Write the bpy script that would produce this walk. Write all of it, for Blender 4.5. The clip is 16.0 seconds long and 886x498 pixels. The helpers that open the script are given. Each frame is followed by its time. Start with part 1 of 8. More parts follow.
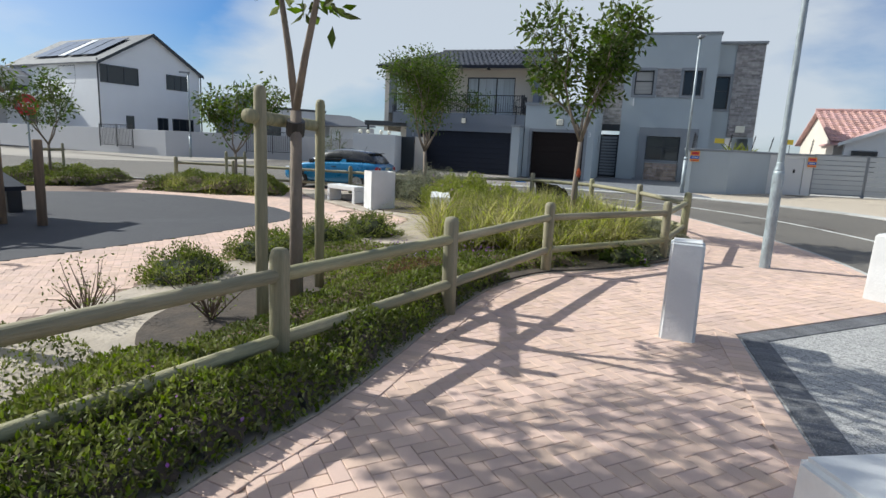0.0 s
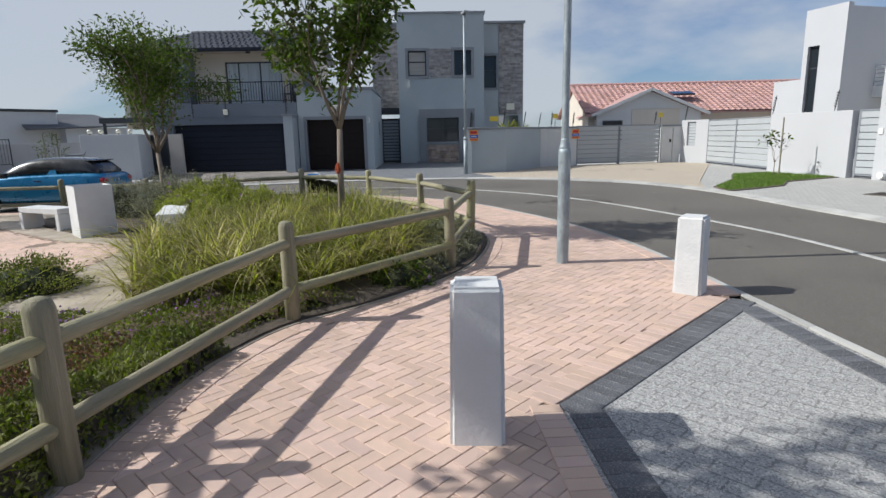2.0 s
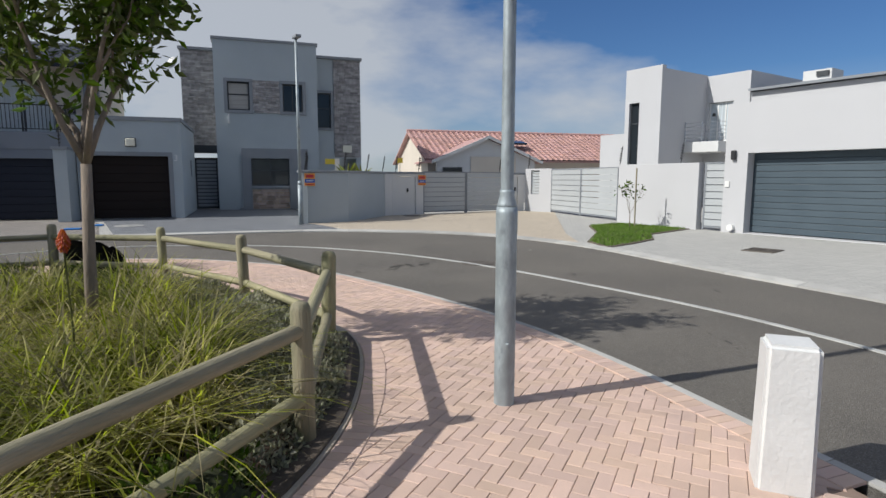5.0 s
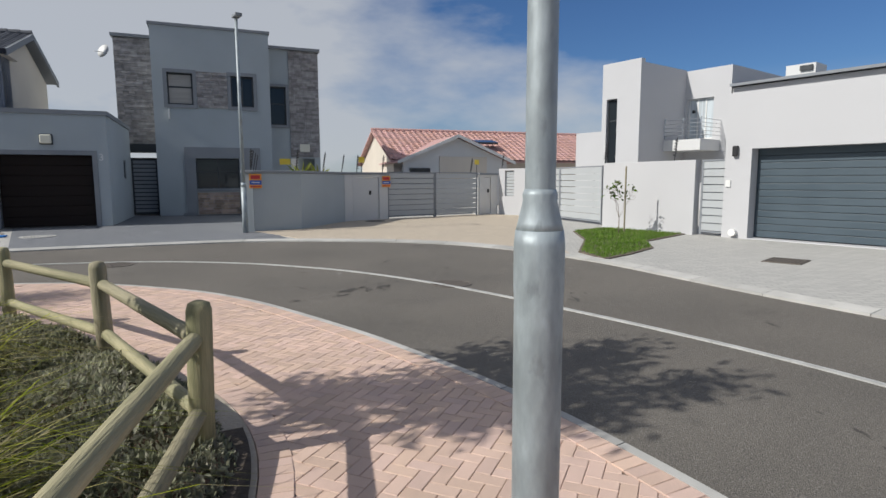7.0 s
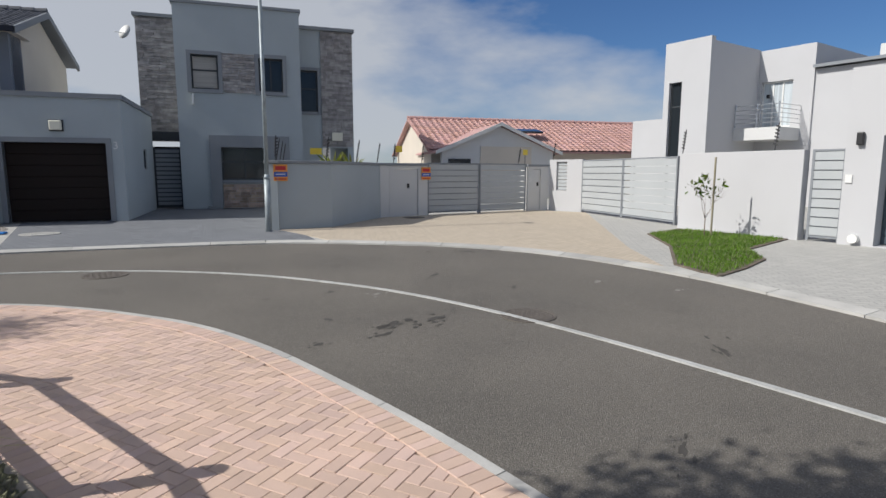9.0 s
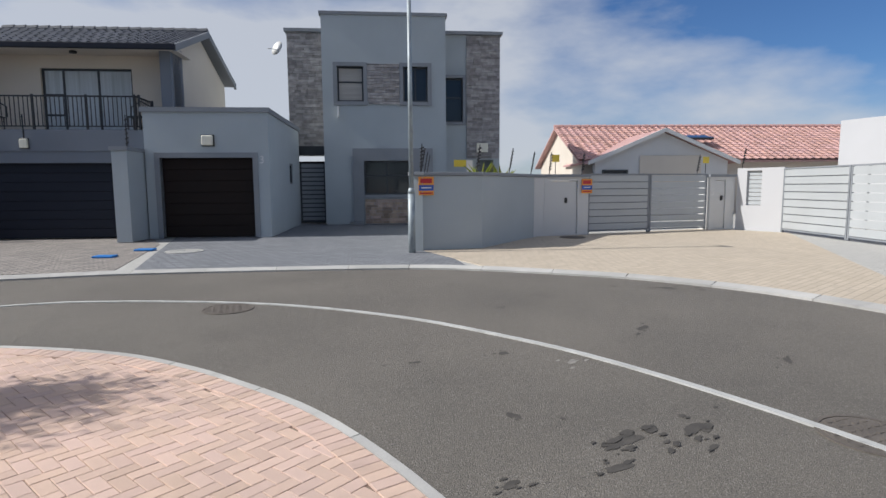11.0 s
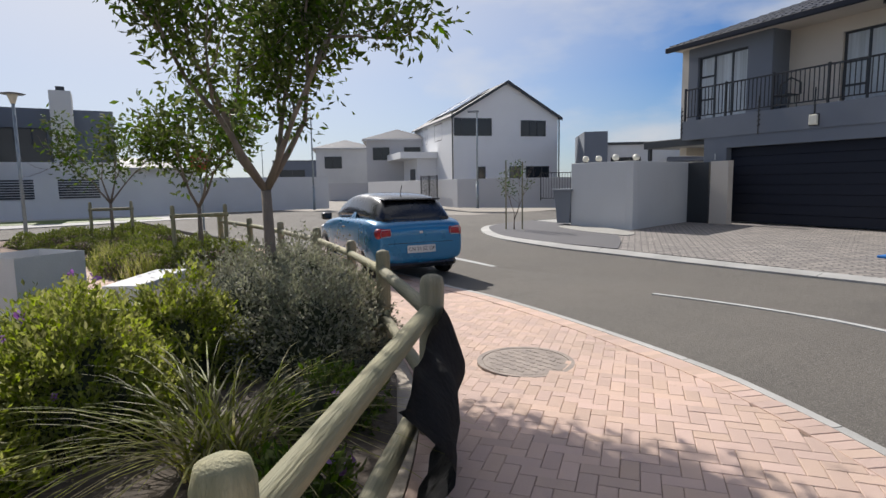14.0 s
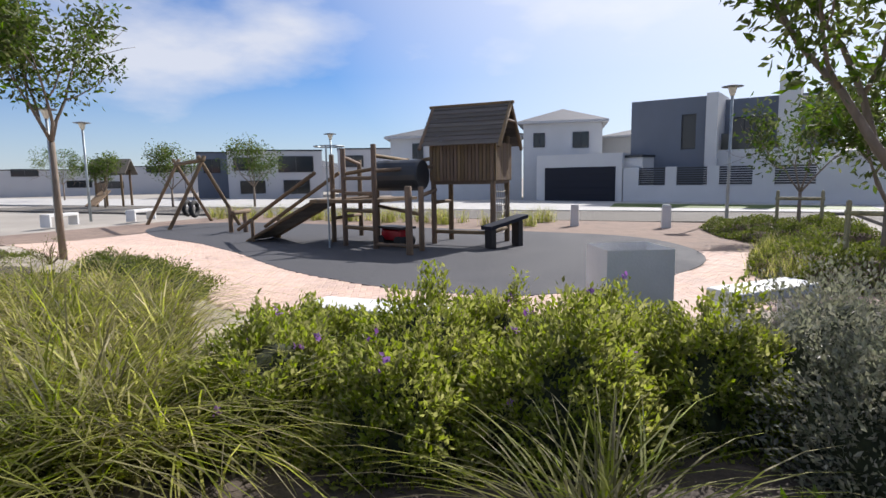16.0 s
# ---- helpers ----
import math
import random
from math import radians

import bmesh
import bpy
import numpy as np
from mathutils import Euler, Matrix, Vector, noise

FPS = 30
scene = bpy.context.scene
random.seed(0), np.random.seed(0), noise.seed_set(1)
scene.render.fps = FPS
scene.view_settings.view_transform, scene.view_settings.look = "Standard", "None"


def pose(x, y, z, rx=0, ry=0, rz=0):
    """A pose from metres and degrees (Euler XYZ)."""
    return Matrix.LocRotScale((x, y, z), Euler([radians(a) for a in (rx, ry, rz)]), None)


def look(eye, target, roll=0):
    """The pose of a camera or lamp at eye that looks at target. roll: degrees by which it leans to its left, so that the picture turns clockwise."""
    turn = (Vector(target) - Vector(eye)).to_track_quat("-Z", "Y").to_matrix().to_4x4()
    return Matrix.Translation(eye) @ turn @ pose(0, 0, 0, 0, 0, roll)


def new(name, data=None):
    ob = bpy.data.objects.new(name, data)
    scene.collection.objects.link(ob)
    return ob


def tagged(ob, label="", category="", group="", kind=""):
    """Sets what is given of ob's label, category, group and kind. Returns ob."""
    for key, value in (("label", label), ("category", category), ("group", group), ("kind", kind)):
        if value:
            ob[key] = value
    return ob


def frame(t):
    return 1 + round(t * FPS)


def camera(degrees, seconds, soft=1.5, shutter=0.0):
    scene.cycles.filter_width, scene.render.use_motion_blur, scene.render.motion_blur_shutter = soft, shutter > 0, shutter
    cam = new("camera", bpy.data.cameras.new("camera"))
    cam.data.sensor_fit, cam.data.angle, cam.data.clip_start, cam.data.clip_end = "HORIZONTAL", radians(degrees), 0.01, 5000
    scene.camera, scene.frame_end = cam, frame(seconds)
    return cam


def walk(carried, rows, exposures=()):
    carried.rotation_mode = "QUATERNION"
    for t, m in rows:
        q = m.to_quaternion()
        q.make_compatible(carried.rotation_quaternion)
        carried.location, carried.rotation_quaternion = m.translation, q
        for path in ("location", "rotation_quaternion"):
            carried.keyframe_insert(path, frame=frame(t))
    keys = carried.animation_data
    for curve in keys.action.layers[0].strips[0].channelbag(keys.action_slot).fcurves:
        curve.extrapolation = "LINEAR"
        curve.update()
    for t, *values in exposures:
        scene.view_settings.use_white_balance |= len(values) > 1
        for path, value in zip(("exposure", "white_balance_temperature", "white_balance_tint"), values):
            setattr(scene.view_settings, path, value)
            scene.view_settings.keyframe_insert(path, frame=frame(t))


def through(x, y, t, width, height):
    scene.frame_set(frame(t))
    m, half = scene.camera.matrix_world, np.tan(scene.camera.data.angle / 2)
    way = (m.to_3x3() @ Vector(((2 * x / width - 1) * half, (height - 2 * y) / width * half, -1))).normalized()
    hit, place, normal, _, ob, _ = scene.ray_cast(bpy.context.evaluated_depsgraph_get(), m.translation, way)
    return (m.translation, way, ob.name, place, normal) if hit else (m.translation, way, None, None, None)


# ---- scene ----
cam = camera(76.4, 16.0)
PATH = [
    (0, (0.782, -0.526, 1.446), (0.669, 1.437, 1.081), 2.7),
    (0.5, (0.986, -0.03, 1.469), (1.044, 1.934, 1.096), 0.6),
    (1, (1.176, 0.493, 1.459), (1.376, 2.446, 1.077), -0.2),
    (1.5, (1.415, 1.015, 1.436), (1.832, 2.93, 1.038), -0.8),
    (2, (1.557, 1.51, 1.483), (2.12, 3.388, 1.087), -1.2),
    (2.5, (1.663, 1.974, 1.501), (2.476, 3.764, 1.13), -0.1),
    (3, (1.795, 2.485, 1.54), (2.74, 4.219, 1.22), 0.2),
    (3.5, (1.87, 2.973, 1.552), (2.874, 4.681, 1.277), 0.5),
    (4, (2.044, 3.444, 1.512), (3.124, 5.108, 1.26), 0.5),
    (4.6, (2.17, 4.05, 1.5), (3.262, 5.71, 1.25), 0.3),
    (5.3, (2.56, 4.78, 1.48), (3.69, 6.41, 1.232), -0.2),
    (6.5, (3.33, 5.772, 1.456), (4.522, 7.359, 1.21), -0.8),
    (7, (3.59, 6.185, 1.444), (4.79, 7.767, 1.203), -0.2),
    (7.5, (3.863, 6.634, 1.428), (5.078, 8.203, 1.174), 0.0),
    (8, (4.083, 7.092, 1.475), (5.292, 8.665, 1.219), 0.2),
    (10.5, (4.987, 9.825, 1.469), (5.804, 11.634, 1.217), -0.5),
    (11, (5.037, 10.343, 1.438), (5.732, 12.206, 1.217), -0.4),
    (11.5, (5.037, 10.827, 1.395), (5.43, 12.776, 1.181), -1.5),
    (12, (5.0, 11.275, 1.359), (5.01, 13.264, 1.153), -0.5),
    (12.5, (4.919, 11.697, 1.318), (4.613, 13.662, 1.1), -0.7),
    (13, (4.784, 12.043, 1.327), (3.957, 13.85, 1.102), -0.7),
    (13.5, (4.562, 12.443, 1.308), (3.402, 14.057, 1.084), 0.1),
    (14, (4.407, 12.782, 1.28), (2.909, 14.086, 1.048), -0.9),
    (14.5, (4.179, 13.023, 1.284), (2.353, 13.804, 1.041), 0.4),
    (15, (4.047, 13.309, 1.313), (2.063, 13.373, 1.067), -0.3),
    (15.5, (3.852, 13.561, 1.31), (1.927, 13.075, 1.066), -1.3),
    (16, (3.722, 13.89, 1.379), (1.926, 13.046, 1.128), -0.9),
]
EXPOSURES = [(0.0, 0.2, 6200, 6), (1.5, 0.02, 6200, 8), (3.5, -0.15, 6250, 9), (8.0, -0.22, 6450, 10), (11.0, -0.02, 6300, 11), (12.5, 0.03, 6450, 10), (14.0, 0.05, 6550, 12), (14.5, 0.14, 6500, 12), (15.0, 0.38, 6400, 14), (16.0, 0.4, 6350, 14)]
walk(cam, [(t, look(eye, target, roll)) for t, eye, target, roll in PATH], EXPOSURES)

# ---- light ----
SUN_EL, SUN_AZ = 39.0, -76.3
sun_way = Vector((math.sin(radians(SUN_AZ)) * math.cos(radians(SUN_EL)), math.cos(radians(SUN_AZ)) * math.cos(radians(SUN_EL)), math.sin(radians(SUN_EL))))
scene.view_settings.exposure = 0.0
world = bpy.data.worlds.new("world")
scene.world = world
world.use_nodes = True
wn, wl = world.node_tree.nodes, world.node_tree.links
wn.clear()
w_out = wn.new("ShaderNodeOutputWorld")
w_bg = wn.new("ShaderNodeBackground")
w_sky = wn.new("ShaderNodeTexSky")
w_sky.sky_type, w_sky.sun_disc = "NISHITA", False
w_sky.sun_elevation, w_sky.sun_rotation = radians(SUN_EL), radians(SUN_AZ)
w_sky.air_density, w_sky.dust_density, w_sky.ozone_density = 1.1, 0.15, 3.0
w_co = wn.new("ShaderNodeTexCoord")
w_map = wn.new("ShaderNodeMapping")
w_map.inputs["Scale"].default_value = (1.0, 1.0, 2.6)
w_noise = wn.new("ShaderNodeTexNoise")
w_noise.inputs["Scale"].default_value, w_noise.inputs["Detail"].default_value, w_noise.inputs["Roughness"].default_value = 1.35, 9.0, 0.52
w_ramp = wn.new("ShaderNodeValToRGB")
w_ramp.color_ramp.elements[0].position, w_ramp.color_ramp.elements[1].position = 0.475, 0.6
w_mix = wn.new("ShaderNodeMix")
w_mix.data_type = "RGBA"
w_mix.inputs["B"].default_value = (10.6, 11.0, 11.6, 1)
w_fac = wn.new("ShaderNodeMath")
w_fac.operation = "MULTIPLY"
w_fac.inputs[1].default_value = 0.85
wl.new(w_co.outputs["Generated"], w_map.inputs["Vector"])
wl.new(w_map.outputs["Vector"], w_noise.inputs["Vector"])
wl.new(w_noise.outputs["Fac"], w_ramp.inputs["Fac"])
wl.new(w_ramp.outputs["Color"], w_fac.inputs[0])
w_sep = wn.new("ShaderNodeSeparateXYZ")
w_haze = wn.new("ShaderNodeMapRange")
for i, q in enumerate((0.0, 0.17, 0.5, 0.0)):
    w_haze.inputs[i + 1].default_value = q
w_max = wn.new("ShaderNodeMath")
w_max.operation = "MAXIMUM"
wl.new(w_co.outputs["Generated"], w_sep.inputs[0])
wl.new(w_sep.outputs["Z"], w_haze.inputs[0])
wl.new(w_haze.outputs[0], w_max.inputs[0])
wl.new(w_fac.outputs["Value"], w_max.inputs[1])
wl.new(w_max.outputs["Value"], w_mix.inputs["Factor"])
w_tint = wn.new("ShaderNodeMix")
w_tint.data_type, w_tint.blend_type = "RGBA", "MULTIPLY"
w_tint.inputs["Factor"].default_value = 1.0
w_tint.inputs["B"].default_value = (0.74, 1.05, 1.5, 1)
wl.new(w_sky.outputs["Color"], w_tint.inputs["A"])
wl.new(w_tint.outputs["Result"], w_mix.inputs["A"])
w_dot = wn.new("ShaderNodeVectorMath")
w_dot.operation = "DOT_PRODUCT"
w_dot.inputs[1].default_value = tuple(sun_way)
w_glow = wn.new("ShaderNodeMapRange")
for i, q in enumerate((0.6, 1.0, 0.0, 0.95)):
    w_glow.inputs[i + 1].default_value = q
w_glare = wn.new("ShaderNodeMix")
w_glare.data_type = "RGBA"
w_glare.inputs["B"].default_value = (14.5, 14.7, 14.9, 1)
wl.new(w_co.outputs["Generated"], w_dot.inputs[0])
wl.new(w_dot.outputs["Value"], w_glow.inputs[0])
wl.new(w_glow.outputs[0], w_glare.inputs["Factor"])
wl.new(w_mix.outputs["Result"], w_glare.inputs["A"])
wl.new(w_glare.outputs["Result"], w_bg.inputs["Color"])
wl.new(w_bg.outputs["Background"], w_out.inputs["Surface"])
w_bg.inputs["Strength"].default_value = 0.056
sun = new("sun", bpy.data.lights.new("sun", "SUN"))
sun.data.energy, sun.data.angle, sun.data.color = 5.0, radians(0.6), (1.0, 0.965, 0.9)
sun.matrix_world = look(sun_way * 60, (0, 0, 0))


# ---- materials ----
def material(name, color, rough=0.8, metal=0.0, vary=0.15, scale=3.0, grain=60.0, bump=0.2, bump_scale=None, tint=None, random=0.0, stretch=None, spec=0.5, island=0.0, coat=0.0, wear=0.0):
    """A surface with blotches at one scale, grain at another, relief, and a change from piece to piece."""
    m = bpy.data.materials.new(name)
    m.use_nodes = True
    n, l = m.node_tree.nodes, m.node_tree.links
    b = n["Principled BSDF"]
    b.inputs["Roughness"].default_value, b.inputs["Metallic"].default_value = rough, metal
    b.inputs["Specular IOR Level"].default_value = spec
    b.inputs["Coat Weight"].default_value = coat
    co = n.new("ShaderNodeTexCoord")
    vec = co.outputs["Object"]
    if stretch:
        mp = n.new("ShaderNodeMapping")
        mp.inputs["Scale"].default_value = stretch
        l.new(vec, mp.inputs["Vector"])
        vec = mp.outputs["Vector"]

    def tex(s, detail):
        t = n.new("ShaderNodeTexNoise")
        t.inputs["Scale"].default_value, t.inputs["Detail"].default_value = s, detail
        l.new(vec, t.inputs["Vector"])
        return t.outputs["Fac"]

    def mix(fac, a, b2, kind="MIX"):
        x = n.new("ShaderNodeMix")
        x.data_type, x.blend_type = "RGBA", kind
        for key, v in (("Factor", fac), ("A", a), ("B", b2)):
            if isinstance(v, (int, float)):
                x.inputs[key].default_value = v
            elif isinstance(v, tuple):
                x.inputs[key].default_value = (*v, 1)
            else:
                l.new(v, x.inputs[key])
        return x.outputs["Result"]

    def band(v, lo, hi, a=0.0, c=1.0):
        x = n.new("ShaderNodeMapRange")
        for i, q in enumerate((lo, hi, a, c)):
            x.inputs[i + 1].default_value = q
        l.new(v, x.inputs[0])
        return x.outputs[0]

    dark = tuple(c * (1 - vary) for c in color)
    light = tuple(min(1, c * (1 + vary)) for c in color)
    big, small = tex(scale, 5), tex(grain, 3)
    col = mix(band(big, 0.32, 0.68), dark, tint if tint else light)
    col = mix(band(small, 0.3, 0.7, 0, 0.5), col, mix(0.5, dark, (0.0, 0.0, 0.0)) if vary > 0.3 else dark)
    if wear:
        col = mix(band(tex(scale * 2.3, 6), 0.62, 0.72, 0, wear), col, tuple(c * 0.45 for c in color))
    if random or island:
        src = n.new("ShaderNodeObjectInfo").outputs["Random"] if random else n.new("ShaderNodeNewGeometry").outputs["Random Per Island"]
        amount = random or island
        hs = n.new("ShaderNodeHueSaturation")
        l.new(band(src, 0, 1, 1 - amount, 1 + amount), hs.inputs["Value"])
        w2 = n.new("ShaderNodeTexWhiteNoise")
        w2.noise_dimensions = "1D"
        l.new(src, w2.inputs["W"])
        l.new(band(w2.outputs["Value"], 0, 1, 0.5 - amount * 0.06, 0.5 + amount * 0.06), hs.inputs["Hue"])
        l.new(band(w2.outputs["Value"], 0, 1, 1 - amount * 0.6, 1 + amount * 0.6), hs.inputs["Saturation"])
        l.new(col, hs.inputs["Color"])
        col = hs.outputs["Color"]
    l.new(col, b.inputs["Base Color"])
    l.new(band(big, 0.3, 0.7, max(0.02, rough - 0.08), min(1, rough + 0.08)), b.inputs["Roughness"])
    if bump:
        bp = n.new("ShaderNodeBump")
        bp.inputs["Strength"].default_value, bp.inputs["Distance"].default_value = bump, 0.01
        l.new(tex(bump_scale or grain * 1.3, 4), bp.inputs["Height"])
        l.new(bp.outputs["Normal"], b.inputs["Normal"])
    return m


def speckle(m, scale, color, amount, cut=0.28):
    """Scattered small stones of another colour in a surface."""
    n, l = m.node_tree.nodes, m.node_tree.links
    b = n["Principled BSDF"]
    co = n.new("ShaderNodeTexCoord")
    v = n.new("ShaderNodeTexVoronoi")
    v.inputs["Scale"].default_value = scale
    l.new(co.outputs["Object"], v.inputs["Vector"])
    sep = n.new("ShaderNodeSeparateColor")
    l.new(v.outputs["Color"], sep.inputs[0])
    r = n.new("ShaderNodeMapRange")
    for i, q in enumerate((cut, cut - 0.05, 0.0, amount)):
        r.inputs[i + 1].default_value = q
    l.new(sep.outputs[0], r.inputs[0])
    x = n.new("ShaderNodeMix")
    x.data_type = "RGBA"
    l.new(r.outputs[0], x.inputs["Factor"])
    l.new(b.inputs["Base Color"].links[0].from_socket, x.inputs["A"])
    x.inputs["B"].default_value = (*color, 1)
    l.new(x.outputs["Result"], b.inputs["Base Color"])
    return m


def brick_material(name, color, color2, mortar, width, height, rough=0.85, turn=0.0, bump=0.5, joint=0.006):
    """Small pavers that stay far off: colour and joints at real size."""
    m = material(name, color, rough, vary=0.12, scale=0.7)
    n, l = m.node_tree.nodes, m.node_tree.links
    b = n["Principled BSDF"]
    co = n.new("ShaderNodeTexCoord")
    mp = n.new("ShaderNodeMapping")
    mp.inputs["Rotation"].default_value = (0, 0, radians(turn))
    br = n.new("ShaderNodeTexBrick")
    br.inputs["Scale"].default_value = 1.0
    br.inputs["Brick Width"].default_value, br.inputs["Row Height"].default_value = width, height
    br.inputs["Mortar Size"].default_value = joint
    br.inputs["Color1"].default_value, br.inputs["Color2"].default_value, br.inputs["Mortar"].default_value = (*color, 1), (*color2, 1), (*mortar, 1)
    l.new(co.outputs["Object"], mp.inputs["Vector"])
    l.new(mp.outputs["Vector"], br.inputs["Vector"])
    old = b.inputs["Base Color"].links[0].from_socket
    x = n.new("ShaderNodeMix")
    x.data_type, x.blend_type = "RGBA", "MIX"
    x.inputs["Factor"].default_value = 0.85
    l.new(old, x.inputs["A"])
    l.new(br.outputs["Color"], x.inputs["B"])
    l.new(x.outputs["Result"], b.inputs["Base Color"])
    bp = n.new("ShaderNodeBump")
    bp.inputs["Strength"].default_value, bp.inputs["Distance"].default_value = bump, 0.01
    bp.invert = True
    l.new(br.outputs["Fac"], bp.inputs["Height"])
    l.new(bp.outputs["Normal"], b.inputs["Normal"])
    return m


def leaf_material(name, color, tint, rough=0.55, through=0.35, vary=0.3):
    """Leaves: each one differs a little, and light shines through them."""
    m = material(name, color, rough, vary=0.2, scale=1.4, tint=tint, island=vary, bump=0, spec=0.3)
    n, l = m.node_tree.nodes, m.node_tree.links
    b = n["Principled BSDF"]
    t = n.new("ShaderNodeBsdfTranslucent")
    x = n.new("ShaderNodeMixShader")
    x.inputs[0].default_value = through
    l.new(b.inputs["Base Color"].links[0].from_socket, t.inputs["Color"])
    l.new(b.outputs[0], x.inputs[1])
    l.new(t.outputs[0], x.inputs[2])
    l.new(x.outputs[0], n["Material Output"].inputs["Surface"])
    return m


def glass_material(name, color=(0.02, 0.025, 0.03), rough=0.06):
    m = material(name, color, rough, vary=0.05, scale=0.6, bump=0.02, bump_scale=1.5, spec=0.5)
    return m


M = {}
M["asphalt"] = material("asphalt", (0.142, 0.128, 0.109), 0.9, vary=0.2, scale=0.5, grain=120, bump=0.9, bump_scale=120, wear=0.22)
speckle(speckle(M["asphalt"], 190, (0.3, 0.28, 0.25), 0.5, 0.16), 150, (0.045, 0.042, 0.04), 0.5, 0.14)
M["line"] = material("line_paint", (0.47, 0.47, 0.45), 0.75, vary=0.2, scale=4, wear=0.6)
M["pave"] = material("paver_clay", (0.62, 0.455, 0.37), 0.85, vary=0.12, scale=7, grain=120, tint=(0.68, 0.485, 0.39), random=0.1, bump=0.5, wear=0.16)
M["pave_rest"] = material("paver_clay_joined", (0.62, 0.455, 0.37), 0.85, vary=0.12, scale=0.9, grain=120, tint=(0.68, 0.485, 0.39), island=0.1, bump=0.5, wear=0.2)
M["joint"] = material("paving_sand", (0.25, 0.18, 0.14), 0.95, vary=0.25, scale=3, grain=200, bump=0.5)
M["kerb"] = material("kerb_concrete", (0.44, 0.43, 0.405), 0.85, vary=0.15, scale=2, grain=90, random=0.12, wear=0.25)
M["sett"] = speckle(material("dark_sett", (0.115, 0.117, 0.125), 0.8, vary=0.25, scale=9, grain=120, random=0.22, bump=0.9, bump_scale=90), 160, (0.3, 0.3, 0.31), 0.5, 0.2)
M["aggregate"] = brick_material("exposed_aggregate", (0.37, 0.365, 0.35), (0.33, 0.325, 0.315), (0.2, 0.195, 0.185), 0.2, 0.1, turn=62, joint=0.006)
speckle(speckle(M["aggregate"], 130, (0.12, 0.12, 0.125), 0.65, 0.24), 110, (0.62, 0.6, 0.57), 0.6, 0.2)
M["rubber"] = material("rubber_surface", (0.055, 0.055, 0.062), 0.85, vary=0.15, scale=1.2, grain=160, bump=0.5)
M["sand"] = material("sandy_soil", (0.42, 0.36, 0.29), 0.95, vary=0.25, scale=2.5, grain=60, bump=0.9, bump_scale=25, wear=0.3)
M["soil"] = material("dark_soil", (0.16, 0.13, 0.10), 0.95, vary=0.3, scale=4, grain=50, bump=0.9, bump_scale=30)
M["ground"] = material("ground", (0.33, 0.3, 0.26), 0.95, vary=0.2, scale=0.3, grain=30, bump=0.5)
M["drive_grey"] = brick_material("grey_pavers", (0.165, 0.175, 0.19), (0.235, 0.243, 0.257), (0.07, 0.07, 0.078), 0.24, 0.12, turn=30, joint=0.012)
M["drive_brown"] = brick_material("brown_pavers", (0.36, 0.32, 0.285), (0.2, 0.185, 0.175), (0.07, 0.065, 0.06), 0.24, 0.12, turn=-30, joint=0.016)
M["drive_tan"] = brick_material("tan_pavers", (0.46, 0.39, 0.3), (0.54, 0.46, 0.36), (0.3, 0.26, 0.21), 0.22, 0.11, turn=-20)
M["drive_pale"] = brick_material("pale_pavers", (0.41, 0.4, 0.375), (0.48, 0.47, 0.435), (0.26, 0.25, 0.24), 0.22, 0.11, turn=45)
M["gravel"] = material("gravel_chips", (0.16, 0.155, 0.16), 0.9, vary=0.4, scale=40, grain=90, bump=1.0, bump_scale=35)
M["pebble"] = material("pale_pebbles", (0.4, 0.385, 0.35), 0.9, vary=0.25, scale=40, grain=90, bump=1.0, bump_scale=35)
M["wall_grey"] = material("grey_plaster", (0.395, 0.435, 0.455), 0.85, vary=0.06, scale=0.8, grain=90, bump=0.15)
M["wall_dark"] = material("slate_grey_plaster", (0.16, 0.18, 0.215), 0.8, vary=0.08, scale=0.8, grain=90, bump=0.15)
M["wall_cream"] = material("cream_plaster", (0.62, 0.56, 0.48), 0.85, vary=0.05, scale=0.8, grain=90, bump=0.15)
M["wall_white"] = material("white_plaster", (0.5, 0.5, 0.51), 0.8, vary=0.03, scale=0.7, grain=90, bump=0.12)
M["wall_bright"] = material("bright_white_plaster", (0.78, 0.78, 0.78), 0.8, vary=0.03, scale=0.7, grain=90, bump=0.12)
M["wall_pale"] = material("pale_grey_plaster", (0.62, 0.62, 0.61), 0.85, vary=0.05, scale=0.7, grain=90, bump=0.15)
M["trim"] = material("grey_trim", (0.23, 0.245, 0.265), 0.75, vary=0.08, scale=1.5)
M["stone"] = material("stacked_stone", (0.345, 0.325, 0.32), 0.9, vary=0.28, scale=5, grain=40, bump=1.0, bump_scale=22, random=0.28)
M["stone_warm"] = material("warm_stacked_stone", (0.42, 0.33, 0.28), 0.9, vary=0.28, scale=5, grain=40, bump=1.0, bump_scale=22, random=0.28)
M["stone_rest"] = material("stacked_stone_joined", (0.345, 0.325, 0.32), 0.9, vary=0.28, scale=5, grain=40, bump=1.0, bump_scale=22, island=0.28)
M["door_navy"] = material("navy_door_paint", (0.014, 0.017, 0.028), 0.55, spec=0.25, vary=0.1, scale=1.5, bump=0.05)
M["door_brown"] = material("dark_brown_door_paint", (0.017, 0.011, 0.009), 0.6, spec=0.2, vary=0.15, scale=1.5, bump=0.05)
M["door_blue"] = material("blue_grey_door_paint", (0.06, 0.085, 0.105), 0.45, vary=0.08, scale=1.5, bump=0.05)
M["frame"] = material("charcoal_window_frame", (0.035, 0.04, 0.045), 0.45, vary=0.1, bump=0.03)
M["glass"] = glass_material("window_glass")
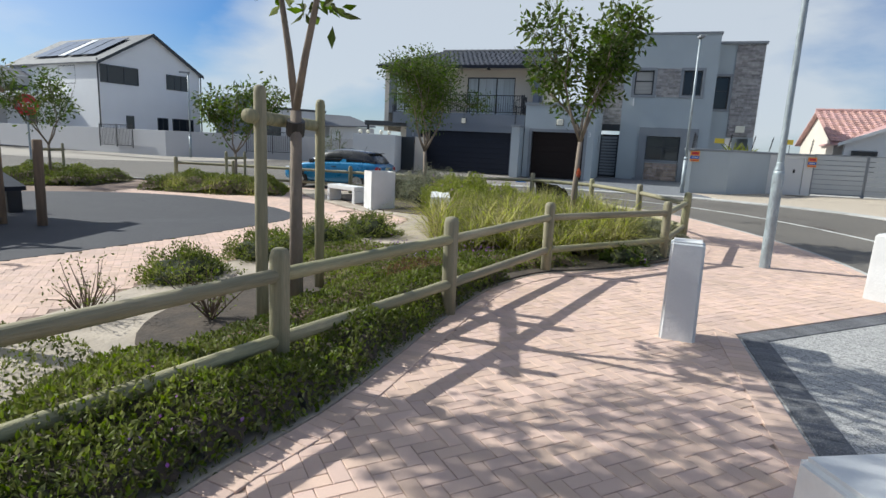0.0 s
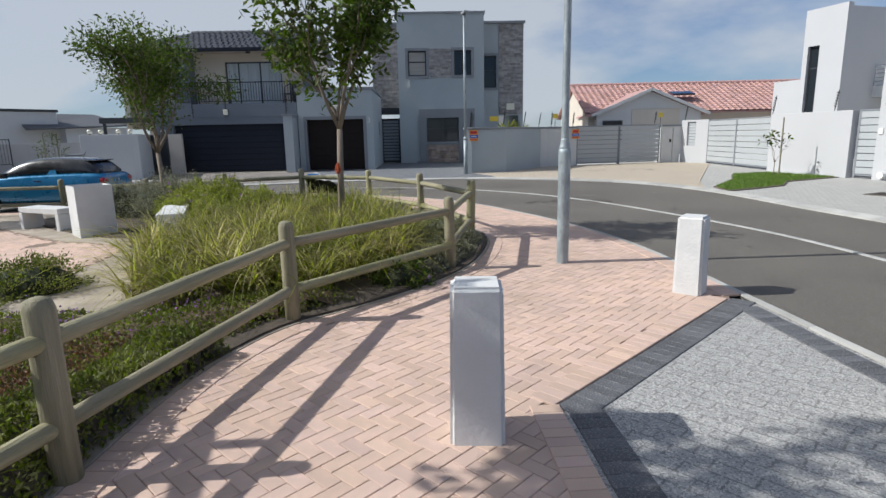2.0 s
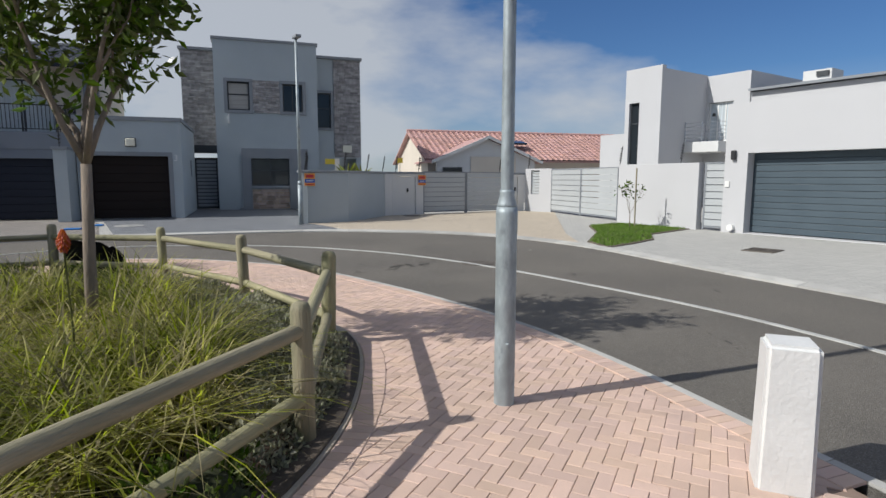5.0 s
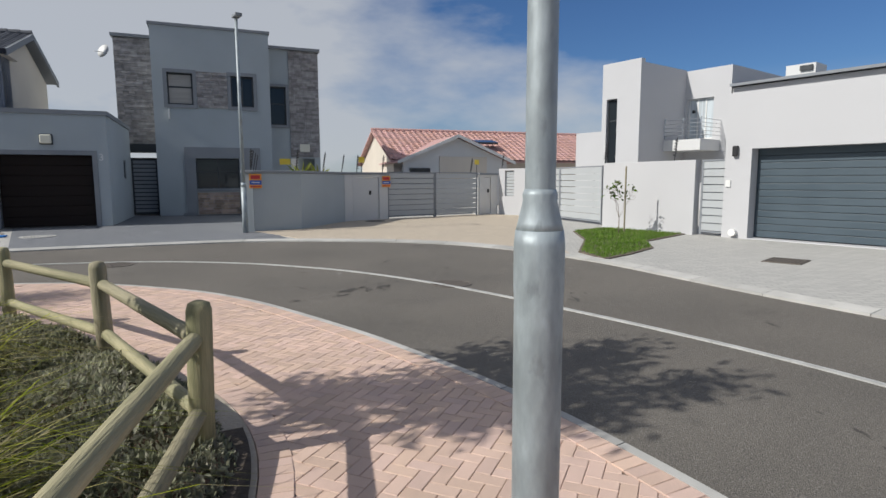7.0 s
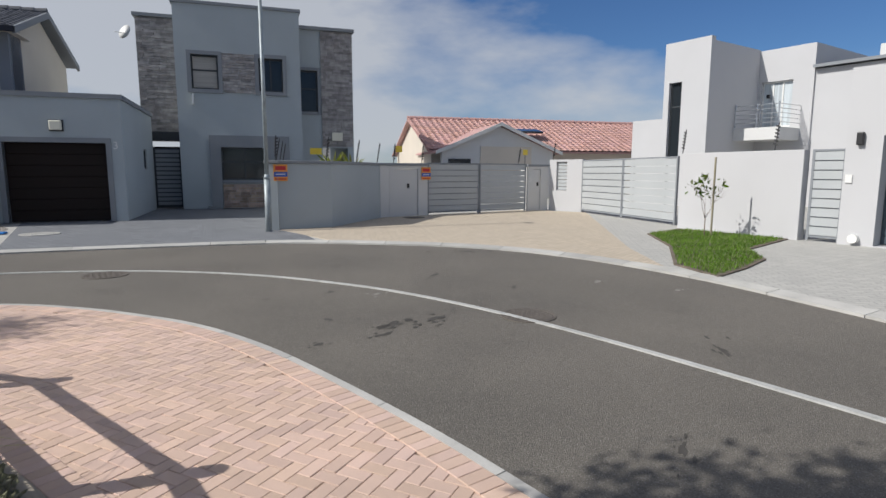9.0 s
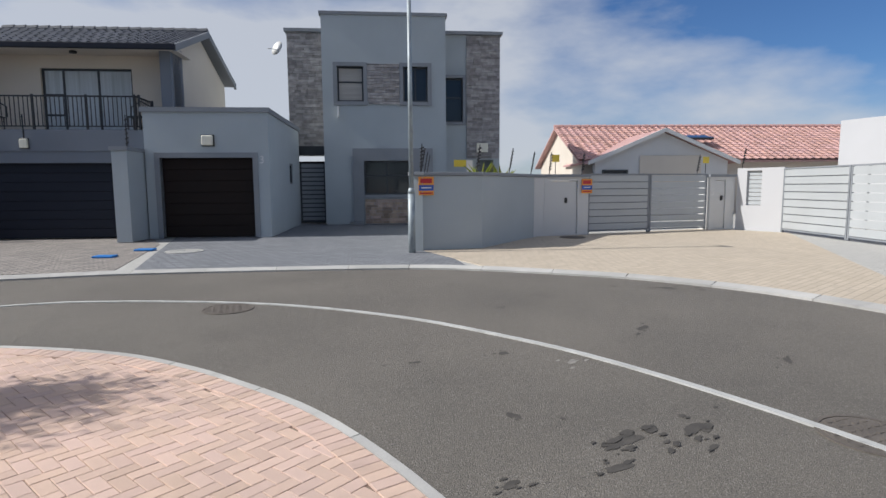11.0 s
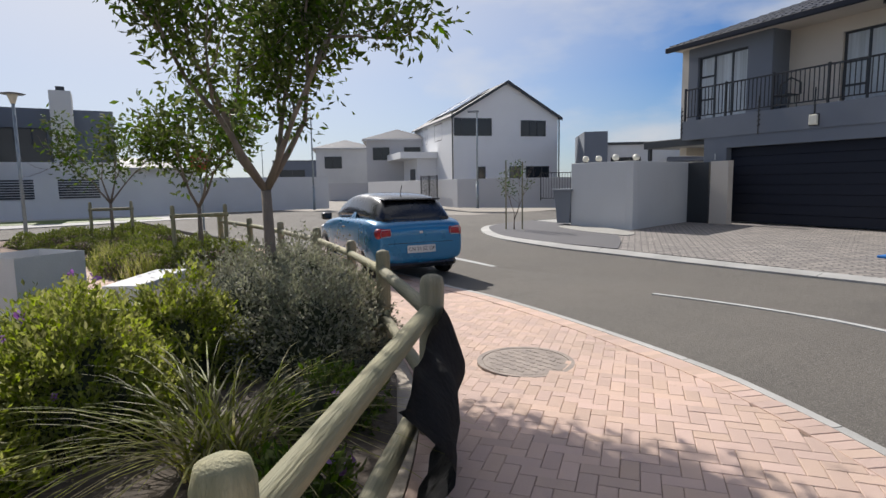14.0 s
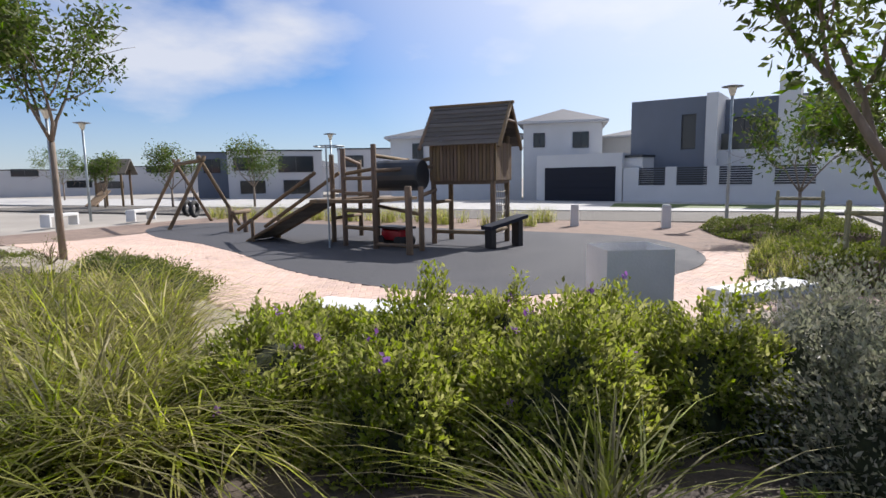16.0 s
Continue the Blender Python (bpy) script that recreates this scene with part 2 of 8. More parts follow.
M["curtain"] = material("curtain_cloth", (0.5, 0.55, 0.58), 0.8, vary=0.25, scale=1.0, stretch=(14, 14, 0.3), bump=0.3, bump_scale=4)
M["blind"] = material("pale_blind", (0.42, 0.40, 0.37), 0.8, vary=0.15, stretch=(0.5, 0.5, 22), scale=1.2)
M["tile_dark"] = material("charcoal_roof_tile", (0.095, 0.1, 0.115), 0.7, vary=0.2, scale=2, grain=40, island=0.2)
M["tile_red"] = material("terracotta_roof_tile", (0.5, 0.3, 0.265), 0.8, vary=0.12, scale=2, grain=40, island=0.16)
M["black_metal"] = material("black_metal", (0.02, 0.02, 0.022), 0.45, vary=0.1, bump=0.05)
M["gate_grey"] = material("grey_gate_slats", (0.42, 0.44, 0.45), 0.5, vary=0.05, scale=1.2, bump=0.05)
M["galv"] = material("galvanised_steel", (0.34, 0.385, 0.405), 0.5, metal=0.25, vary=0.3, scale=11, grain=48, bump=0.3, bump_scale=16, stretch=(1, 1, 0.4), wear=0.45)
M["litter"] = material("leaf_litter_and_hedge_shade", (0.085, 0.066, 0.05), 0.95, vary=0.35, scale=5, grain=45, bump=1.0, bump_scale=26, wear=0.3)
M["timber"] = material("treated_pine", (0.28, 0.265, 0.155), 0.75, vary=0.3, scale=2.2, grain=26, stretch=(9, 9, 0.6), tint=(0.42, 0.37, 0.24), bump=0.6, bump_scale=14, random=0.15, wear=0.5)
M["timber_brown"] = material("weathered_brown_timber", (0.17, 0.115, 0.07), 0.8, vary=0.25, scale=2.2, grain=26, stretch=(9, 9, 0.6), tint=(0.25, 0.17, 0.1), bump=0.5, bump_scale=14, random=0.2)
M["shingle"] = material("grey_timber_board", (0.13, 0.115, 0.1), 0.85, vary=0.25, scale=2, grain=26, stretch=(9, 0.8, 9), bump=0.5, random=0.2)
M["concrete"] = material("white_painted_concrete", (0.66, 0.66, 0.65), 0.8, vary=0.08, scale=3, grain=70, bump=0.35, bump_scale=40, wear=0.12)
M["bark"] = material("tree_bark", (0.23, 0.185, 0.145), 0.9, vary=0.25, scale=3, grain=30, stretch=(5, 5, 1.2), bump=0.8, bump_scale=12)
M["leaf_tree"] = leaf_material("tree_leaf", (0.07, 0.115, 0.02), (0.17, 0.22, 0.04), through=0.45, vary=0.45)
M["leaf_hedge"] = leaf_material("hedge_leaf", (0.12, 0.15, 0.03), (0.25, 0.28, 0.055), through=0.35, vary=0.45)
M["leaf_bush"] = leaf_material("bush_leaf", (0.24, 0.285, 0.05), (0.44, 0.45, 0.1), through=0.55, vary=0.4)
M["leaf_silver"] = leaf_material("silver_bush_leaf", (0.22, 0.228, 0.15), (0.4, 0.39, 0.275), vary=0.4)
M["leaf_red"] = leaf_material("reddish_groundcover", (0.2, 0.1, 0.055), (0.27, 0.15, 0.08))
# near-black green: the shade between a shrub's leaves is put into the colour
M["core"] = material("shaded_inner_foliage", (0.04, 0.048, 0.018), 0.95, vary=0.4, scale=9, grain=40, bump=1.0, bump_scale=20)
M["stain"] = material("oil_stain", (0.075, 0.068, 0.06), 0.85, vary=0.3, scale=9)
M["pale_stain"] = material("cement_mark", (0.26, 0.245, 0.22), 0.9, vary=0.3, scale=12)
M["twig"] = material("dry_twig", (0.15, 0.1, 0.07), 0.9, vary=0.25)
M["grass"] = leaf_material("grass_blade", (0.25, 0.275, 0.055), (0.58, 0.52, 0.19), through=0.62, vary=0.6)
M["lawn"] = leaf_material("lawn_grass", (0.13, 0.24, 0.03), (0.2, 0.32, 0.05))
M["flower"] = leaf_material("purple_flower", (0.3, 0.14, 0.42), (0.4, 0.22, 0.5))
M["poker"] = leaf_material("poker_flower", (0.62, 0.09, 0.02), (0.75, 0.22, 0.03), through=0.2)
M["car_paint"] = material("blue_car_paint", (0.005, 0.17, 0.36), 0.3, metal=0.25, vary=0.05, bump=0.0, coat=0.8)
M["car_black"] = material("car_black", (0.012, 0.012, 0.014), 0.25, vary=0.1, bump=0.0, coat=0.5)
M["tyre"] = material("tyre_rubber", (0.02, 0.02, 0.02), 0.8, vary=0.1)
M["red_glass"] = material("red_lamp_glass", (0.35, 0.012, 0.02), 0.15, vary=0.1, bump=0, coat=0.6)
M["silver"] = material("bright_metal", (0.55, 0.56, 0.58), 0.3, metal=0.9, vary=0.05, bump=0.02)
M["plate"] = material("plate_white", (0.7, 0.7, 0.68), 0.5, vary=0.05, bump=0)
M["sign_red"] = material("sign_red", (0.5, 0.02, 0.03), 0.5, vary=0.05, bump=0)
M["sign_orange"] = material("sign_orange", (0.8, 0.32, 0.05), 0.5, vary=0.05, bump=0)
M["sign_blue"] = material("sign_blue", (0.03, 0.1, 0.42), 0.5, vary=0.05, bump=0)
M["yellow"] = material("yellow_plastic", (0.75, 0.55, 0.05), 0.5, vary=0.08, bump=0)
M["blue_cover"] = material("blue_plastic_cover", (0.02, 0.19, 0.55), 0.5, vary=0.08, bump=0.1)
M["iron"] = material("cast_iron", (0.15, 0.13, 0.11), 0.7, metal=0.3, vary=0.2, scale=6, bump=0.9, bump_scale=55)
M["cover"] = material("worn_cover", (0.36, 0.3, 0.255), 0.8, vary=0.25, scale=8, grain=80, bump=0.8, bump_scale=50)
M["lamp_glass"] = material("lamp_diffuser", (0.75, 0.72, 0.6), 0.4, vary=0.04, bump=0)
M["panel"] = material("solar_panel", (0.012, 0.016, 0.03), 0.15, vary=0.1, bump=0, coat=0.6)
M["skylight"] = material("pale_panel", (0.7, 0.72, 0.75), 0.35, vary=0.05, bump=0)
M["rope"] = material("rope", (0.4, 0.36, 0.3), 0.9, vary=0.15)
M["cloth_black"] = material("black_shade_cloth", (0.012, 0.012, 0.013), 0.9, vary=0.3, scale=6, bump=0.8, bump_scale=30)


# ---- building helpers ----
def smooth(a, b, x):
    t = max(0.0, min(1.0, (x - a) / (b - a)))
    return t * t * (3 - 2 * t)


def ramp(a, b, x):
    return max(0.0, min(1.0, (x - a) / (b - a)))


def gz(x, y):
    """The park and the road fall a little towards the west."""
    start = -1.5 + 4.5 * ramp(9, 13, y)
    return -0.2 * ramp(start, start - 4.5, x) * (1 - ramp(20, 22, y) * ramp(-14, -9, x))


def finish(name, bm, mat, flat=True, angle=None):
    me = bpy.data.meshes.new(name)
    bm.normal_update()
    bm.to_mesh(me)
    bm.free()
    for q in (mat if isinstance(mat, (list, tuple)) else [mat]):
        me.materials.append(q)
    if not flat:
        me.polygons.foreach_set("use_smooth", [True] * len(me.polygons))
    return me


def part(name, bm, mat, parent=None, label="", flat=True, m=None):
    """Links a bmesh as one mesh object under a thing or a part."""
    ob = new(name, finish(name, bm, mat, flat))
    if parent is not None:
        ob.parent = parent
    if m is not None:
        ob.matrix_basis = m
    if label:
        ob["label"] = label
    return ob


def thing(name, label, category, m=None, group="", kind=""):
    ob = new(name)
    ob.empty_display_size = 0.2
    if m is not None:
        ob.matrix_basis = m
    return tagged(ob, label, category, group, kind)


def box(bm, x0, x1, y0, y1, z0, z1, bevel=0.0, m=None):
    mm = Matrix.LocRotScale(((x0 + x1) / 2, (y0 + y1) / 2, (z0 + z1) / 2), None, (abs(x1 - x0), abs(y1 - y0), abs(z1 - z0)))
    r = bmesh.ops.create_cube(bm, size=1, matrix=(m @ mm) if m is not None else mm)
    if bevel:
        es = {e for v in r["verts"] for e in v.link_edges}
        bmesh.ops.bevel(bm, geom=list(es), offset=bevel, segments=2, affect="EDGES", profile=0.5)
    return bm


def B(*args, **kw):
    return box(bmesh.new(), *args, **kw)


def rod(bm, a, b, r0, r1=None, seg=10, cap=True):
    """A straight round bar from a to b."""
    a, b = Vector(a), Vector(b)
    d = b - a
    m = Matrix.Translation((a + b) / 2) @ d.to_track_quat("Z", "Y").to_matrix().to_4x4()
    bmesh.ops.create_cone(bm, cap_ends=cap, segments=seg, radius1=r0, radius2=r0 if r1 is None else r1, depth=d.length, matrix=m)
    return bm


def lathe(bm, profile, seg=20, m=None):
    """A round body from (radius, height) pairs."""
    rings = []
    for r, z in profile:
        rings.append([bm.verts.new((m or Matrix()) @ Vector((r * math.cos(2 * math.pi * i / seg), r * math.sin(2 * math.pi * i / seg), z))) for i in range(seg)])
    for a, b in zip(rings, rings[1:]):
        for i in range(seg):
            bm.faces.new((a[i], a[(i + 1) % seg], b[(i + 1) % seg], b[i]))
    bm.faces.new(rings[0][::-1])
    bm.faces.new(rings[-1])
    return bm


def tube(bm, pts, radii, seg=8):
    """A bent, tapered tube along points."""
    pts = [Vector(p) for p in pts]
    rings = []
    for i, p in enumerate(pts):
        d = (pts[min(i + 1, len(pts) - 1)] - pts[max(i - 1, 0)]).normalized()
        q = d.to_track_quat("Z", "Y")
        r = radii[i] if isinstance(radii, (list, tuple)) else radii
        rings.append([bm.verts.new(p + q @ Vector((r * math.cos(2 * math.pi * k / seg), r * math.sin(2 * math.pi * k / seg), 0))) for k in range(seg)])
    for a, b in zip(rings, rings[1:]):
        for k in range(seg):
            bm.faces.new((a[k], a[(k + 1) % seg], b[(k + 1) % seg], b[k]))
    bm.faces.new(rings[0][::-1])
    bm.faces.new(rings[-1])
    return bm


def sheet(poly, z, thick=0.06, height=None):
    """A flat slab with an outline; height(x, y) bends it."""
    bm = bmesh.new()
    vs = [bm.verts.new((x, y, z)) for x, y in poly]
    f = bm.faces.new(vs)
    if f.normal.z < 0:
        f.normal_flip()
    bm.normal_update()
    if f.normal.z < 0:
        bmesh.ops.reverse_faces(bm, faces=[f])
    r = bmesh.ops.extrude_face_region(bm, geom=[f])
    bmesh.ops.translate(bm, vec=(0, 0, -thick), verts=[v for v in r["geom"] if isinstance(v, bmesh.types.BMVert)])
    bmesh.ops.recalc_face_normals(bm, faces=bm.faces)
    bmesh.ops.triangulate(bm, faces=[q for q in bm.faces if len(q.verts) > 4])
    if height:
        cuts = [((c, 0, 0), (1, 0, 0)) for c in range(-14, 4)] + [((0, c, 0), (0, 1, 0)) for c in range(8, 23)]
        for co, no in cuts:
            bmesh.ops.bisect_plane(bm, geom=[*bm.verts, *bm.edges, *bm.faces], plane_co=co, plane_no=no)
        for v in bm.verts:
            v.co.z += height(v.co.x, v.co.y)
        bmesh.ops.triangulate(bm, faces=bm.faces)
    return bm


def curve(pts, step=0.3, closed=False):
    """A smooth line through the points (Catmull-Rom), in even steps."""
    p = [Vector((*q, 0)[:3]) for q in pts]
    n = len(p)
    out = []
    for i in range(n if closed else n - 1):
        a, b, c, d = (p[(i - 1) % n], p[i], p[(i + 1) % n], p[(i + 2) % n]) if closed else (p[max(i - 1, 0)], p[i], p[i + 1], p[min(i + 2, n - 1)])
        k = max(1, round((c - b).length / step))
        for j in range(k):
            t = j / k
            out.append(0.5 * (2 * b + (c - a) * t + (2 * a - 5 * b + 4 * c - d) * t * t + (3 * b - a - 3 * c + d) * t ** 3))
    if not closed:
        out.append(p[-1])
    return [(v.x, v.y) for v in out]


def offset(line, d):
    """The line moved to its left by d."""
    out = []
    for i, (x, y) in enumerate(line):
        a, b = line[max(i - 1, 0)], line[min(i + 1, len(line) - 1)]
        t = Vector((b[0] - a[0], b[1] - a[1])).normalized()
        out.append((x - t.y * d, y + t.x * d))
    return out


def inside(poly, x, y):
    hit = False
    j = len(poly) - 1
    for i in range(len(poly)):
        (xi, yi), (xj, yj) = poly[i], poly[j]
        if (yi > y) != (yj > y) and x < (xj - xi) * (y - yi) / (yj - yi) + xi:
            hit = not hit
        j = i
    return hit


def near_line(line, x, y):
    best = 1e9
    for (ax, ay), (bx, by) in zip(line, line[1:]):
        dx, dy = bx - ax, by - ay
        t = max(0, min(1, ((x - ax) * dx + (y - ay) * dy) / (dx * dx + dy * dy + 1e-9)))
        best = min(best, math.hypot(x - ax - t * dx, y - ay - t * dy))
    return best


def inside_many(poly, x, y):
    hit = np.zeros(len(x), bool)
    j = len(poly) - 1
    for i in range(len(poly)):
        (xi, yi), (xj, yj) = poly[i], poly[j]
        if yi != yj:
            hit ^= ((yi > y) != (yj > y)) & (x < (xj - xi) * (y - yi) / (yj - yi) + xi)
        j = i
    return hit


def near_many(line, x, y):
    best = np.full(len(x), 1e9)
    for (ax, ay), (bx, by) in zip(line, line[1:]):
        dx, dy = bx - ax, by - ay
        t = np.clip(((x - ax) * dx + (y - ay) * dy) / (dx * dx + dy * dy + 1e-9), 0, 1)
        best = np.minimum(best, np.hypot(x - ax - t * dx, y - ay - t * dy))
    return best


def wall(u0, u1, z0, z1, v0, v1, holes=()):
    """A thick upright wall along u, with openings (u0, u1, z0, z1) right through it."""
    bm = bmesh.new()
    us = sorted({u0, u1, *[h[0] for h in holes], *[h[1] for h in holes]})
    zs = sorted({z0, z1, *[h[2] for h in holes], *[h[3] for h in holes]})
    us, zs = [u for u in us if u0 <= u <= u1], [z for z in zs if z0 <= z <= z1]

    def solid(i, k):
        if i < 0 or k < 0 or i >= len(us) - 1 or k >= len(zs) - 1:
            return False
        u, z = (us[i] + us[i + 1]) / 2, (zs[k] + zs[k + 1]) / 2
        return not any(h[0] < u < h[1] and h[2] < z < h[3] for h in holes)

    def quad(*c):
        bm.faces.new([bm.verts.new(q) for q in c])

    for i in range(len(us) - 1):
        for k in range(len(zs) - 1):
            if not solid(i, k):
                continue
            a, b, c, d = us[i], us[i + 1], zs[k], zs[k + 1]
            quad((a, v0, c), (b, v0, c), (b, v0, d), (a, v0, d))
            quad((b, v1, c), (a, v1, c), (a, v1, d), (b, v1, d))
            if not solid(i - 1, k):
                quad((a, v1, c), (a, v0, c), (a, v0, d), (a, v1, d))
            if not solid(i + 1, k):
                quad((b, v0, c), (b, v1, c), (b, v1, d), (b, v0, d))
            if not solid(i, k - 1):
                quad((a, v1, c), (b, v1, c), (b, v0, c), (a, v0, c))
            if not solid(i, k + 1):
                quad((a, v0, d), (b, v0, d), (b, v1, d), (a, v1, d))
    bmesh.ops.remove_doubles(bm, verts=bm.verts, dist=1e-4)
    return bm


def window(parent, u0, u1, z0, z1, v, bars=(), rails=(), behind=None, name="window", frame_mat="frame", w=0.06):
    """A framed window in a wall that faces -v: frame, mullions, glass, and what hangs behind it."""
    bm = bmesh.new()
    for a, b, c, d in ((u0, u0 + w, z0, z1), (u1 - w, u1, z0, z1), (u0 + w, u1 - w, z0, z0 + w), (u0 + w, u1 - w, z1 - w, z1)):
        box(bm, a, b, v, v + 0.07, c, d)
    win = part(name, bm, M[frame_mat], parent)
    for u in bars:
        part("mullion", B(u - w / 2, u + w / 2, v + 0.004, v + 0.066, z0 + w, z1 - w), M[frame_mat], win)
    for a, b, z in rails:
        part("transom", B(a, b, v + 0.008, v + 0.062, z - w / 2, z + w / 2), M[frame_mat], win)
    part("pane", B(u0 + w, u1 - w, v + 0.03, v + 0.04, z0 + w, z1 - w), M[behind] if behind else M["glass"], win)
    return win

# ---- ground and road ----
KERB_IN = curve([(-34, 19.6), (-22, 19.0), (-12, 18.6), (-5, 18.4), (-2.5, 18.2), (-0.8, 17.9), (0.5, 17.5), (1.85, 16.98), (3.0, 16.45), (4.0, 15.83), (4.63, 15.17), (5.01, 14.63), (5.36, 14.06), (5.62, 13.44), (5.84, 12.65), (6.0, 11.7), (6.13, 10.7), (6.18, 9.87), (6.2, 9.2), (6.17, 8.43), (6.08, 7.7), (5.95, 7.0), (5.68, 5.9), (5.42, 4.8), (5.25, 4.1), (4.7, 1.5), (4.0, -3), (3.2, -10), (2, -22)], 0.25)
KERB_OUT = curve([(-7.0, 40), (-7.4, 30), (-7.6, 26.5), (-7.2, 24.6), (-6.1, 23.3), (-4.5, 22.2), (-2.6, 21.75), (-0.8, 21.6), (2.7, 21.1), (5.4, 20.5), (7.9, 19.75), (9.0, 19.1), (10.1, 18.1), (10.9, 17.2), (11.6, 15.8), (11.85, 14.2), (11.75, 12.4), (11.35, 10.7), (11.0, 9.3), (10.72, 7.8), (10.4, 6.2), (9.8, 3.5), (9.0, -1), (8.2, -8), (7.2, -22)], 0.3)
LINE = curve([(1.0, 19.13), (2.0, 18.98), (2.95, 18.72), (4.1, 18.3), (5.3, 17.66), (6.15, 16.95), (6.9, 16.08), (7.45, 15.14), (7.82, 14.35), (8.12, 13.35), (8.32, 12.3), (8.44, 11.2), (8.5, 10.0), (8.52, 9.0), (8.5, 8.2), (8.42, 7.4), (8.25, 6.5), (8.05, 5.65), (7.3, 2.5), (6.4, -2), (5.5, -9)], 0.3)
ROAD_Z, OUT_Z = -0.014, 0.05
g = bmesh.new()
bmesh.ops.create_grid(g, x_segments=60, y_segments=60, size=600)
for v in g.verts:
    v.co.z = -0.32
tagged(part("ground", g, M["ground"]), "sandy open ground reaching the horizon", "ground", kind="structure")
road_bm = sheet(offset(KERB_IN, -0.0) + [(7.2, -22), (8.2, -8)][:0] + KERB_OUT[::-1] + [(-14, 40), (-14.5, 31), (-20, 29), (-34, 27.5)], ROAD_Z, 0.2, gz)
road = tagged(part("road", road_bm, M["asphalt"]), "worn grey asphalt road round a bend", "road", kind="structure")
west = tagged(part("road_west", sheet([(-16.5, -30), (-22.5, -30), (-22.0, 6), (-23.0, 22), (-34.5, 27.5), (-60, 29), (-60, 20), (-34, 18.98), (-18, 17.7), (-16.8, 12)], ROAD_Z - 0.006, 0.2, gz), M["asphalt"]), "grey asphalt side street past the park", "road", kind="structure")
street = tagged(part("road_far", sheet([(-33.9, 18.9), (-34, 27.6), (-52, 41), (-80, 62), (-84, 57), (-56, 36), (-44, 24)], ROAD_Z - 0.012, 0.2, gz), M["asphalt"]), "far asphalt street with parked pickup", "road", kind="structure")


tagged(part("pavement_west", sheet([(-22.3, -60), (-33.5, -60), (-33.0, 8), (-30.5, 21.8), (-23.3, 22.2), (-22.2, 6)], -0.195, 0.3), M["kerb"]), "pale concrete pavement before the houses", "pavement", kind="structure")
tagged(part("grass_strip", sheet([(-25.2, 9.5), (-28.9, 9.2), (-27.6, 20.6), (-24.6, 20.4)], -0.188, 0.1), M["lawn"]), "strip of clipped lawn before the dark house", "lawn", kind="structure")


def ribbon(line, a, b, z0, z1, thick=0.15):
    """A strip along a line from offset a (height z0) to offset b (height z1)."""
    bm = bmesh.new()
    la, lb = offset(line, a), offset(line, b)
    rows = [[bm.verts.new((p[0], p[1], z + gz(*p))) for p, z in ((pa, z0 - thick), (pa, z0), (pb, z1), (pb, z1 - thick))] for pa, pb in zip(la, lb)]
    for r, s in zip(rows, rows[1:]):
        for k in range(4):
            bm.faces.new((r[k], r[(k + 1) % 4], s[(k + 1) % 4], s[k]))
    bm.faces.new(rows[0][::-1])
    bm.faces.new(rows[-1])
    bmesh.ops.recalc_face_normals(bm, faces=bm.faces)
    return bm


tagged(part("road_line", ribbon(LINE, -0.032, 0.032, ROAD_Z + 0.013, ROAD_Z + 0.013, 0.018), M["line"]), "thin worn white line along the road", "road marking", kind="structure")
tagged(part("road_line_west", ribbon(curve([(-2.5, 20.0), (-4.5, 20.3), (-7, 20.6)]), -0.05, 0.05, ROAD_Z + 0.004, ROAD_Z + 0.004, 0.01), M["line"]), "short white dash along the road", "road marking", kind="structure")


def kerb(name, line, width, z0, z1, length, label, joint=0.008):
    """A kerb of single stones laid end to end."""
    k = thing(name, label, "kerb", kind="structure")
    acc, start = 0.0, 0
    n = 0
    for i in range(1, len(line)):
        acc += math.dist(line[i - 1], line[i])
        if acc >= length or i == len(line) - 1:
            seg = line[start:i + 1]
            if len(seg) >= 2:
                (ax, ay), (bx, by) = seg[-2], seg[-1]
                d = math.dist(seg[-2], seg[-1])
                seg = seg[:-1] + [(bx - (bx - ax) / d * joint, by - (by - ay) / d * joint)]
                part("kerb_stone", ribbon(seg, 0, width, z0, z1), M["kerb"], k)
            start, acc, n = i, 0.0, n + 1
    return k


# ---- pavement of the park: an apron of clay pavers round the planted bed ----
BED_OUT = curve([(-1.6, -2.0), (-0.75, 0.2), (-0.34, 1.49), (0.0, 2.21), (0.23, 2.92), (0.61, 4.2), (1.0, 5.2), (1.55, 5.95), (2.15, 6.28), (2.69, 6.59), (3.34, 7.1), (3.95, 7.86), (4.5, 9.0), (4.58, 10.1), (4.28, 11.3), (3.5, 13.05), (2.85, 13.85), (2.15, 14.55), (1.4, 15.1), (0.55, 15.55), (-0.8, 16.25), (-2.5, 17.2), (-5, 17.6)], 0.2)
BED_IN = curve([(-4.2, -1.5), (-3.2, 1.5), (-2.7, 3.2), (-2.35, 4.8), (-1.75, 6.6), (-1.1, 8.2), (-0.55, 9.5), (-0.6, 10.6), (-1.1, 11.6), (-2.2, 12.9), (-3.2, 14.2), (-4.2, 15.6), (-5.0, 17.6)], 0.2)
APRON = offset(BED_OUT, 0.0) + [p for p in KERB_IN[::-1]][:0]
apron_poly = BED_OUT[:-1] + [(-5.0, 17.62), (-9.5, 17.9), (-9.5, 18.5)] + [p for p in KERB_IN if p[0] > -9.4 and p[1] > 5.45] + [(5.4, 5.42), (3.0, 4.12), (2.55, 2.2), (1.9, -1.0), (1.0, -6), (-4, -6)]
inner_poly = BED_IN[::-1] + [(-5, -6), (-16.4, -6), (-16.4, 18.0), (-9.5, 17.9)]
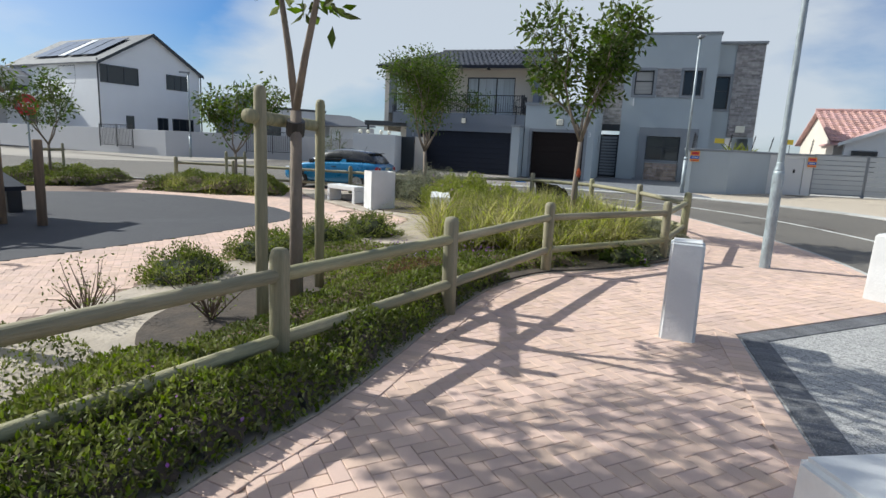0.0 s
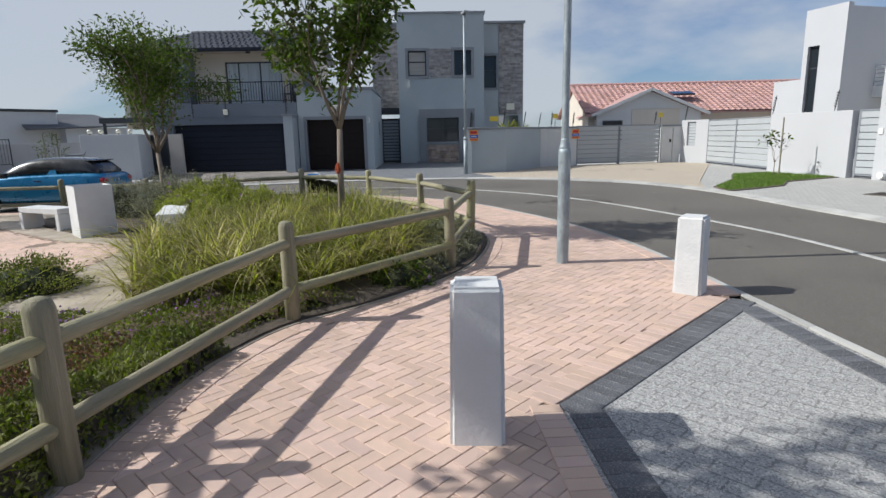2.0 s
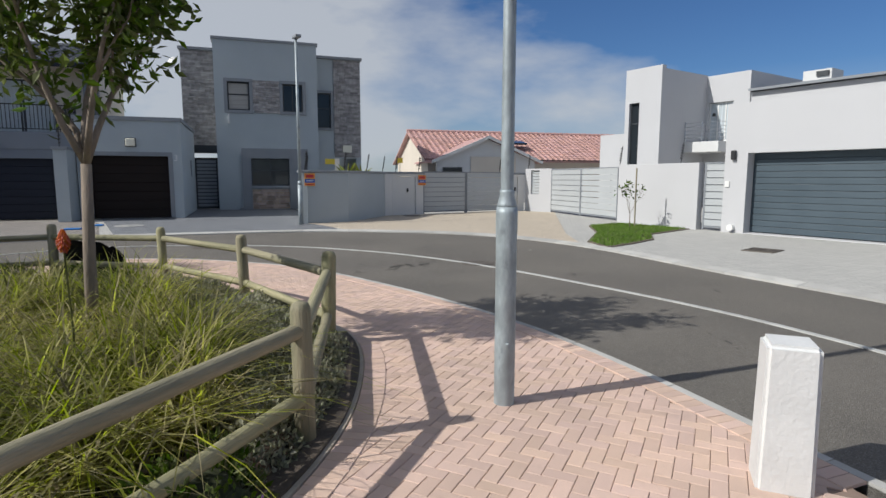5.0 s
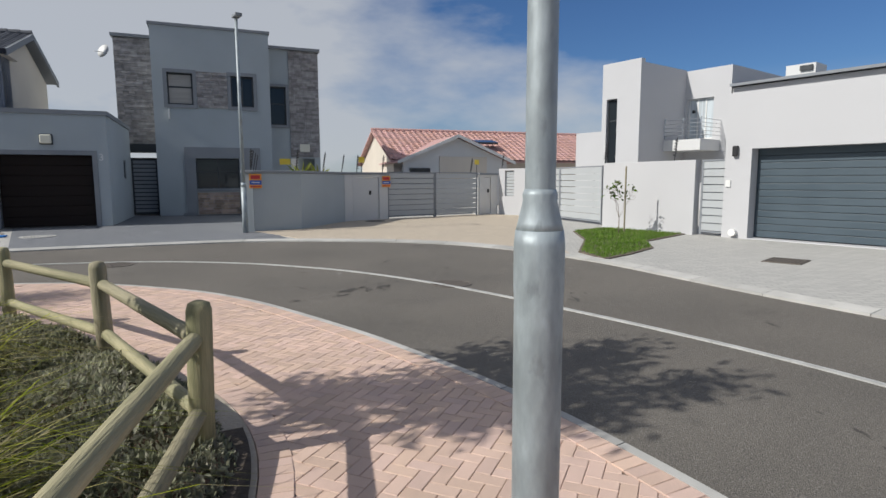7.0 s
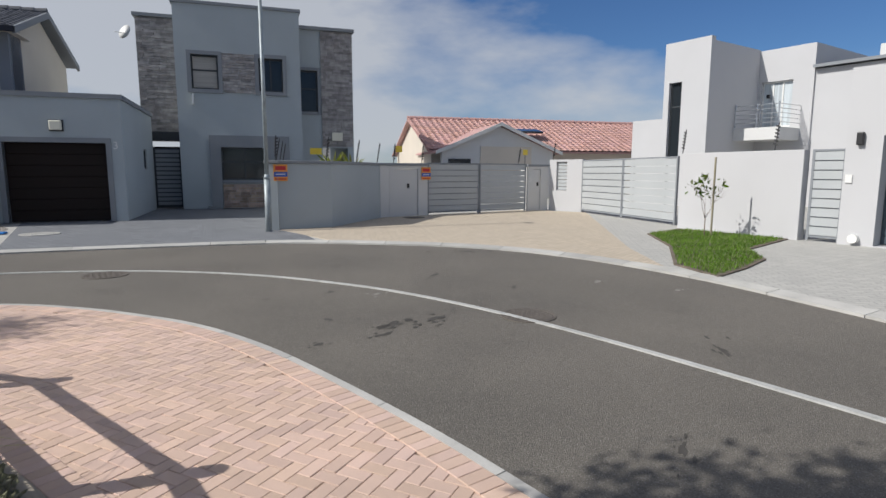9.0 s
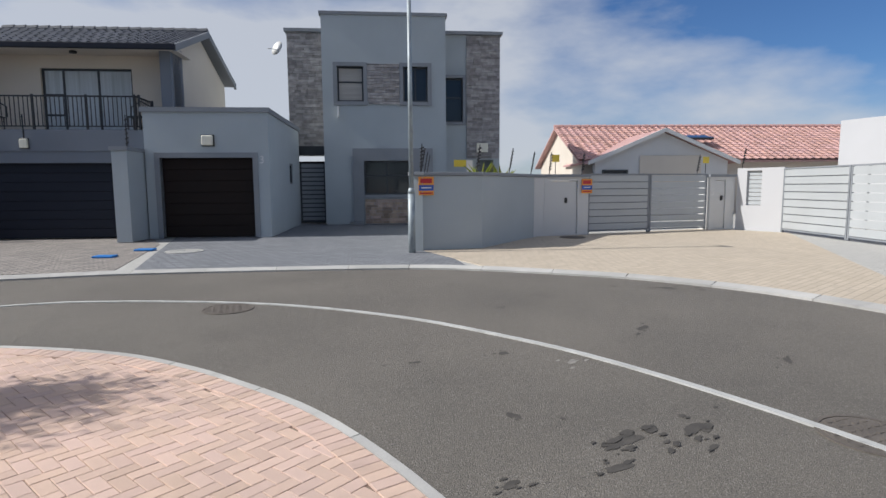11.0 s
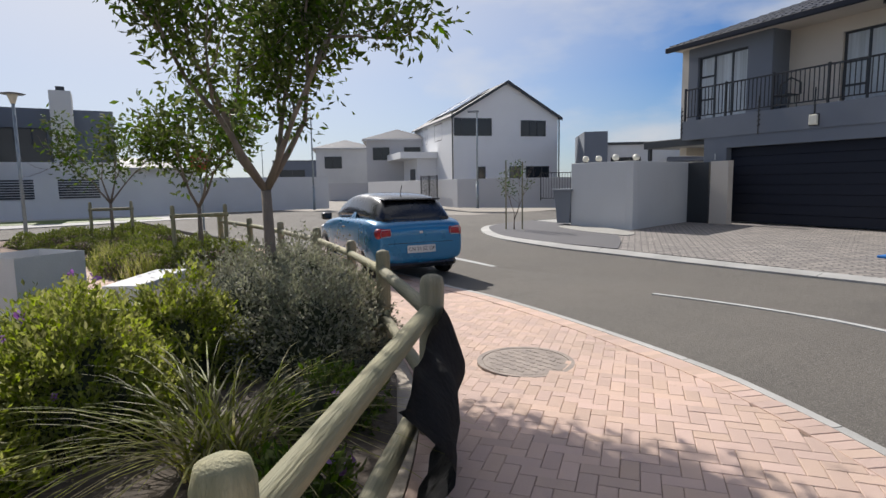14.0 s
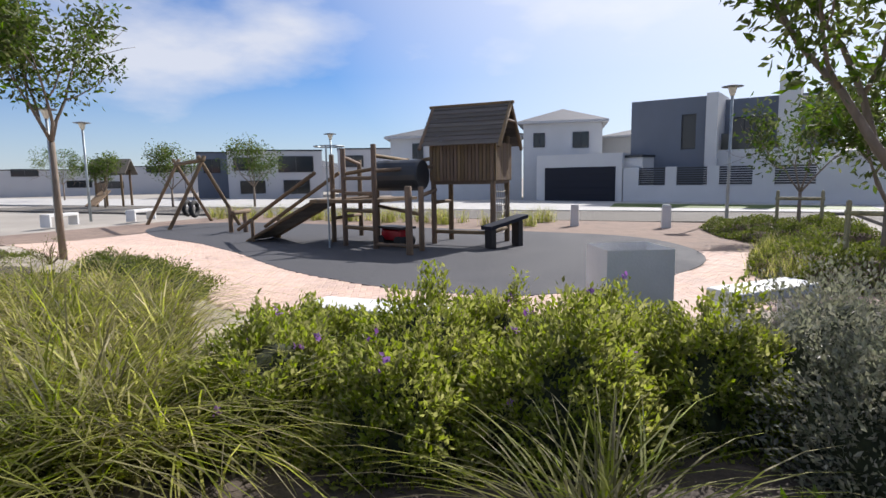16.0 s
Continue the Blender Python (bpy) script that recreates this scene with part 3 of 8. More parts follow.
tagged(part("pavement", sheet(apron_poly, -0.008, 0.25, gz), M["joint"]), "sandy joints under pink clay pavers", "pavement", kind="structure")
pav = bpy.data.objects["pavement"]
plaza = tagged(part("pavement_plaza", sheet(inner_poly, -0.006, 0.25, gz), None or M["joint"]), "pink clay paving round the playground", "pavement", kind="structure")
SURF = curve([(-9.7, -3.6), (-7.6, -0.8), (-6.6, 2.2), (-5.4, 4.6), (-4.3, 6.3), (-3.35, 7.9), (-2.85, 9.3), (-2.95, 10.6), (-3.6, 12.0), (-5.2, 13.2), (-7.4, 13.9), (-9.6, 13.5), (-11.4, 12.1), (-12.0, 9.4), (-12.3, 5), (-12.6, 1), (-12.2, -3)], 0.3, True)
tagged(part("playground_surface", sheet(SURF, 0.006, 0.2, gz), M["rubber"]), "black rubber safety surface with a curved edge", "playground surface", kind="structure")
bed_poly = BED_OUT + BED_IN[::-1]
tagged(part("planting_bed", sheet(bed_poly, 0.012, 0.25, gz), M["sand"]), "sandy soil of the planted bed", "flower bed", kind="structure")
tagged(part("bed_litter", sheet([(-0.3, 11.2), (1.0, 10.9), (2.6, 11.6), (3.2, 12.2), (3.4, 12.95), (2.75, 13.8), (2.1, 14.45), (1.35, 15.0), (0.5, 15.45), (-0.85, 16.1), (-2.6, 16.9), (-3.6, 15.8), (-2.6, 14.2), (-1.2, 12.4)], 0.035, 0.05, gz), M["litter"]), "dark leaf litter under the shrubs", "soil", kind="structure")
litter_line = [p for p in BED_OUT if 4.9 < p[1] < 9.5 and p[0] > 0]
tagged(part("bed_litter", sheet(offset(litter_line, 0.03) + offset(litter_line, 1.3)[::-1], 0.03, 0.04), M["litter"]), "dark leaf litter under the long grass", "soil", kind="structure")
tagged(part("bed_litter", sheet(curve([(-1.5, 3.0), (-0.9, 2.7), (-0.4, 3.2), (-0.1, 4.2), (-0.3, 5.0), (-0.9, 5.2), (-1.3, 4.6), (-1.7, 3.8)], 0.2, True), 0.022, 0.03), M["litter"]), "dark leaf litter round the staked tree", "soil", kind="structure")
tagged(part("pavement_corner", sheet([(5.0, 5.1), (5.46, 5.3), (5.5, 5.5), (5.42, 5.75), (5.0, 5.7)], -0.03, 0.25, gz), M["joint"]), "sandy corner of the paving by the kerb", "pavement", kind="structure")
DRV = [(3.0, 4.12), (5.4, 5.42), (5.5, 5.2), (5.23, 4.1), (4.7, 1.5), (4.0, -3), (3.6, -6), (1.0, -6), (1.9, -1.0), (2.55, 2.2)]
tagged(part("driveway", sheet(DRV, -0.008, 0.2), M["aggregate"]), "grey exposed-aggregate driveway apron", "driveway", kind="structure")

# ---- far side of the road ----
verge = [p for p in offset(KERB_OUT, 0.22)]
tagged(part("verge", sheet(verge + [(60, -22), (60, 60), (-6.5, 60)], OUT_Z - 0.02, 0.3), M["drive_pale"]), "pale brick paving before the houses", "pavement", kind="structure")
tagged(part("driveway_one", sheet([p for p in verge if -3.0 < p[0] < 3.4 and p[1] > 20] + [(3.3, 26.0), (2.8, 28.6), (-3.6, 30.2), (-3.1, 25.8)], OUT_Z - 0.012, 0.1), M["drive_brown"]), "brown herringbone brick driveway", "driveway", kind="structure")
tagged(part("driveway_three", sheet([p for p in verge if 3.4 < p[0] < 8.9 and p[1] > 18.5] + [(9.2, 21.4), (11.6, 30.9), (7.0, 34), (3.5, 29.2)], OUT_Z - 0.008, 0.1), M["drive_grey"]), "grey brick driveway of the house with number three", "driveway", kind="structure")
tagged(part("driveway_five", sheet([p for p in verge if p[0] > 8.9 and p[1] > 13.2] + [(13.4, 15.0), (20.0, 22.0), (19.2, 24.2), (13.0, 24.0), (10.4, 22.2), (8.9, 22.1)], OUT_Z - 0.004, 0.1), M["drive_tan"]), "tan brick driveway before the slatted gate", "driveway", kind="structure")
ISLE = [p for p in verge if p[0] < -0.9 and p[1] < 27] + [(-1.8, 23.0), (-2.9, 24.6), (-5.6, 26.4)]
tagged(part("gravel_island", sheet(ISLE, OUT_Z, 0.12), M["gravel"]), "dark gravel island at the street corner", "gravel bed", kind="structure")
tagged(part("pebble_strip", sheet(curve([(-2.4, 24.2), (-3.2, 24.3), (-4.0, 24.6), (-4.9, 25.1), (-5.2, 25.6), (-4.2, 25.75), (-3.2, 25.3), (-2.5, 24.7)], 0.3, True), OUT_Z + 0.008, 0.1), M["pebble"]), "strip of pale pebbles", "pebbles", kind="structure")
tagged(part("lawn_patch", sheet([(11.93, 12.36), (12.9, 12.5), (14.1, 12.8), (15.1, 13.6), (17.45, 14.0), (17.45, 16.65), (15.8, 16.35), (14.3, 14.75), (12.38, 13.35)], OUT_Z + 0.004, 0.1), M["soil"]), "patch of green lawn by the driveway", "lawn", kind="structure")

# ---- houses one and three: a shared front that looks across the road ----
HOUSE = pose(2.22, 28.2, OUT_Z, 0, 0, -15)
a = thing("house", "two-storey house with slate-grey plaster and dark tiled roof", "house", HOUSE)
part("wall", wall(-5.6, 0.6, 0, 3.0, 0, 0.35, [(-4.85, 0.02, -0.1, 2.1)]), M["wall_dark"], a, "slate-grey garage wall")
part("wall", B(-6.4, 0.66, -0.03, 1.3, 2.42, 2.98), M["wall_dark"], a, "slate-grey balcony parapet")
part("wall", B(-6.3, -5.6, 0.9, 1.3, 0, 2.45), M["wall_cream"], a)
part("wall", wall(-7.1, -4.3, 2.98, 5.36, 1.0, 1.3, [(-6.75, -5.05, 3.0, 5.02)]), M["wall_dark"], a, "slate-grey upper bay")
part("wall", B(-4.62, -4.3, 1.3, 2.0, 2.98, 5.34), M["wall_dark"], a)
part("wall", wall(-4.3, 0.8, 2.98, 5.36, 1.75, 2.0, [(-2.9, -0.3, 3.0, 4.97)]), M["wall_cream"], a, "cream upper wall")
part("wall", B(0.8, 1.1, 1.0, 2.0, 2.98, 5.55), M["wall_dark"], a)
part("wall", B(-7.35, -7.1, 1.0, 6.4, 2.0, 5.34), M["wall_cream"], a)
gb = bmesh.new()
fr = [(1.1, 1.2, 0), (1.1, 6.5, 0), (1.1, 6.5, 5.27), (1.1, 3.7, 6.4), (1.1, 1.2, 5.32)]
f1 = gb.faces.new([gb.verts.new(p) for p in fr])
ext = bmesh.ops.extrude_face_region(gb, geom=[f1])
bmesh.ops.translate(gb, vec=(-0.25, 0, 0), verts=[v for v in ext["geom"] if isinstance(v, bmesh.types.BMVert)])
bmesh.ops.recalc_face_normals(gb, faces=gb.faces)
part("wall", gb, M["wall_cream"], a, "cream gable wall")
part("wall", B(-7.1, 0.8, 6.2, 6.5, 0, 5.27), M["wall_cream"], a)
part("soffit", B(-7.45, 1.3, 0.6, 2.2, 5.34, 5.39), M["wall_cream"], a)


def tiled_slope(bm, a, b, c, d, rows, cols, rise=0.05):
    """Overlapping rows of pan tiles on the slope a-b (eave) to d-c (ridge)."""
    a, b, c, d = map(Vector, (a, b, c, d))
    nrm = (b - a).cross(d - a).normalized()
    for r in range(rows):
        t0, t1 = r / rows, (r + 1.15) / rows
        l0, r0, l1, r1 = a.lerp(d, t0), b.lerp(c, t0), a.lerp(d, min(1, t1)), b.lerp(c, min(1, t1))
        n = max(1, round(cols * (r0 - l0).length / max((b - a).length, 1e-6)))
        for k in range(n):
            p0, p1 = l0.lerp(r0, k / n), l0.lerp(r0, (k + 1) / n)
            q0, q1 = l1.lerp(r1, k / n), l1.lerp(r1, (k + 1) / n)
            prof = ((0.0, 0.2), (0.25, 1.0), (0.5, 0.55), (0.8, 0.0), (1.0, 0.2))
            lo = [bm.verts.new(p0.lerp(p1, s) + nrm * (rise * h + 0.03)) for s, h in prof]
            hi = [bm.verts.new(q0.lerp(q1, s) + nrm * (rise * h)) for s, h in prof]
            un = [bm.verts.new(p0.lerp(p1, s) + nrm * (rise * h - 0.005)) for s, h in prof]
            for i in range(4):
                bm.faces.new((lo[i], lo[i + 1], hi[i + 1], hi[i]))
                bm.faces.new((un[i], un[i + 1], lo[i + 1], lo[i]))
    return bm


def slab(bm, pts, thick=0.08):
    f = bm.faces.new([bm.verts.new(p) for p in pts])
    e = bmesh.ops.extrude_face_region(bm, geom=[f])
    bmesh.ops.translate(bm, vec=(0, 0, -thick), verts=[v for v in e["geom"] if isinstance(v, bmesh.types.BMVert)])
    return bm


rb = bmesh.new()
E0, E1, EZ, RZ = 0.55, 6.95, 5.41, 6.56
slab(rb, [(-7.5, E0, EZ), (1.4, E0, EZ), (1.4, 3.7, RZ), (-5.0, 3.7, RZ)])
slab(rb, [(1.4, E1, EZ), (-7.5, E1, EZ), (-5.0, 3.7, RZ), (1.4, 3.7, RZ)])
slab(rb, [(-7.5, E1, EZ), (-7.5, E0, EZ), (-5.0, 3.7, RZ)])
roof = part("roof", rb, M["trim"], a, "dark tiled roof")
tb = tiled_slope(bmesh.new(), (-7.5, E0, EZ), (1.4, E0, EZ), (1.4, 3.7, RZ), (-5.0, 3.7, RZ), 14, 34)
tiled_slope(tb, (-7.5, E1, EZ), (-7.5, E0, EZ), (-5.0, 3.7, RZ), (-5.01, 3.7, RZ), 14, 30)
tagged(part("tiles", tb, M["tile_dark"], roof), kind="stuff")
ridge_tile = finish("ridge_tile", rod(bmesh.new(), (0, 0, 0), (0.36, 0, 0.015), 0.1, 0.11, 8), M["tile_dark"])
for i in range(18):
    q = new("ridge_tile", ridge_tile)
    q.parent, q.location = roof, (-5.0 + i * 6.4 / 18, 3.7, RZ + 0.03)
part("gutter", B(-7.58, 1.42, E0 - 0.1, E0 + 0.02, EZ - 0.14, EZ + 0.02, bevel=0.02), M["door_navy"], a, "navy gutter")
part("fascia", slab(bmesh.new(), [(1.36, E0, EZ + 0.03), (1.44, E0, EZ + 0.03), (1.44, 3.7, RZ + 0.03), (1.36, 3.7, RZ + 0.03)], 0.2), M["trim"], a)
part("fascia", slab(bmesh.new(), [(1.36, 3.7, RZ + 0.03), (1.44, 3.7, RZ + 0.03), (1.44, E1, EZ + 0.03), (1.36, E1, EZ + 0.03)], 0.2), M["trim"], a)


def garage_door(parent, u0, u1, z0, z1, v, mat, rows, name="garage_door", groove=0.012):
    """A sectional door: panels one above another with grooves between."""
    h = (z1 - z0) / rows
    d = part(name, B(u0, u1, v + 0.03, v + 0.06, z0, z1), M[mat], parent)
    for i in range(rows):
        part("panel", B(u0 + 0.005, u1 - 0.005, v, v + 0.028, z0 + i * h + groove / 2, z0 + (i + 1) * h - groove / 2, bevel=0.006), M[mat], d)
    return d


garage_door(a, -4.85, 0.02, 0.02, 2.1, 0.2, "door_navy", 8)
tr = bmesh.new()
window(a, -6.75, -5.05, 3.0, 5.02, 1.1, (-6.2, -5.6), ((-6.69, -6.2, 3.7), (-6.69, -6.2, 4.4)), "curtain")
window(a, -2.9, -0.3, 3.0, 4.97, 1.83, (-2.3, -1.3), ((-2.84, -2.3, 3.6), (-2.84, -2.3, 4.2)), "curtain", "sliding_door")


def railing(parent, u0, u1, v, z0, z1, step, mat="black_metal", name="railing"):
    """An upright-bar railing along u."""
    bm = bmesh.new()
    box(bm, u0, u1, v - 0.02, v + 0.02, z1 - 0.04, z1)
    r = part(name, bm, M[mat], parent)
    part("bottom_rail", B(u0, u1, v - 0.015, v + 0.015, z0 + 0.1, z0 + 0.13), M[mat], r)
    n = max(2, round((u1 - u0) / step))
    post = finish("post", B(-0.025, 0.025, -0.025, 0.025, z0, z1 + 0.03), M[mat])
    bar = finish("bar", B(-0.009, 0.009, -0.009, 0.009, z0 + 0.12, z1 - 0.03), M[mat])
    for i in range(n + 1):
        q = new("post" if i % 12 == 0 or i == n else "bar", post if i % 12 == 0 or i == n else bar)
        q.parent, q.location = r, (u0 + (u1 - u0) * i / n, v, 0)
    return r


railing(a, -6.36, 0.55, 0.05, 2.98, 3.92, 0.115)
sr = railing(a, 0.1, 1.3, 0.05, 2.98, 3.92, 0.115)
sr.matrix_basis = pose(0.5, -0.1, 0, 0, 0, 90)
for u in (-2.45,):
    lm = part("wall_lamp", B(u - 0.1, u + 0.1, -0.11, -0.03, 2.5, 2.75, bevel=0.02), M["lamp_glass"], a, "cream wall lamp")
    part("bracket", B(u - 0.12, u + 0.12, -0.045, -0.028, 2.48, 2.77), M["black_metal"], lm)
    part("stem", B(u - 0.012, u + 0.012, -0.06, -0.036, 2.77, 3.4), M["black_metal"], lm)
lb = part("letterbox", B(-5.36, -5.06, -0.16, 0, 1.35, 1.65, bevel=0.03), M["black_metal"], a, "black letterbox")
part("flap", B(-5.34, -5.08, -0.18, -0.163, 1.56, 1.64), M["black_metal"], lb)

b3 = thing("house", "grey plastered house with stacked-stone panels and flat parapets", "house", HOUSE)
part("wall", wall(0.74, 4.04, 0, 3.45, -0.26, 0.0, [(1.12, 3.6, -0.1, 2.22)]), M["wall_grey"], b3)
part("wall", wall(0, 5.2, 0, 3.45, -0.13, 0.13, [(3.05, 3.7, 1.5, 2.2)]), M["wall_grey"], b3, m=Matrix.Translation((3.91, 0.0, 0)) @ Matrix.Rotation(radians(90), 4, "Z"))
part("coping", B(0.68, 4.1, -0.32, 5.2, 3.45, 3.58), M["trim"], b3, "grey coping")
tb2 = bmesh.new()
for q in ((0.98, 1.12, 0, 2.36), (3.6, 3.74, 0, 2.36), (1.12, 3.6, 2.22, 2.36)):
    box(tb2, q[0], q[1], -0.285, 0.0, q[2], q[3])
part("surround", tb2, M["trim"], b3, "darker grey door surround")
garage_door(b3, 1.12, 3.6, 0.02, 2.22, -0.1, "door_brown", 7)
part("pier", B(0.32, 0.7, -1.25, 0.0, 0, 2.36), M["wall_grey"], b3)
part("coping", B(0.28, 0.74, -1.3, 0.0, 2.36, 2.46), M["trim"], b3)
l3 = part("wall_lamp", B(2.28, 2.58, -0.4, -0.3, 2.55, 2.82, bevel=0.03), M["lamp_glass"], b3, "cream wall lamp")
part("bracket", B(2.26, 2.6, -0.3, -0.262, 2.53, 2.84), M["black_metal"], l3)
window(b3, 3.05, 3.7, 1.5, 2.2, 0.0, name="small_window").matrix_basis = Matrix.Translation((4.0, 0.0, 0)) @ Matrix.Rotation(radians(90), 4, "Z")
part("wall", wall(5.02, 9.52, 0, 7.55, 4.76, 5.06, [(5.55, 6.5, 4.5, 5.75), (7.95, 8.85, 4.5, 5.75), (6.45, 8.15, 1.1, 2.35)]), M["wall_grey"], b3)
part("wall", B(9.27, 9.52, 5.06, 12, 0, 7.55), M["wall_grey"], b3)
part("wall", B(5.02, 5.27, 5.06, 12, 0, 7.55), M["wall_grey"], b3)
part("coping", B(4.96, 9.58, 4.7, 12, 7.55, 7.66), M["trim"], b3)
part("wall", B(3.55, 5.02, 6.28, 6.6, 2.95, 7.3), M["wall_grey"], b3)
part("coping", B(3.48, 5.02, 6.1, 8.5, 7.3, 7.42), M["trim"], b3)
part("wall", wall(9.52, 11.85, 0, 7.3, 6.28, 6.6, [(9.62, 10.35, 3.95, 5.65), (10.5, 11.6, 0, 2.45)]), M["wall_grey"], b3)
part("wall", B(11.6, 11.85, 6.6, 12, 0, 7.3), M["wall_grey"], b3)
part("coping", B(9.52, 11.92, 6.1, 12, 7.3, 7.42), M["trim"], b3)
part("wall", B(3.55, 5.02, 6.28, 6.6, 0, 2.4), M["door_brown"], b3, "dark entrance recess")
part("lintel", B(3.6, 5.02, 5.6, 6.2, 2.6, 2.95), M["frame"], b3)
sg = part("entrance_gate", B(4.04, 4.98, 5.3, 5.34, 0.05, 2.3), M["frame"], b3, "grey slatted entrance gate")
for i in range(13):
    part("slat", B(4.1, 4.92, 5.25, 5.29, 0.15 + i * 0.165, 0.27 + i * 0.165), M["trim"], sg)
for hole in ((5.55, 6.5, 4.5, 5.75), (7.95, 8.85, 4.5, 5.75)):
    s = bmesh.new()
    u0, u1, z0, z1 = hole
    for q in ((u0 - 0.14, u0, z0 - 0.14, z1 + 0.14), (u1, u1 + 0.14, z0 - 0.14, z1 + 0.14), (u0, u1, z1, z1 + 0.14), (u0, u1, z0 - 0.14, z0)):
        box(s, q[0], q[1], 4.7, 4.9, q[2], q[3])
    part("surround", s, M["trim"], b3)
window(b3, 5.55, 6.5, 4.5, 5.75, 4.86, (), ((5.6, 6.45, 5.2),), "blind")
window(b3, 7.95, 8.85, 4.5, 5.75, 4.86, (8.4,), ())
window(b3, 9.62, 10.35, 3.95, 5.65, 6.36, (), ((9.66, 10.31, 4.9),))
s = bmesh.new()
for q in ((9.52, 9.62, 3.83, 5.77), (10.35, 10.47, 3.83, 5.77), (9.62, 10.35, 5.65, 5.77), (9.62, 10.35, 3.83, 3.95)):
    box(s, q[0], q[1], 6.2, 6.35, q[2], q[3])
part("surround", s, M["trim"], b3)
window(b3, 6.45, 8.15, 1.1, 2.35, 4.86, (7.3,), ((6.5, 8.1, 1.8),))
s = bmesh.new()
for q in ((6.05, 6.45, 0, 2.8), (8.15, 9.0, 0, 2.8), (6.45, 8.15, 2.35, 2.8), (6.45, 8.15, 0.98, 1.1)):
    box(s, q[0], q[1], 4.66, 4.755, q[2], q[3])
part("surround", s, M["trim"], b3, "darker grey window bay")
part("step", B(5.9, 6.45, 4.4, 4.65, 0, 0.1), M["trim"], b3)

# ---- boundary walls and gates across the road ----
def boundary(name, pts, h, t, mat, label, coping=None, z=OUT_Z):
    """A garden wall along points, with a coping."""
    w = thing(name, label, "garden wall", Matrix.Translation((*pts[0], z)))
    for (ax, ay), (bx, by) in zip(pts, pts[1:]):
        d = math.dist((ax, ay), (bx, by))
        mm = Matrix.Translation((ax - pts[0][0], ay - pts[0][1], 0)) @ Matrix.Rotation(math.atan2(by - ay, bx - ax), 4, "Z")
        part("wall", B(0, d, 0, t, -0.1, h, bevel=0.01), M[mat], w, m=mm)
        if coping:
            part("coping", B(-0.04, d + 0.04, -0.04, t + 0.04, h + 0.002, h + 0.08, bevel=0.01), M[coping], w, m=mm)
    return w


boundary("garden_wall", [(11.75, 29.9), (8.7, 22.0), (10.3, 21.9), (12.75, 23.9)], 1.62, 0.22, "wall_grey", "grey plastered garden wall with a dark coping", "trim")
boundary("garden_wall", [(12.75, 23.9), (13.1, 23.95)], 1.62, 0.5, "wall_pale", "pale plastered gate pier", "trim")
# gate with slats, and the two small kiosk doors beside it
def slat_gate(name, a, b, h, leaves, label, rows=8, gap=0.024):
    """A driveway gate of wide flat slats in a frame; the leaves stand side by side."""
    d = math.dist(a, b)
    gt = thing(name, label, "gate", Matrix.Translation((*a, OUT_Z)) @ Matrix.Rotation(math.atan2(b[1] - a[1], b[0] - a[0]), 4, "Z"))
    w = d / leaves
    for i in range(leaves):
        u0, u1 = i * w + 0.01, (i + 1) * w - 0.01
        fr = bmesh.new()
        for q in ((u0, u0 + 0.05, 0.0, h), (u1 - 0.05, u1, 0.0, h), (u0 + 0.05, u1 - 0.05, h - 0.04, h), (u0 + 0.05, u1 - 0.05, 0.06, 0.1)):
            box(fr, q[0], q[1], 0, 0.06, q[2], q[3])
        leaf = part("gate_frame", fr, M["trim"], gt)
        step = (h - 0.14) / rows
        for k in range(rows):
            part("slat", B(u0 + 0.05, u1 - 0.05, 0.01, 0.035, 0.1 + k * step + gap / 2, 0.1 + (k + 1) * step - gap / 2), M["gate_grey"], leaf)
        if i < leaves - 1 or leaves == 1:
            part("backing", B(u0 + 0.05, u1 - 0.05, 0.04, 0.05, 0.1, h - 0.04), M["trim"], leaf)
        else:
            for q in (0.2, 0.8):
                part("stile", B(u0 + (u1 - u0) * q - 0.025, u0 + (u1 - u0) * q + 0.025, 0.036, 0.055, 0.1, h - 0.04), M["gate_grey"], leaf)
    return gt


slat_gate("driveway_gate", (14.55, 24.0), (18.75, 23.8), 1.72, 2, "pale grey slatted double driveway gate")
slat_gate("sliding_gate", (20.05, 22.3), (18.35, 17.35), 1.85, 2, "pale grey slatted sliding gate")
slat_gate("garden_gate", (17.62, 13.75), (17.62, 13.1), 1.9, 1, "grey slatted garden gate beside the garage", 9)


def kiosk(name, a, b, h, label):
    """A plastered pier with a small door for the meters."""
    d = math.dist(a, b)
    k = thing(name, label, "meter kiosk", Matrix.Translation((*a, OUT_Z)) @ Matrix.Rotation(math.atan2(b[1] - a[1], b[0] - a[0]), 4, "Z"))
    part("wall", wall(0, d, -0.1, h, 0, 0.45, [(0.2, d - 0.35, 0.03, h - 0.1)]), M["wall_pale"], k)
    dr = part("door", B(0.21, d - 0.36, 0.04, 0.08, 0.04, h - 0.11, bevel=0.006), M["wall_pale"], k)
    part("handle", B(d * 0.5 - 0.05, d * 0.5 + 0.03, 0.0, 0.04, 0.9, 1.05, bevel=0.015), M["black_metal"], dr)
    part("coping", B(-0.04, d + 0.04, -0.05, 0.5, h + 0.002, h + 0.08), M["trim"], k)
    return k


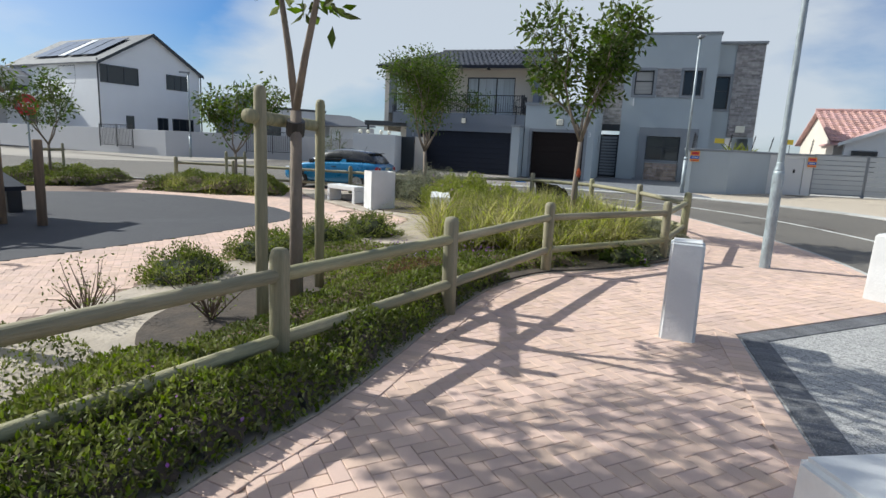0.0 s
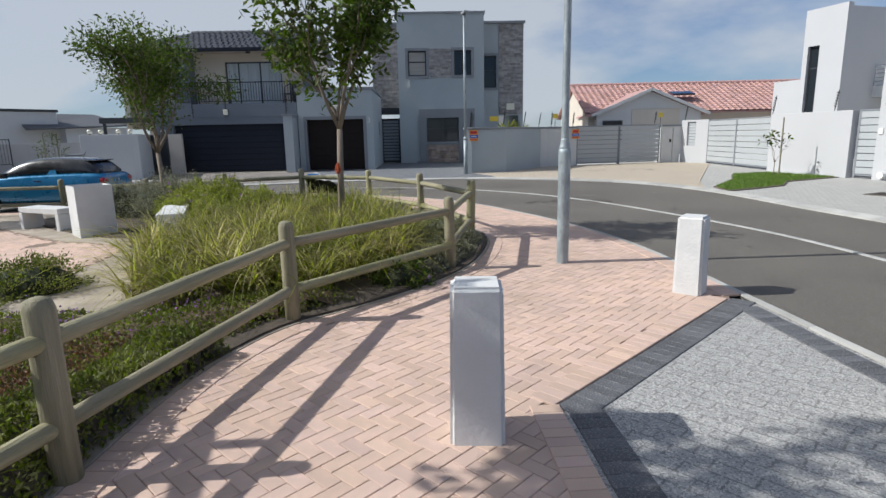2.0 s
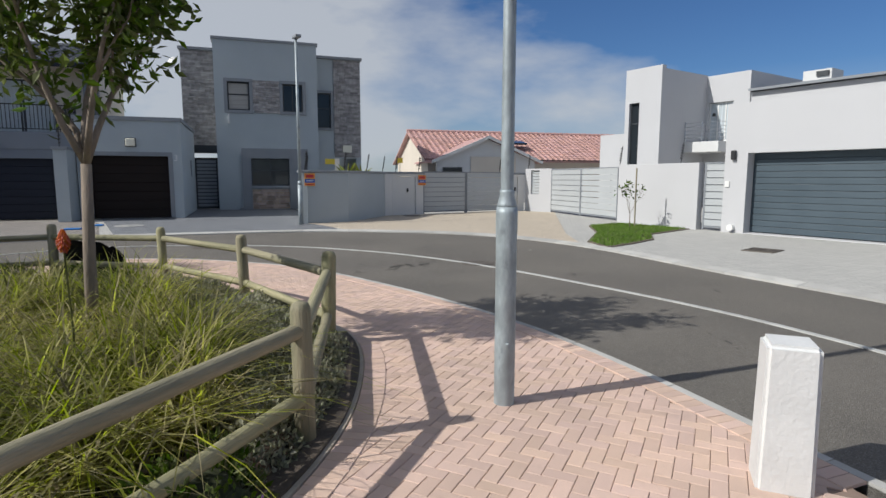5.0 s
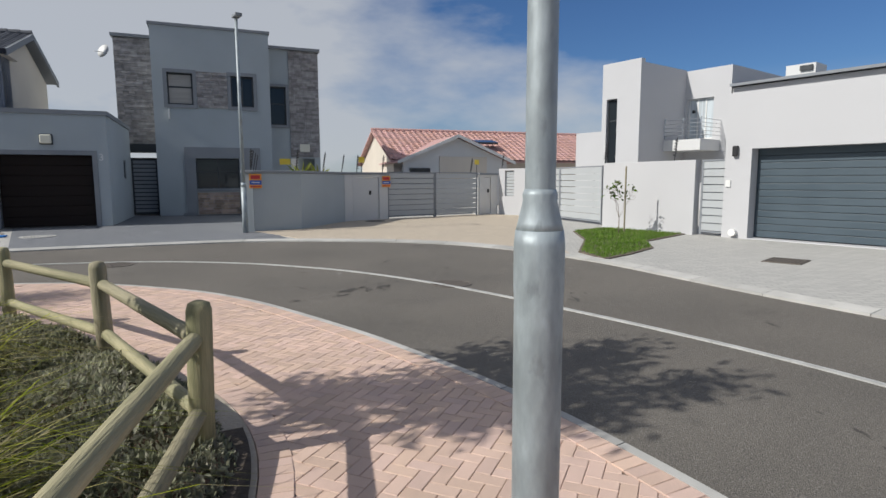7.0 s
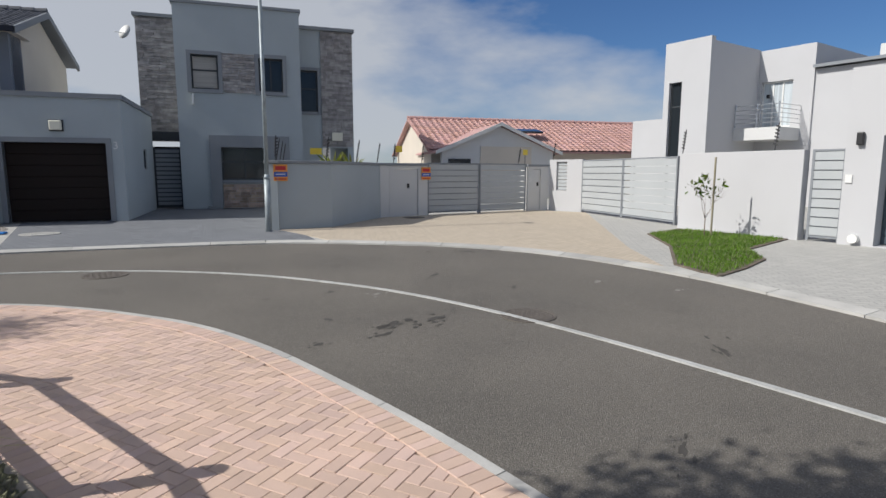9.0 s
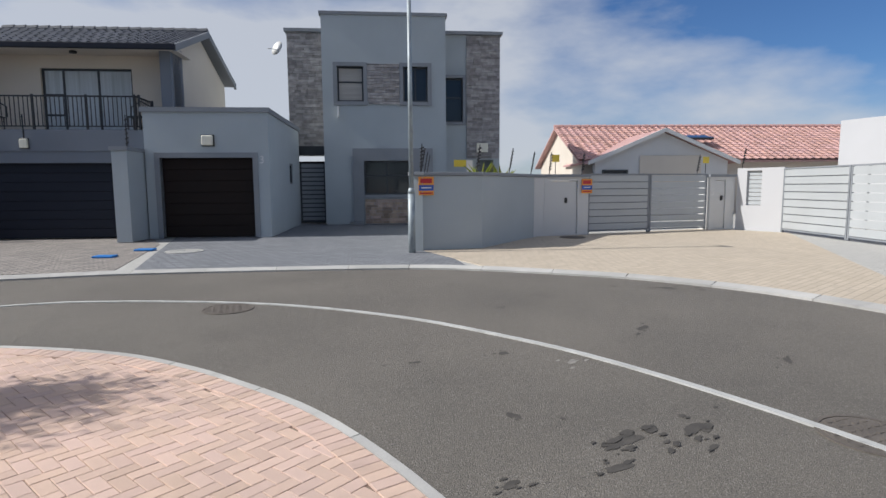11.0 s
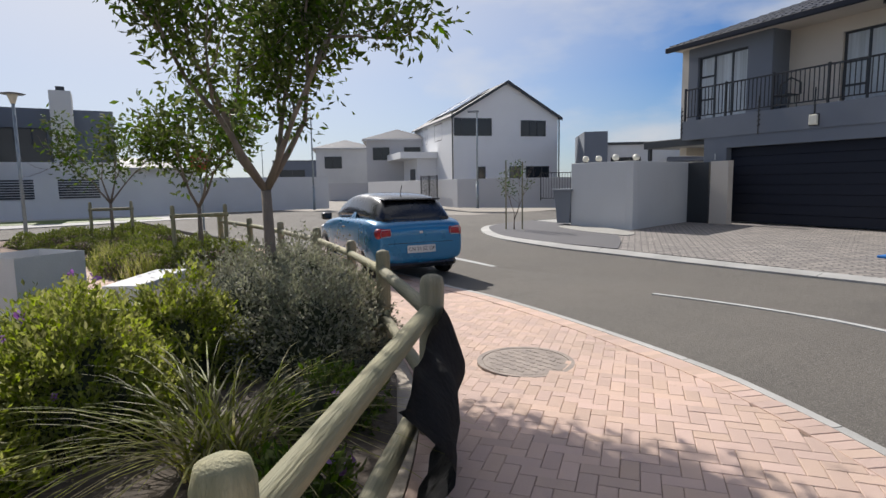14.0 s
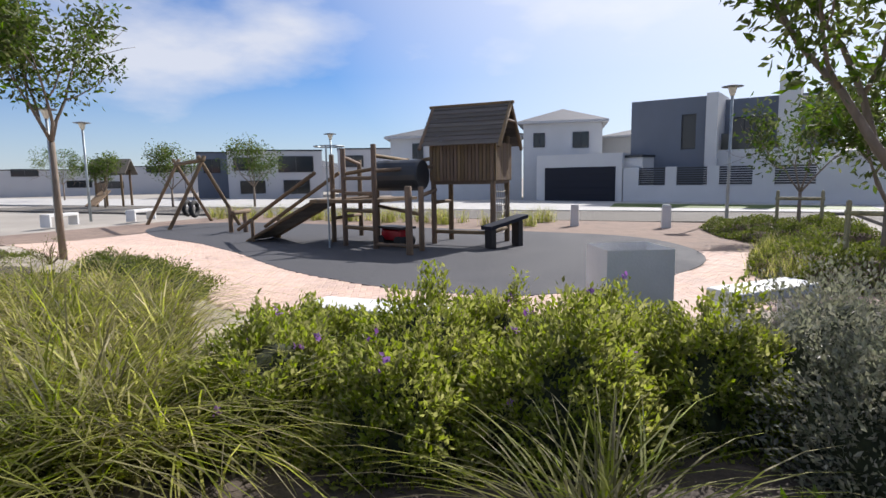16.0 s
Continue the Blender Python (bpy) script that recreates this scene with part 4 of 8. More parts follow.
kiosk("meter_kiosk", (13.1, 23.95), (14.5, 23.9), 1.62, "pale plastered meter kiosk with a handled door")
kio5 = kiosk("meter_kiosk", (18.8, 23.75), (19.75, 23.7), 1.62, "pale plastered kiosk beside the slatted gate")
pw = thing("garden_wall", "white plastered wall with a slatted slot", "garden wall", Matrix.Translation((19.78, 23.65, OUT_Z)) @ Matrix.Rotation(math.atan2(-1.35, 0.3), 4, "Z"))
part("wall", wall(0, 1.38, -0.1, 1.88, 0, 0.22, [(0.3, 0.75, 0.75, 1.8)]), M["wall_white"], pw)
for i in range(8):
    part("slat", B(0.3, 0.75, 0.08, 0.11, 0.77 + i * 0.128, 0.88 + i * 0.128), M["gate_grey"], pw)
boundary("garden_wall", [(18.25, 17.1), (17.8, 16.9), (17.5, 13.85)], 1.9, 0.22, "wall_white", "white plastered garden wall")

# ---- white house with the wide garage ----
r = thing("house", "white cubic house with a wide blue-grey garage door", "house", Matrix.Translation((17.5, 13.1, OUT_Z)) @ Matrix.Rotation(radians(-90), 4, "Z"))
part("wall", wall(0, 9.0, -0.1, 3.45, 0, 0.5, [(0.62, 5.5, 0, 2.12)]), M["wall_white"], r)
part("wall", B(0, 0.3, 0.5, 9, -0.1, 3.45), M["wall_white"], r)
part("flat_roof", B(0.3, 9.0, 0.5, 9, 3.1, 3.2), M["wall_pale"], r)
garage_door(r, 0.62, 5.5, 0.02, 2.12, 0.32, "door_blue", 13)
lm = part("wall_lamp", B(0.2, 0.32, -0.1, -0.002, 1.95, 2.2, bevel=0.02), M["black_metal"], r)
part("intercom", B(0.05, 0.17, -0.03, -0.002, 1.22, 1.38), M["plate"], r)
part("pipe_end", lathe(bmesh.new(), [(0.09, 0), (0.09, 0.12), (0.06, 0.12)], 14, pose(0.3, -0.0, 0.12, 90)), M["plate"], r)
t = thing("house", "white double-storey tower block with slit window and balcony", "house", Matrix.Translation((26.5, 23.65, OUT_Z)) @ Matrix.Rotation(radians(-90), 4, "Z"))
part("wall", wall(0, 2.07, -0.1, 6.85, 0, 0.3, [(0.25, 0.85, 1.9, 5.2)]), M["wall_white"], t)
part("wall", B(1.77, 2.07, 0.3, 3.8, -0.1, 6.7), M["wall_white"], t)
part("wall", B(0, 0.3, 0.3, 3.8, -0.1, 6.7), M["wall_white"], t)
part("flat_roof", B(0.3, 1.77, 0.3, 3.8, 6.3, 6.4), M["wall_pale"], t)
window(t, 0.25, 0.85, 1.9, 5.2, 0.15, (), ((0.3, 0.8, 4.2),), None, "slit_window")
part("wall", wall(2.07, 4.3, -0.1, 6.65, 3.8, 4.1, [(2.2, 3.5, 3.35, 5.3)]), M["wall_white"], t)
part("wall", B(4.0, 4.3, 4.1, 9, -0.1, 6.65), M["wall_white"], t)
window(t, 2.2, 3.5, 3.35, 5.3, 3.95, (2.65, 3.05), (), "curtain", "sliding_door", "plate")
part("balcony", B(2.07, 3.9, 2.0, 3.8, 2.75, 3.25), M["wall_pale"], t, "pale concrete balcony slab")
for z in (3.45, 3.63, 3.81, 3.99, 4.17):
    part("rail", rod(rod(bmesh.new(), (2.1, 2.05, z), (3.88, 2.05, z), 0.015, seg=6), (3.88, 2.05, z), (3.88, 3.8, z), 0.015, seg=6), M["silver"], t)
for q in (2.1, 3.0, 3.88):
    part("post", rod(bmesh.new(), (q, 2.05, 3.25), (q, 2.05, 4.25), 0.02, seg=6), M["silver"], t)
part("wall", B(-1.7, 0, 0.2, 4, -0.1, 3.75), M["wall_white"], t)
part("wall_lamp", B(2.5, 2.62, 3.7, 3.8, 4.6, 4.75), M["black_metal"], t)
part("wall", B(4.3, 12, 3.9, 9, -0.1, 5.6), M["wall_white"], t)
part("roof", slab(slab(bmesh.new(), [(4.3, 3.6, 5.75), (9, 3.6, 5.75), (9, 9.2, 6.3), (4.3, 9.2, 6.3)], 0.12), [(9, 3.6, 5.75), (12.3, 3.6, 5.75), (12.3, 9.2, 6.3), (9, 9.2, 6.3)], 0.12), M["trim"], t, "grey sheet-metal roof")
chm = part("chimney", B(6.0, 7.2, 5.2, 6.4, 5.8, 6.45), M["wall_pale"], t)
part("flue", B(6.6, 7.1, 5.1, 5.2, 6.15, 6.36), M["frame"], chm)

# ---- red-tiled bungalow behind the gates ----
rh = thing("bungalow", "cream bungalow with a terracotta tiled roof", "house", pose(21.0, 33.6, OUT_Z, 0, 0, -18))
gl = bmesh.new()
f1 = gl.faces.new([gl.verts.new(q) for q in ((0, 0.4, 0), (0, 9.6, 0), (0, 9.6, 2.6), (0, 5, 4.46), (0, 0.4, 2.6))])
ex = bmesh.ops.extrude_face_region(gl, geom=[f1])
bmesh.ops.translate(gl, vec=(0.25, 0, 0), verts=[v for v in ex["geom"] if isinstance(v, bmesh.types.BMVert)])
bmesh.ops.recalc_face_normals(gl, faces=gl.faces)
part("wall", gl, M["wall_cream"], rh)
part("wall", B(0.25, 32, 0.4, 0.65, 0, 2.6), M["wall_cream"], rh)
rr = part("roof", slab(slab(bmesh.new(), [(-0.3, -0.1, 2.55), (34, -0.1, 2.55), (34, 5, 4.6), (-0.3, 5, 4.6)]), [(34, 10.1, 2.55), (-0.3, 10.1, 2.55), (-0.3, 5, 4.6), (34, 5, 4.6)]), M["tile_red"], rh, "terracotta tiled roof")
tagged(part("tiles", tiled_slope(bmesh.new(), (-0.3, -0.1, 2.6), (34, -0.1, 2.6), (34, 5, 4.65), (-0.3, 5, 4.65), 15, 90), M["tile_red"], rr), kind="stuff")
ridge_tile = finish("ridge_tile", rod(bmesh.new(), (0, 0, 0), (0.5, 0, 0.015), 0.11, 0.12, 8), M["tile_red"])
for i in range(70):
    q = new("ridge_tile", ridge_tile)
    q.parent, q.location = rr, (-0.3 + i * 0.49, 5, 4.68)
gl = bmesh.new()
f1 = gl.faces.new([gl.verts.new(q) for q in ((0.2, -1.0, 0), (6.5, -1.0, 0), (6.5, -1.0, 2.5), (3.35, -1.0, 3.82), (0.2, -1.0, 2.5))])
ex = bmesh.ops.extrude_face_region(gl, geom=[f1])
bmesh.ops.translate(gl, vec=(0, 0.3, 0), verts=[v for v in ex["geom"] if isinstance(v, bmesh.types.BMVert)])
bmesh.ops.recalc_face_normals(gl, faces=gl.faces)
part("wall", gl, M["wall_pale"], rh, "pale front gable")
part("roof", slab(slab(bmesh.new(), [(-0.15, -1.3, 2.45), (3.35, -1.3, 3.95), (3.35, 3.4, 3.95), (-0.15, 3.4, 2.45)]), [(3.35, -1.3, 3.95), (6.85, -1.3, 2.45), (6.85, 3.4, 2.45), (3.35, 3.4, 3.95)]), M["tile_red"], rh)
part("fascia", slab(slab(bmesh.new(), [(-0.2, -1.38, 2.49), (3.35, -1.38, 3.99), (3.35, -1.3, 3.99), (-0.2, -1.3, 2.49)], 0.18), [(3.35, -1.38, 3.99), (6.9, -1.38, 2.49), (6.9, -1.3, 2.49), (3.35, -1.3, 3.99)], 0.18), M["wall_pale"], rh)
part("panel", B(2.3, 5.2, -1.06, -1.005, 1.4, 2.75), M["wall_cream"], rh)
window(rh, 0.55, 1.75, 0.9, 2.1, -1.08)
wht = part("water_heater", B(5.6, 7.0, 2.0, 3.0, 3.3, 3.42, bevel=0.02), M["panel"], rh, "dark solar water panel", m=Matrix.Rotation(radians(12), 4, "X"))
part("chimney", B(17.6, 18.6, -0.6, 0.2, 2.0, 3.4), M["wall_cream"], rh)

# ---- west: white gabled house, dark cubic house, far houses ----
def gabled(name, m, width, depth, eave, ridge, wallmat, roofmat, label, over=0.25):
    """A house with its gable to the front; u across the gable, v to the back."""
    h = thing(name, label, "house", m)
    bm = bmesh.new()
    f = bm.faces.new([bm.verts.new(q) for q in ((0, 0, -0.4), (width, 0, -0.4), (width, 0, eave), (width / 2, 0, ridge), (0, 0, eave))])
    e = bmesh.ops.extrude_face_region(bm, geom=[f])
    bmesh.ops.translate(bm, vec=(0, depth, 0), verts=[v for v in e["geom"] if isinstance(v, bmesh.types.BMVert)])
    bmesh.ops.recalc_face_normals(bm, faces=bm.faces)
    part("wall", bm, M[wallmat], h)
    s = (ridge - eave) / (width / 2)
    part("roof", slab(slab(bmesh.new(), [(-over, -over, eave - over * s + 0.1), (width / 2, -over, ridge + 0.12), (width / 2, depth + over, ridge + 0.12), (-over, depth + over, eave - over * s + 0.1)], 0.1), [(width / 2, -over, ridge + 0.12), (width + over, -over, eave - over * s + 0.1), (width + over, depth + over, eave - over * s + 0.1), (width / 2, depth + over, ridge + 0.12)], 0.1), M[roofmat], h)
    part("fascia", slab(slab(bmesh.new(), [(-over, -over - 0.06, eave - over * s + 0.12), (width / 2, -over - 0.06, ridge + 0.14), (width / 2, -over, ridge + 0.14), (-over, -over, eave - over * s + 0.12)], 0.22), [(width / 2, -over - 0.06, ridge + 0.14), (width + over, -over - 0.06, eave - over * s + 0.12), (width + over, -over, eave - over * s + 0.12), (width / 2, -over, ridge + 0.14)], 0.22), M["frame"], h)
    return h


def flush_window(parent, u0, u1, z0, z1, bars, v=-0.05, behind=None):
    return window(parent, u0, u1, z0, z1, v, bars, (), behind)


WH = pose(-29.4, 43.5, 0, 0, 0, 65) @ Matrix.Scale(1.12, 4)
wh = gabled("house", WH, 8.2, 12.0, 5.9, 8.3, "wall_bright", "tile_dark", "white gabled house with dark roof and solar panels")
flush_window(wh, 0.05, 2.9, 4.5, 5.75, (0.6, 1.8))
flush_window(wh, 5.2, 7.2, 4.5, 5.65, (5.9, 6.5))
flush_window(wh, 1.8, 2.4, 1.0, 2.3, ())
flush_window(wh, 4.3, 5.2, 0.6, 2.3, (4.75,))
flush_window(wh, 5.6, 7.5, 0.2, 2.3, (6.2, 6.9))
part("downpipe", rod(bmesh.new(), (8.28, -0.08, 0), (8.28, -0.08, 6.1), 0.05, seg=6), M["frame"], wh)
part("downpipe", rod(bmesh.new(), (-0.06, 0.05, 0), (-0.06, 0.05, 6.1), 0.05, seg=6), M["frame"], wh)
side = thing("house_wing", "white flat-roofed wing with open porch", "house", WH)
part("wall", B(-1.6, 0.0, 4.6, 12, -0.3, 3.1), M["wall_bright"], side)
part("wall", B(-3.0, -0.02, 4.2, 12.2, 3.1, 3.6), M["wall_bright"], side)
part("door", B(-1.66, -1.6, 5.2, 6.8, -0.2, 2.3), M["frame"], side)
for y0, y1 in ((1.2, 2.6), (3.6, 4.2), (6.4, 8.6)):
    q = flush_window(wh, y0, y1, 4.4, 5.7, ((y0 + y1) / 2,), 0.0)
    q.matrix_basis = Matrix.Translation((0.0, 11.5, 0)) @ Matrix.Rotation(radians(-90), 4, "Z")
slope = math.atan2(8.42 - 6.02, 4.1)
for k, (y0, mat) in enumerate(((0.8, "panel"), (2.6, "panel"), (4.6, "skylight"), (5.6, "panel"), (7.3, "panel"))):
    pn = part("solar_panel", B(0.7, 3.8, y0, y0 + (0.8 if mat == "skylight" else 1.6), 0.03, 0.08), M[mat], wh, "dark solar panel", m=Matrix.Translation((0.0, 0.6, 6.1)) @ Matrix.Rotation(-slope, 4, "Y"))
cb = thing("house", "dark grey flat-roofed house behind a white wall", "house", pose(-20.6, 48.6, 0, 0, 0, 42))
part("wall", B(0, 1.7, 0, 6, -0.3, 4.9), M["wall_dark"], cb)
part("wall", wall(1.7, 8.6, -0.3, 3.9, 0.4, 0.7, [(2.0, 4.2, 0.6, 3.0)]), M["wall_pale"], cb)
part("coping", B(1.7, 8.7, 0.3, 6, 3.9, 4.1), M["frame"], cb)
window(cb, 2.0, 4.2, 0.6, 3.0, 0.5, (2.7, 3.4), (), None, "sliding_door")
part("wall", B(8.6, 13.6, -0.6, 5, -0.3, 2.7), M["wall_pale"], cb)
part("roof", slab(bmesh.new(), [(5.6, -1.2, 2.6), (13.4, -1.2, 2.9), (13.9, 5.0, 4.0), (7.4, 5.0, 4.0)], 0.12), M["tile_dark"], cb)
bw = boundary("garden_wall", [(-40, 42.3), (-19.0, 34.3), (-17.8, 34.84), (-11.2, 38.4), (-6.8, 40.6)], 1.5, 0.25, "wall_white", "long white garden wall with railing openings", None, 0.0)
for (x, y) in ((-24.6, 36.2), (-14.6, 36.2)):
    rl = railing(thing("wall_railing", "black upright railing set on the garden wall", "railing", pose(x, y, 0, 0, 0, 28 if x > -20 else -21)), 0, 3.2, 0, 0.3, 1.75, 0.14)

DK = pose(-33.0, 9.3, -0.2, 0, 0, 79.5)
dk = thing("house", "dark grey cubic house with white chimney and balcony", "house", DK)
part("wall", wall(0.2, 4.5, 0, 5.95, 0, 0.3, [(3.1, 3.9, 3.0, 5.0)]), M["wall_dark"], dk)
part("wall", B(0.2, 0.5, 0.3, 8, 0, 5.95), M["wall_dark"], dk)
part("wall", B(4.5, 5.1, -0.5, 3, 0, 6.05), M["wall_pale"], dk)
part("wall", wall(5.1, 10.8, 0, 5.85, 1.8, 2.1, [(5.3, 7.6, 3.0, 4.8)]), M["wall_dark"], dk)
part("wall", B(5.1, 10.8, 0.2, 1.8, 0, 2.9), M["wall_pale"], dk)
part("balustrade", B(5.2, 7.8, 0.25, 0.29, 2.9, 3.8), M["glass"], dk)
part("chimney", B(7.9, 8.9, 0.6, 2.4, 0, 6.7), M["wall_pale"], dk)
part("chimney_pot", B(8.2, 8.6, 1.2, 1.6, 6.7, 7.0), M["frame"], dk)
window(dk, 3.1, 3.9, 3.0, 5.0, 0.12)
window(dk, 5.3, 7.6, 3.0, 4.8, 1.92, (6.1, 6.9))
part("wall", B(-5.4, 0.2, -1.5, 5, 0, 2.9), M["wall_pale"], dk)
garage_door(dk, -4.8, -0.2, 0.0, 2.1, -1.56, "door_navy", 5)
fw = thing("garden_wall", "white front wall with slatted infill panels", "garden wall", pose(-31.4, 9.3, -0.2, 0, 0, 79.5))
part("wall", wall(0, 22, 0, 2.0, 0, 0.25, [(0.9, 2.4, 0.95, 2.01), (3.0, 4.6, 0.95, 2.01), (5.2, 6.8, 0.95, 2.01), (7.8, 9.6, 0.95, 2.01)]), M["wall_pale"], fw)
for u0, u1 in ((0.9, 2.4), (3.0, 4.6), (5.2, 6.8), (7.8, 9.6)):
    for i in range(8):
        part("slat", B(u0, u1, 0.1, 0.13, 1.0 + i * 0.125, 1.09 + i * 0.125), M["frame"], fw)


def hipped(name, m, w, d, eave, top, wallmat, roofmat, label, wins=()):
    """A far house: walls, hipped roof and framed windows."""
    h = thing(name, label, "house", m)
    part("wall", B(0, w, 0, d, -0.5, eave), M[wallmat], h)
    bm = bmesh.new()
    o = 0.4
    c = [(-o, -o, eave), (w + o, -o, eave), (w + o, d + o, eave), (-o, d + o, eave)]
    k = min(w, d) / 2
    if w >= d:
        r0, r1 = (k, d / 2, top), (w - k, d / 2, top)
        fs = [(c[0], c[1], r1, r0), (c[1], c[2], r1), (c[2], c[3], r0, r1), (c[3], c[0], r0)]
    else:
        r0, r1 = (w / 2, k, top), (w / 2, d - k, top)
        fs = [(c[0], c[1], r0), (c[1], c[2], r1, r0), (c[2], c[3], r1), (c[3], c[0], r0, r1)]
    for q in fs:
        bm.faces.new([bm.verts.new(p) for p in q])
    bm.faces.new([bm.verts.new(p) for p in c[::-1]])
    part("roof", bm, M[roofmat], h)
    part("eave_board", B(-o, w + o, -o, d + o, eave - 0.16, eave - 0.004), M["wall_white"], h)
    for u0, u1, z0, z1 in wins:
        flush_window(h, u0, u1, z0, z1, ((u0 + u1) / 2,), -0.06)
    return h


def cubic(name, m, w, d, hgt, mat, label, wins=(), cap="frame"):
    h = thing(name, label, "house", m)
    part("wall", B(0, w, 0, d, -0.5, hgt), M[mat], h)
    part("coping", B(-0.06, w + 0.06, -0.06, d + 0.06, hgt + 0.002, hgt + 0.14), M[cap], h)
    for u0, u1, z0, z1 in wins:
        flush_window(h, u0, u1, z0, z1, ((u0 + u1) / 2,), -0.06)
    return h


hipped("house", pose(-35.5, 1.9, -0.2, 0, 0, 103), 5.4, 8, 5.4, 6.5, "wall_pale", "tile_dark", "grey double-storey house with low tiled roof", ((0.7, 1.5, 3.6, 4.6), (3.4, 4.5, 3.5, 4.6)))
hipped("house", pose(-43, 6, -0.2, 0, 0, 66), 8, 8, 4.6, 5.7, "wall_pale", "tile_dark", "grey tiled house behind its neighbour")
cubic("garage", pose(-33.6, 5.6, -0.2, 0, 0, 66), 5.2, 5, 2.6, "wall_pale", "pale flat-roofed garage beside the street")
hipped("house", pose(-32.6, -7.3, -0.2, 0, 0, 114), 9.6, 8, 4.6, 5.8, "wall_pale", "tile_dark", "low tiled house beyond the playground", ((1.6, 2.4, 3.0, 4.1), (4.6, 6.0, 3.0, 4.1)))
cubic("house", pose(-34.6, -25.5, -0.2, 0, 0, 131.6), 8.4, 9, 4.25, "wall_white", "white cubic house with wide windows", ((0.5, 2.4, 2.5, 3.7), (4.4, 7.6, 2.3, 3.8), (1.0, 3.2, 0.4, 1.6), (4.8, 7.2, 0.3, 1.6)))
cubic("house", pose(-44.5, -20.5, -0.2, 0, 0, 125), 7, 8, 4.6, "wall_white", "white cubic house with grey upper floor", ((0.6, 2.6, 2.8, 4.0), (3.6, 6.0, 1.0, 2.0)))
cubic("house", pose(-37.4, -32.5, -0.2, 0, 0, 137), 3.4, 8, 4.4, "wall_dark", "dark grey cubic house in the distance", ((0.6, 2.2, 2.4, 3.8),))
cubic("house", pose(-46, -66, -0.2, 0, 0, 140), 16, 9, 3.8, "wall_white", "white cubic house far down the street", ((1, 4, 3, 4), (9, 14, 3, 4), (3, 6, 0.8, 1.8)))
cubic("house", pose(-38, -70, -0.2, 0, 0, 150), 14, 9, 3.4, "wall_white", "white flat-roofed house far away", ((2, 5, 2.6, 3.6), (8, 11, 1, 2)))
cubic("house", pose(-22, -75, -0.2, 0, 0, 160), 14, 9, 3.6, "wall_pale", "pale flat-roofed house far away", ((2, 5, 2.6, 3.6), (8, 11, 1, 2)))
hipped("house", pose(-66, -50, -0.2, 0, 0, 55), 14, 9, 3.4, 4.8, "wall_white", "tile_dark", "white low house far away", ((2, 5, 1, 2.2),))
hipped("house", pose(-41.9, 43.5, -0.2, 0, 0, 54), 6.0, 9, 5.8, 7.0, "wall_white", "tile_dark", "white double-storey house down the street", ((0.6, 2.2, 3.8, 5.0), (3.6, 5.2, 3.8, 5.0)))
hipped("house", pose(-55.8, 45.6, -0.2, 0, 0, 59), 7.0, 9, 5.8, 7.0, "wall_pale", "tile_dark", "grey double-storey house down the street", ((1, 3, 3.4, 4.8),))
cubic("house", pose(-82.5, 52.4, -0.2, 0, 0, 64), 9, 9, 5.4, "wall_dark", "dark flat-roofed house at the street's end", ((1, 5, 2.6, 4.0),))
cubic("garden_wall", pose(-46, 41.5, -0.2, 0, 0, 36), 17, 0.3, 1.5, "wall_white", "white garden wall along the far street", (), "wall_white")
cubic("house", pose(15.5, 44, -0.2, 0, 0, -15), 5, 6, 4.6, "wall_pale", "pale flat-roofed house behind the walls", ())
hipped("house", pose(-44, 19, -0.2, 0, 0, 80), 9, 9, 3.0, 4.0, "wall_pale", "tile_dark", "grey low house behind the corner wall")
boundary("garden_wall", [(-5.2, 25.95), (-3.2, 25.8), (-3.35, 29.2)], 1.72, 0.22, "wall_pale", "pale plastered corner garden wall", None)
gp = thing("garden_gate", "dark solid garden gate beside the garage", "gate", pose(-4.35, 29.3, OUT_Z, 0, 0, -15))
part("panel", B(0.9, 1.75, 0, 0.05, -0.01, 1.7), M["frame"], gp)
part("wall", B(1.8, 2.35, 0, 0.2, -0.05, 1.72), M["wall_cream"], gp)

# ---- plants ----
rng = np.random.default_rng(7)


def quads(name, verts, mat, per=4):
    """A mesh of loose faces with `per` corners each, from an (n, per, 3) array."""
    n = len(verts)
    me = bpy.data.meshes.new(name)
    me.vertices.add(n * per)
    me.vertices.foreach_set("co", np.ascontiguousarray(verts, dtype=np.float32).ravel())
    me.loops.add(n * per)
    me.loops.foreach_set("vertex_index", np.arange(n * per, dtype=np.int32))
    me.polygons.add(n)
    me.polygons.foreach_set("loop_start", np.arange(0, n * per, per, dtype=np.int32))
    me.polygons.foreach_set("loop_total", np.full(n, per, dtype=np.int32))
    me.materials.append(mat)
    me.polygons.foreach_set("use_smooth", np.zeros(n, dtype=bool))
    me.update()
    return me


def leaf_quads(pos, size, out=None, up=0.4, slim=0.45):
    """Pointed leaves at the places given, turned at random, leaning outwards and up."""
    n = len(pos)
    d = rng.normal(size=(n, 3))
    if out is not None:
        d = d * 0.8 + out * 1.0
    d[:, 2] += up
    d /= np.linalg.norm(d, axis=1, keepdims=True) + 1e-9
    s = np.cross(d, rng.normal(size=(n, 3)))
    s /= np.linalg.norm(s, axis=1, keepdims=True) + 1e-9
    nrm = np.cross(d, s)
    L = (size * rng.uniform(0.6, 1.3, n))[:, None]
    a = pos
    b = pos + d * L * 0.5 + s * L * slim * 0.5 + nrm * L * 0.08
    c = pos + d * L
    e = pos + d * L * 0.5 - s * L * slim * 0.5 + nrm * L * 0.08
    return np.stack([a, b, c, e], axis=1)


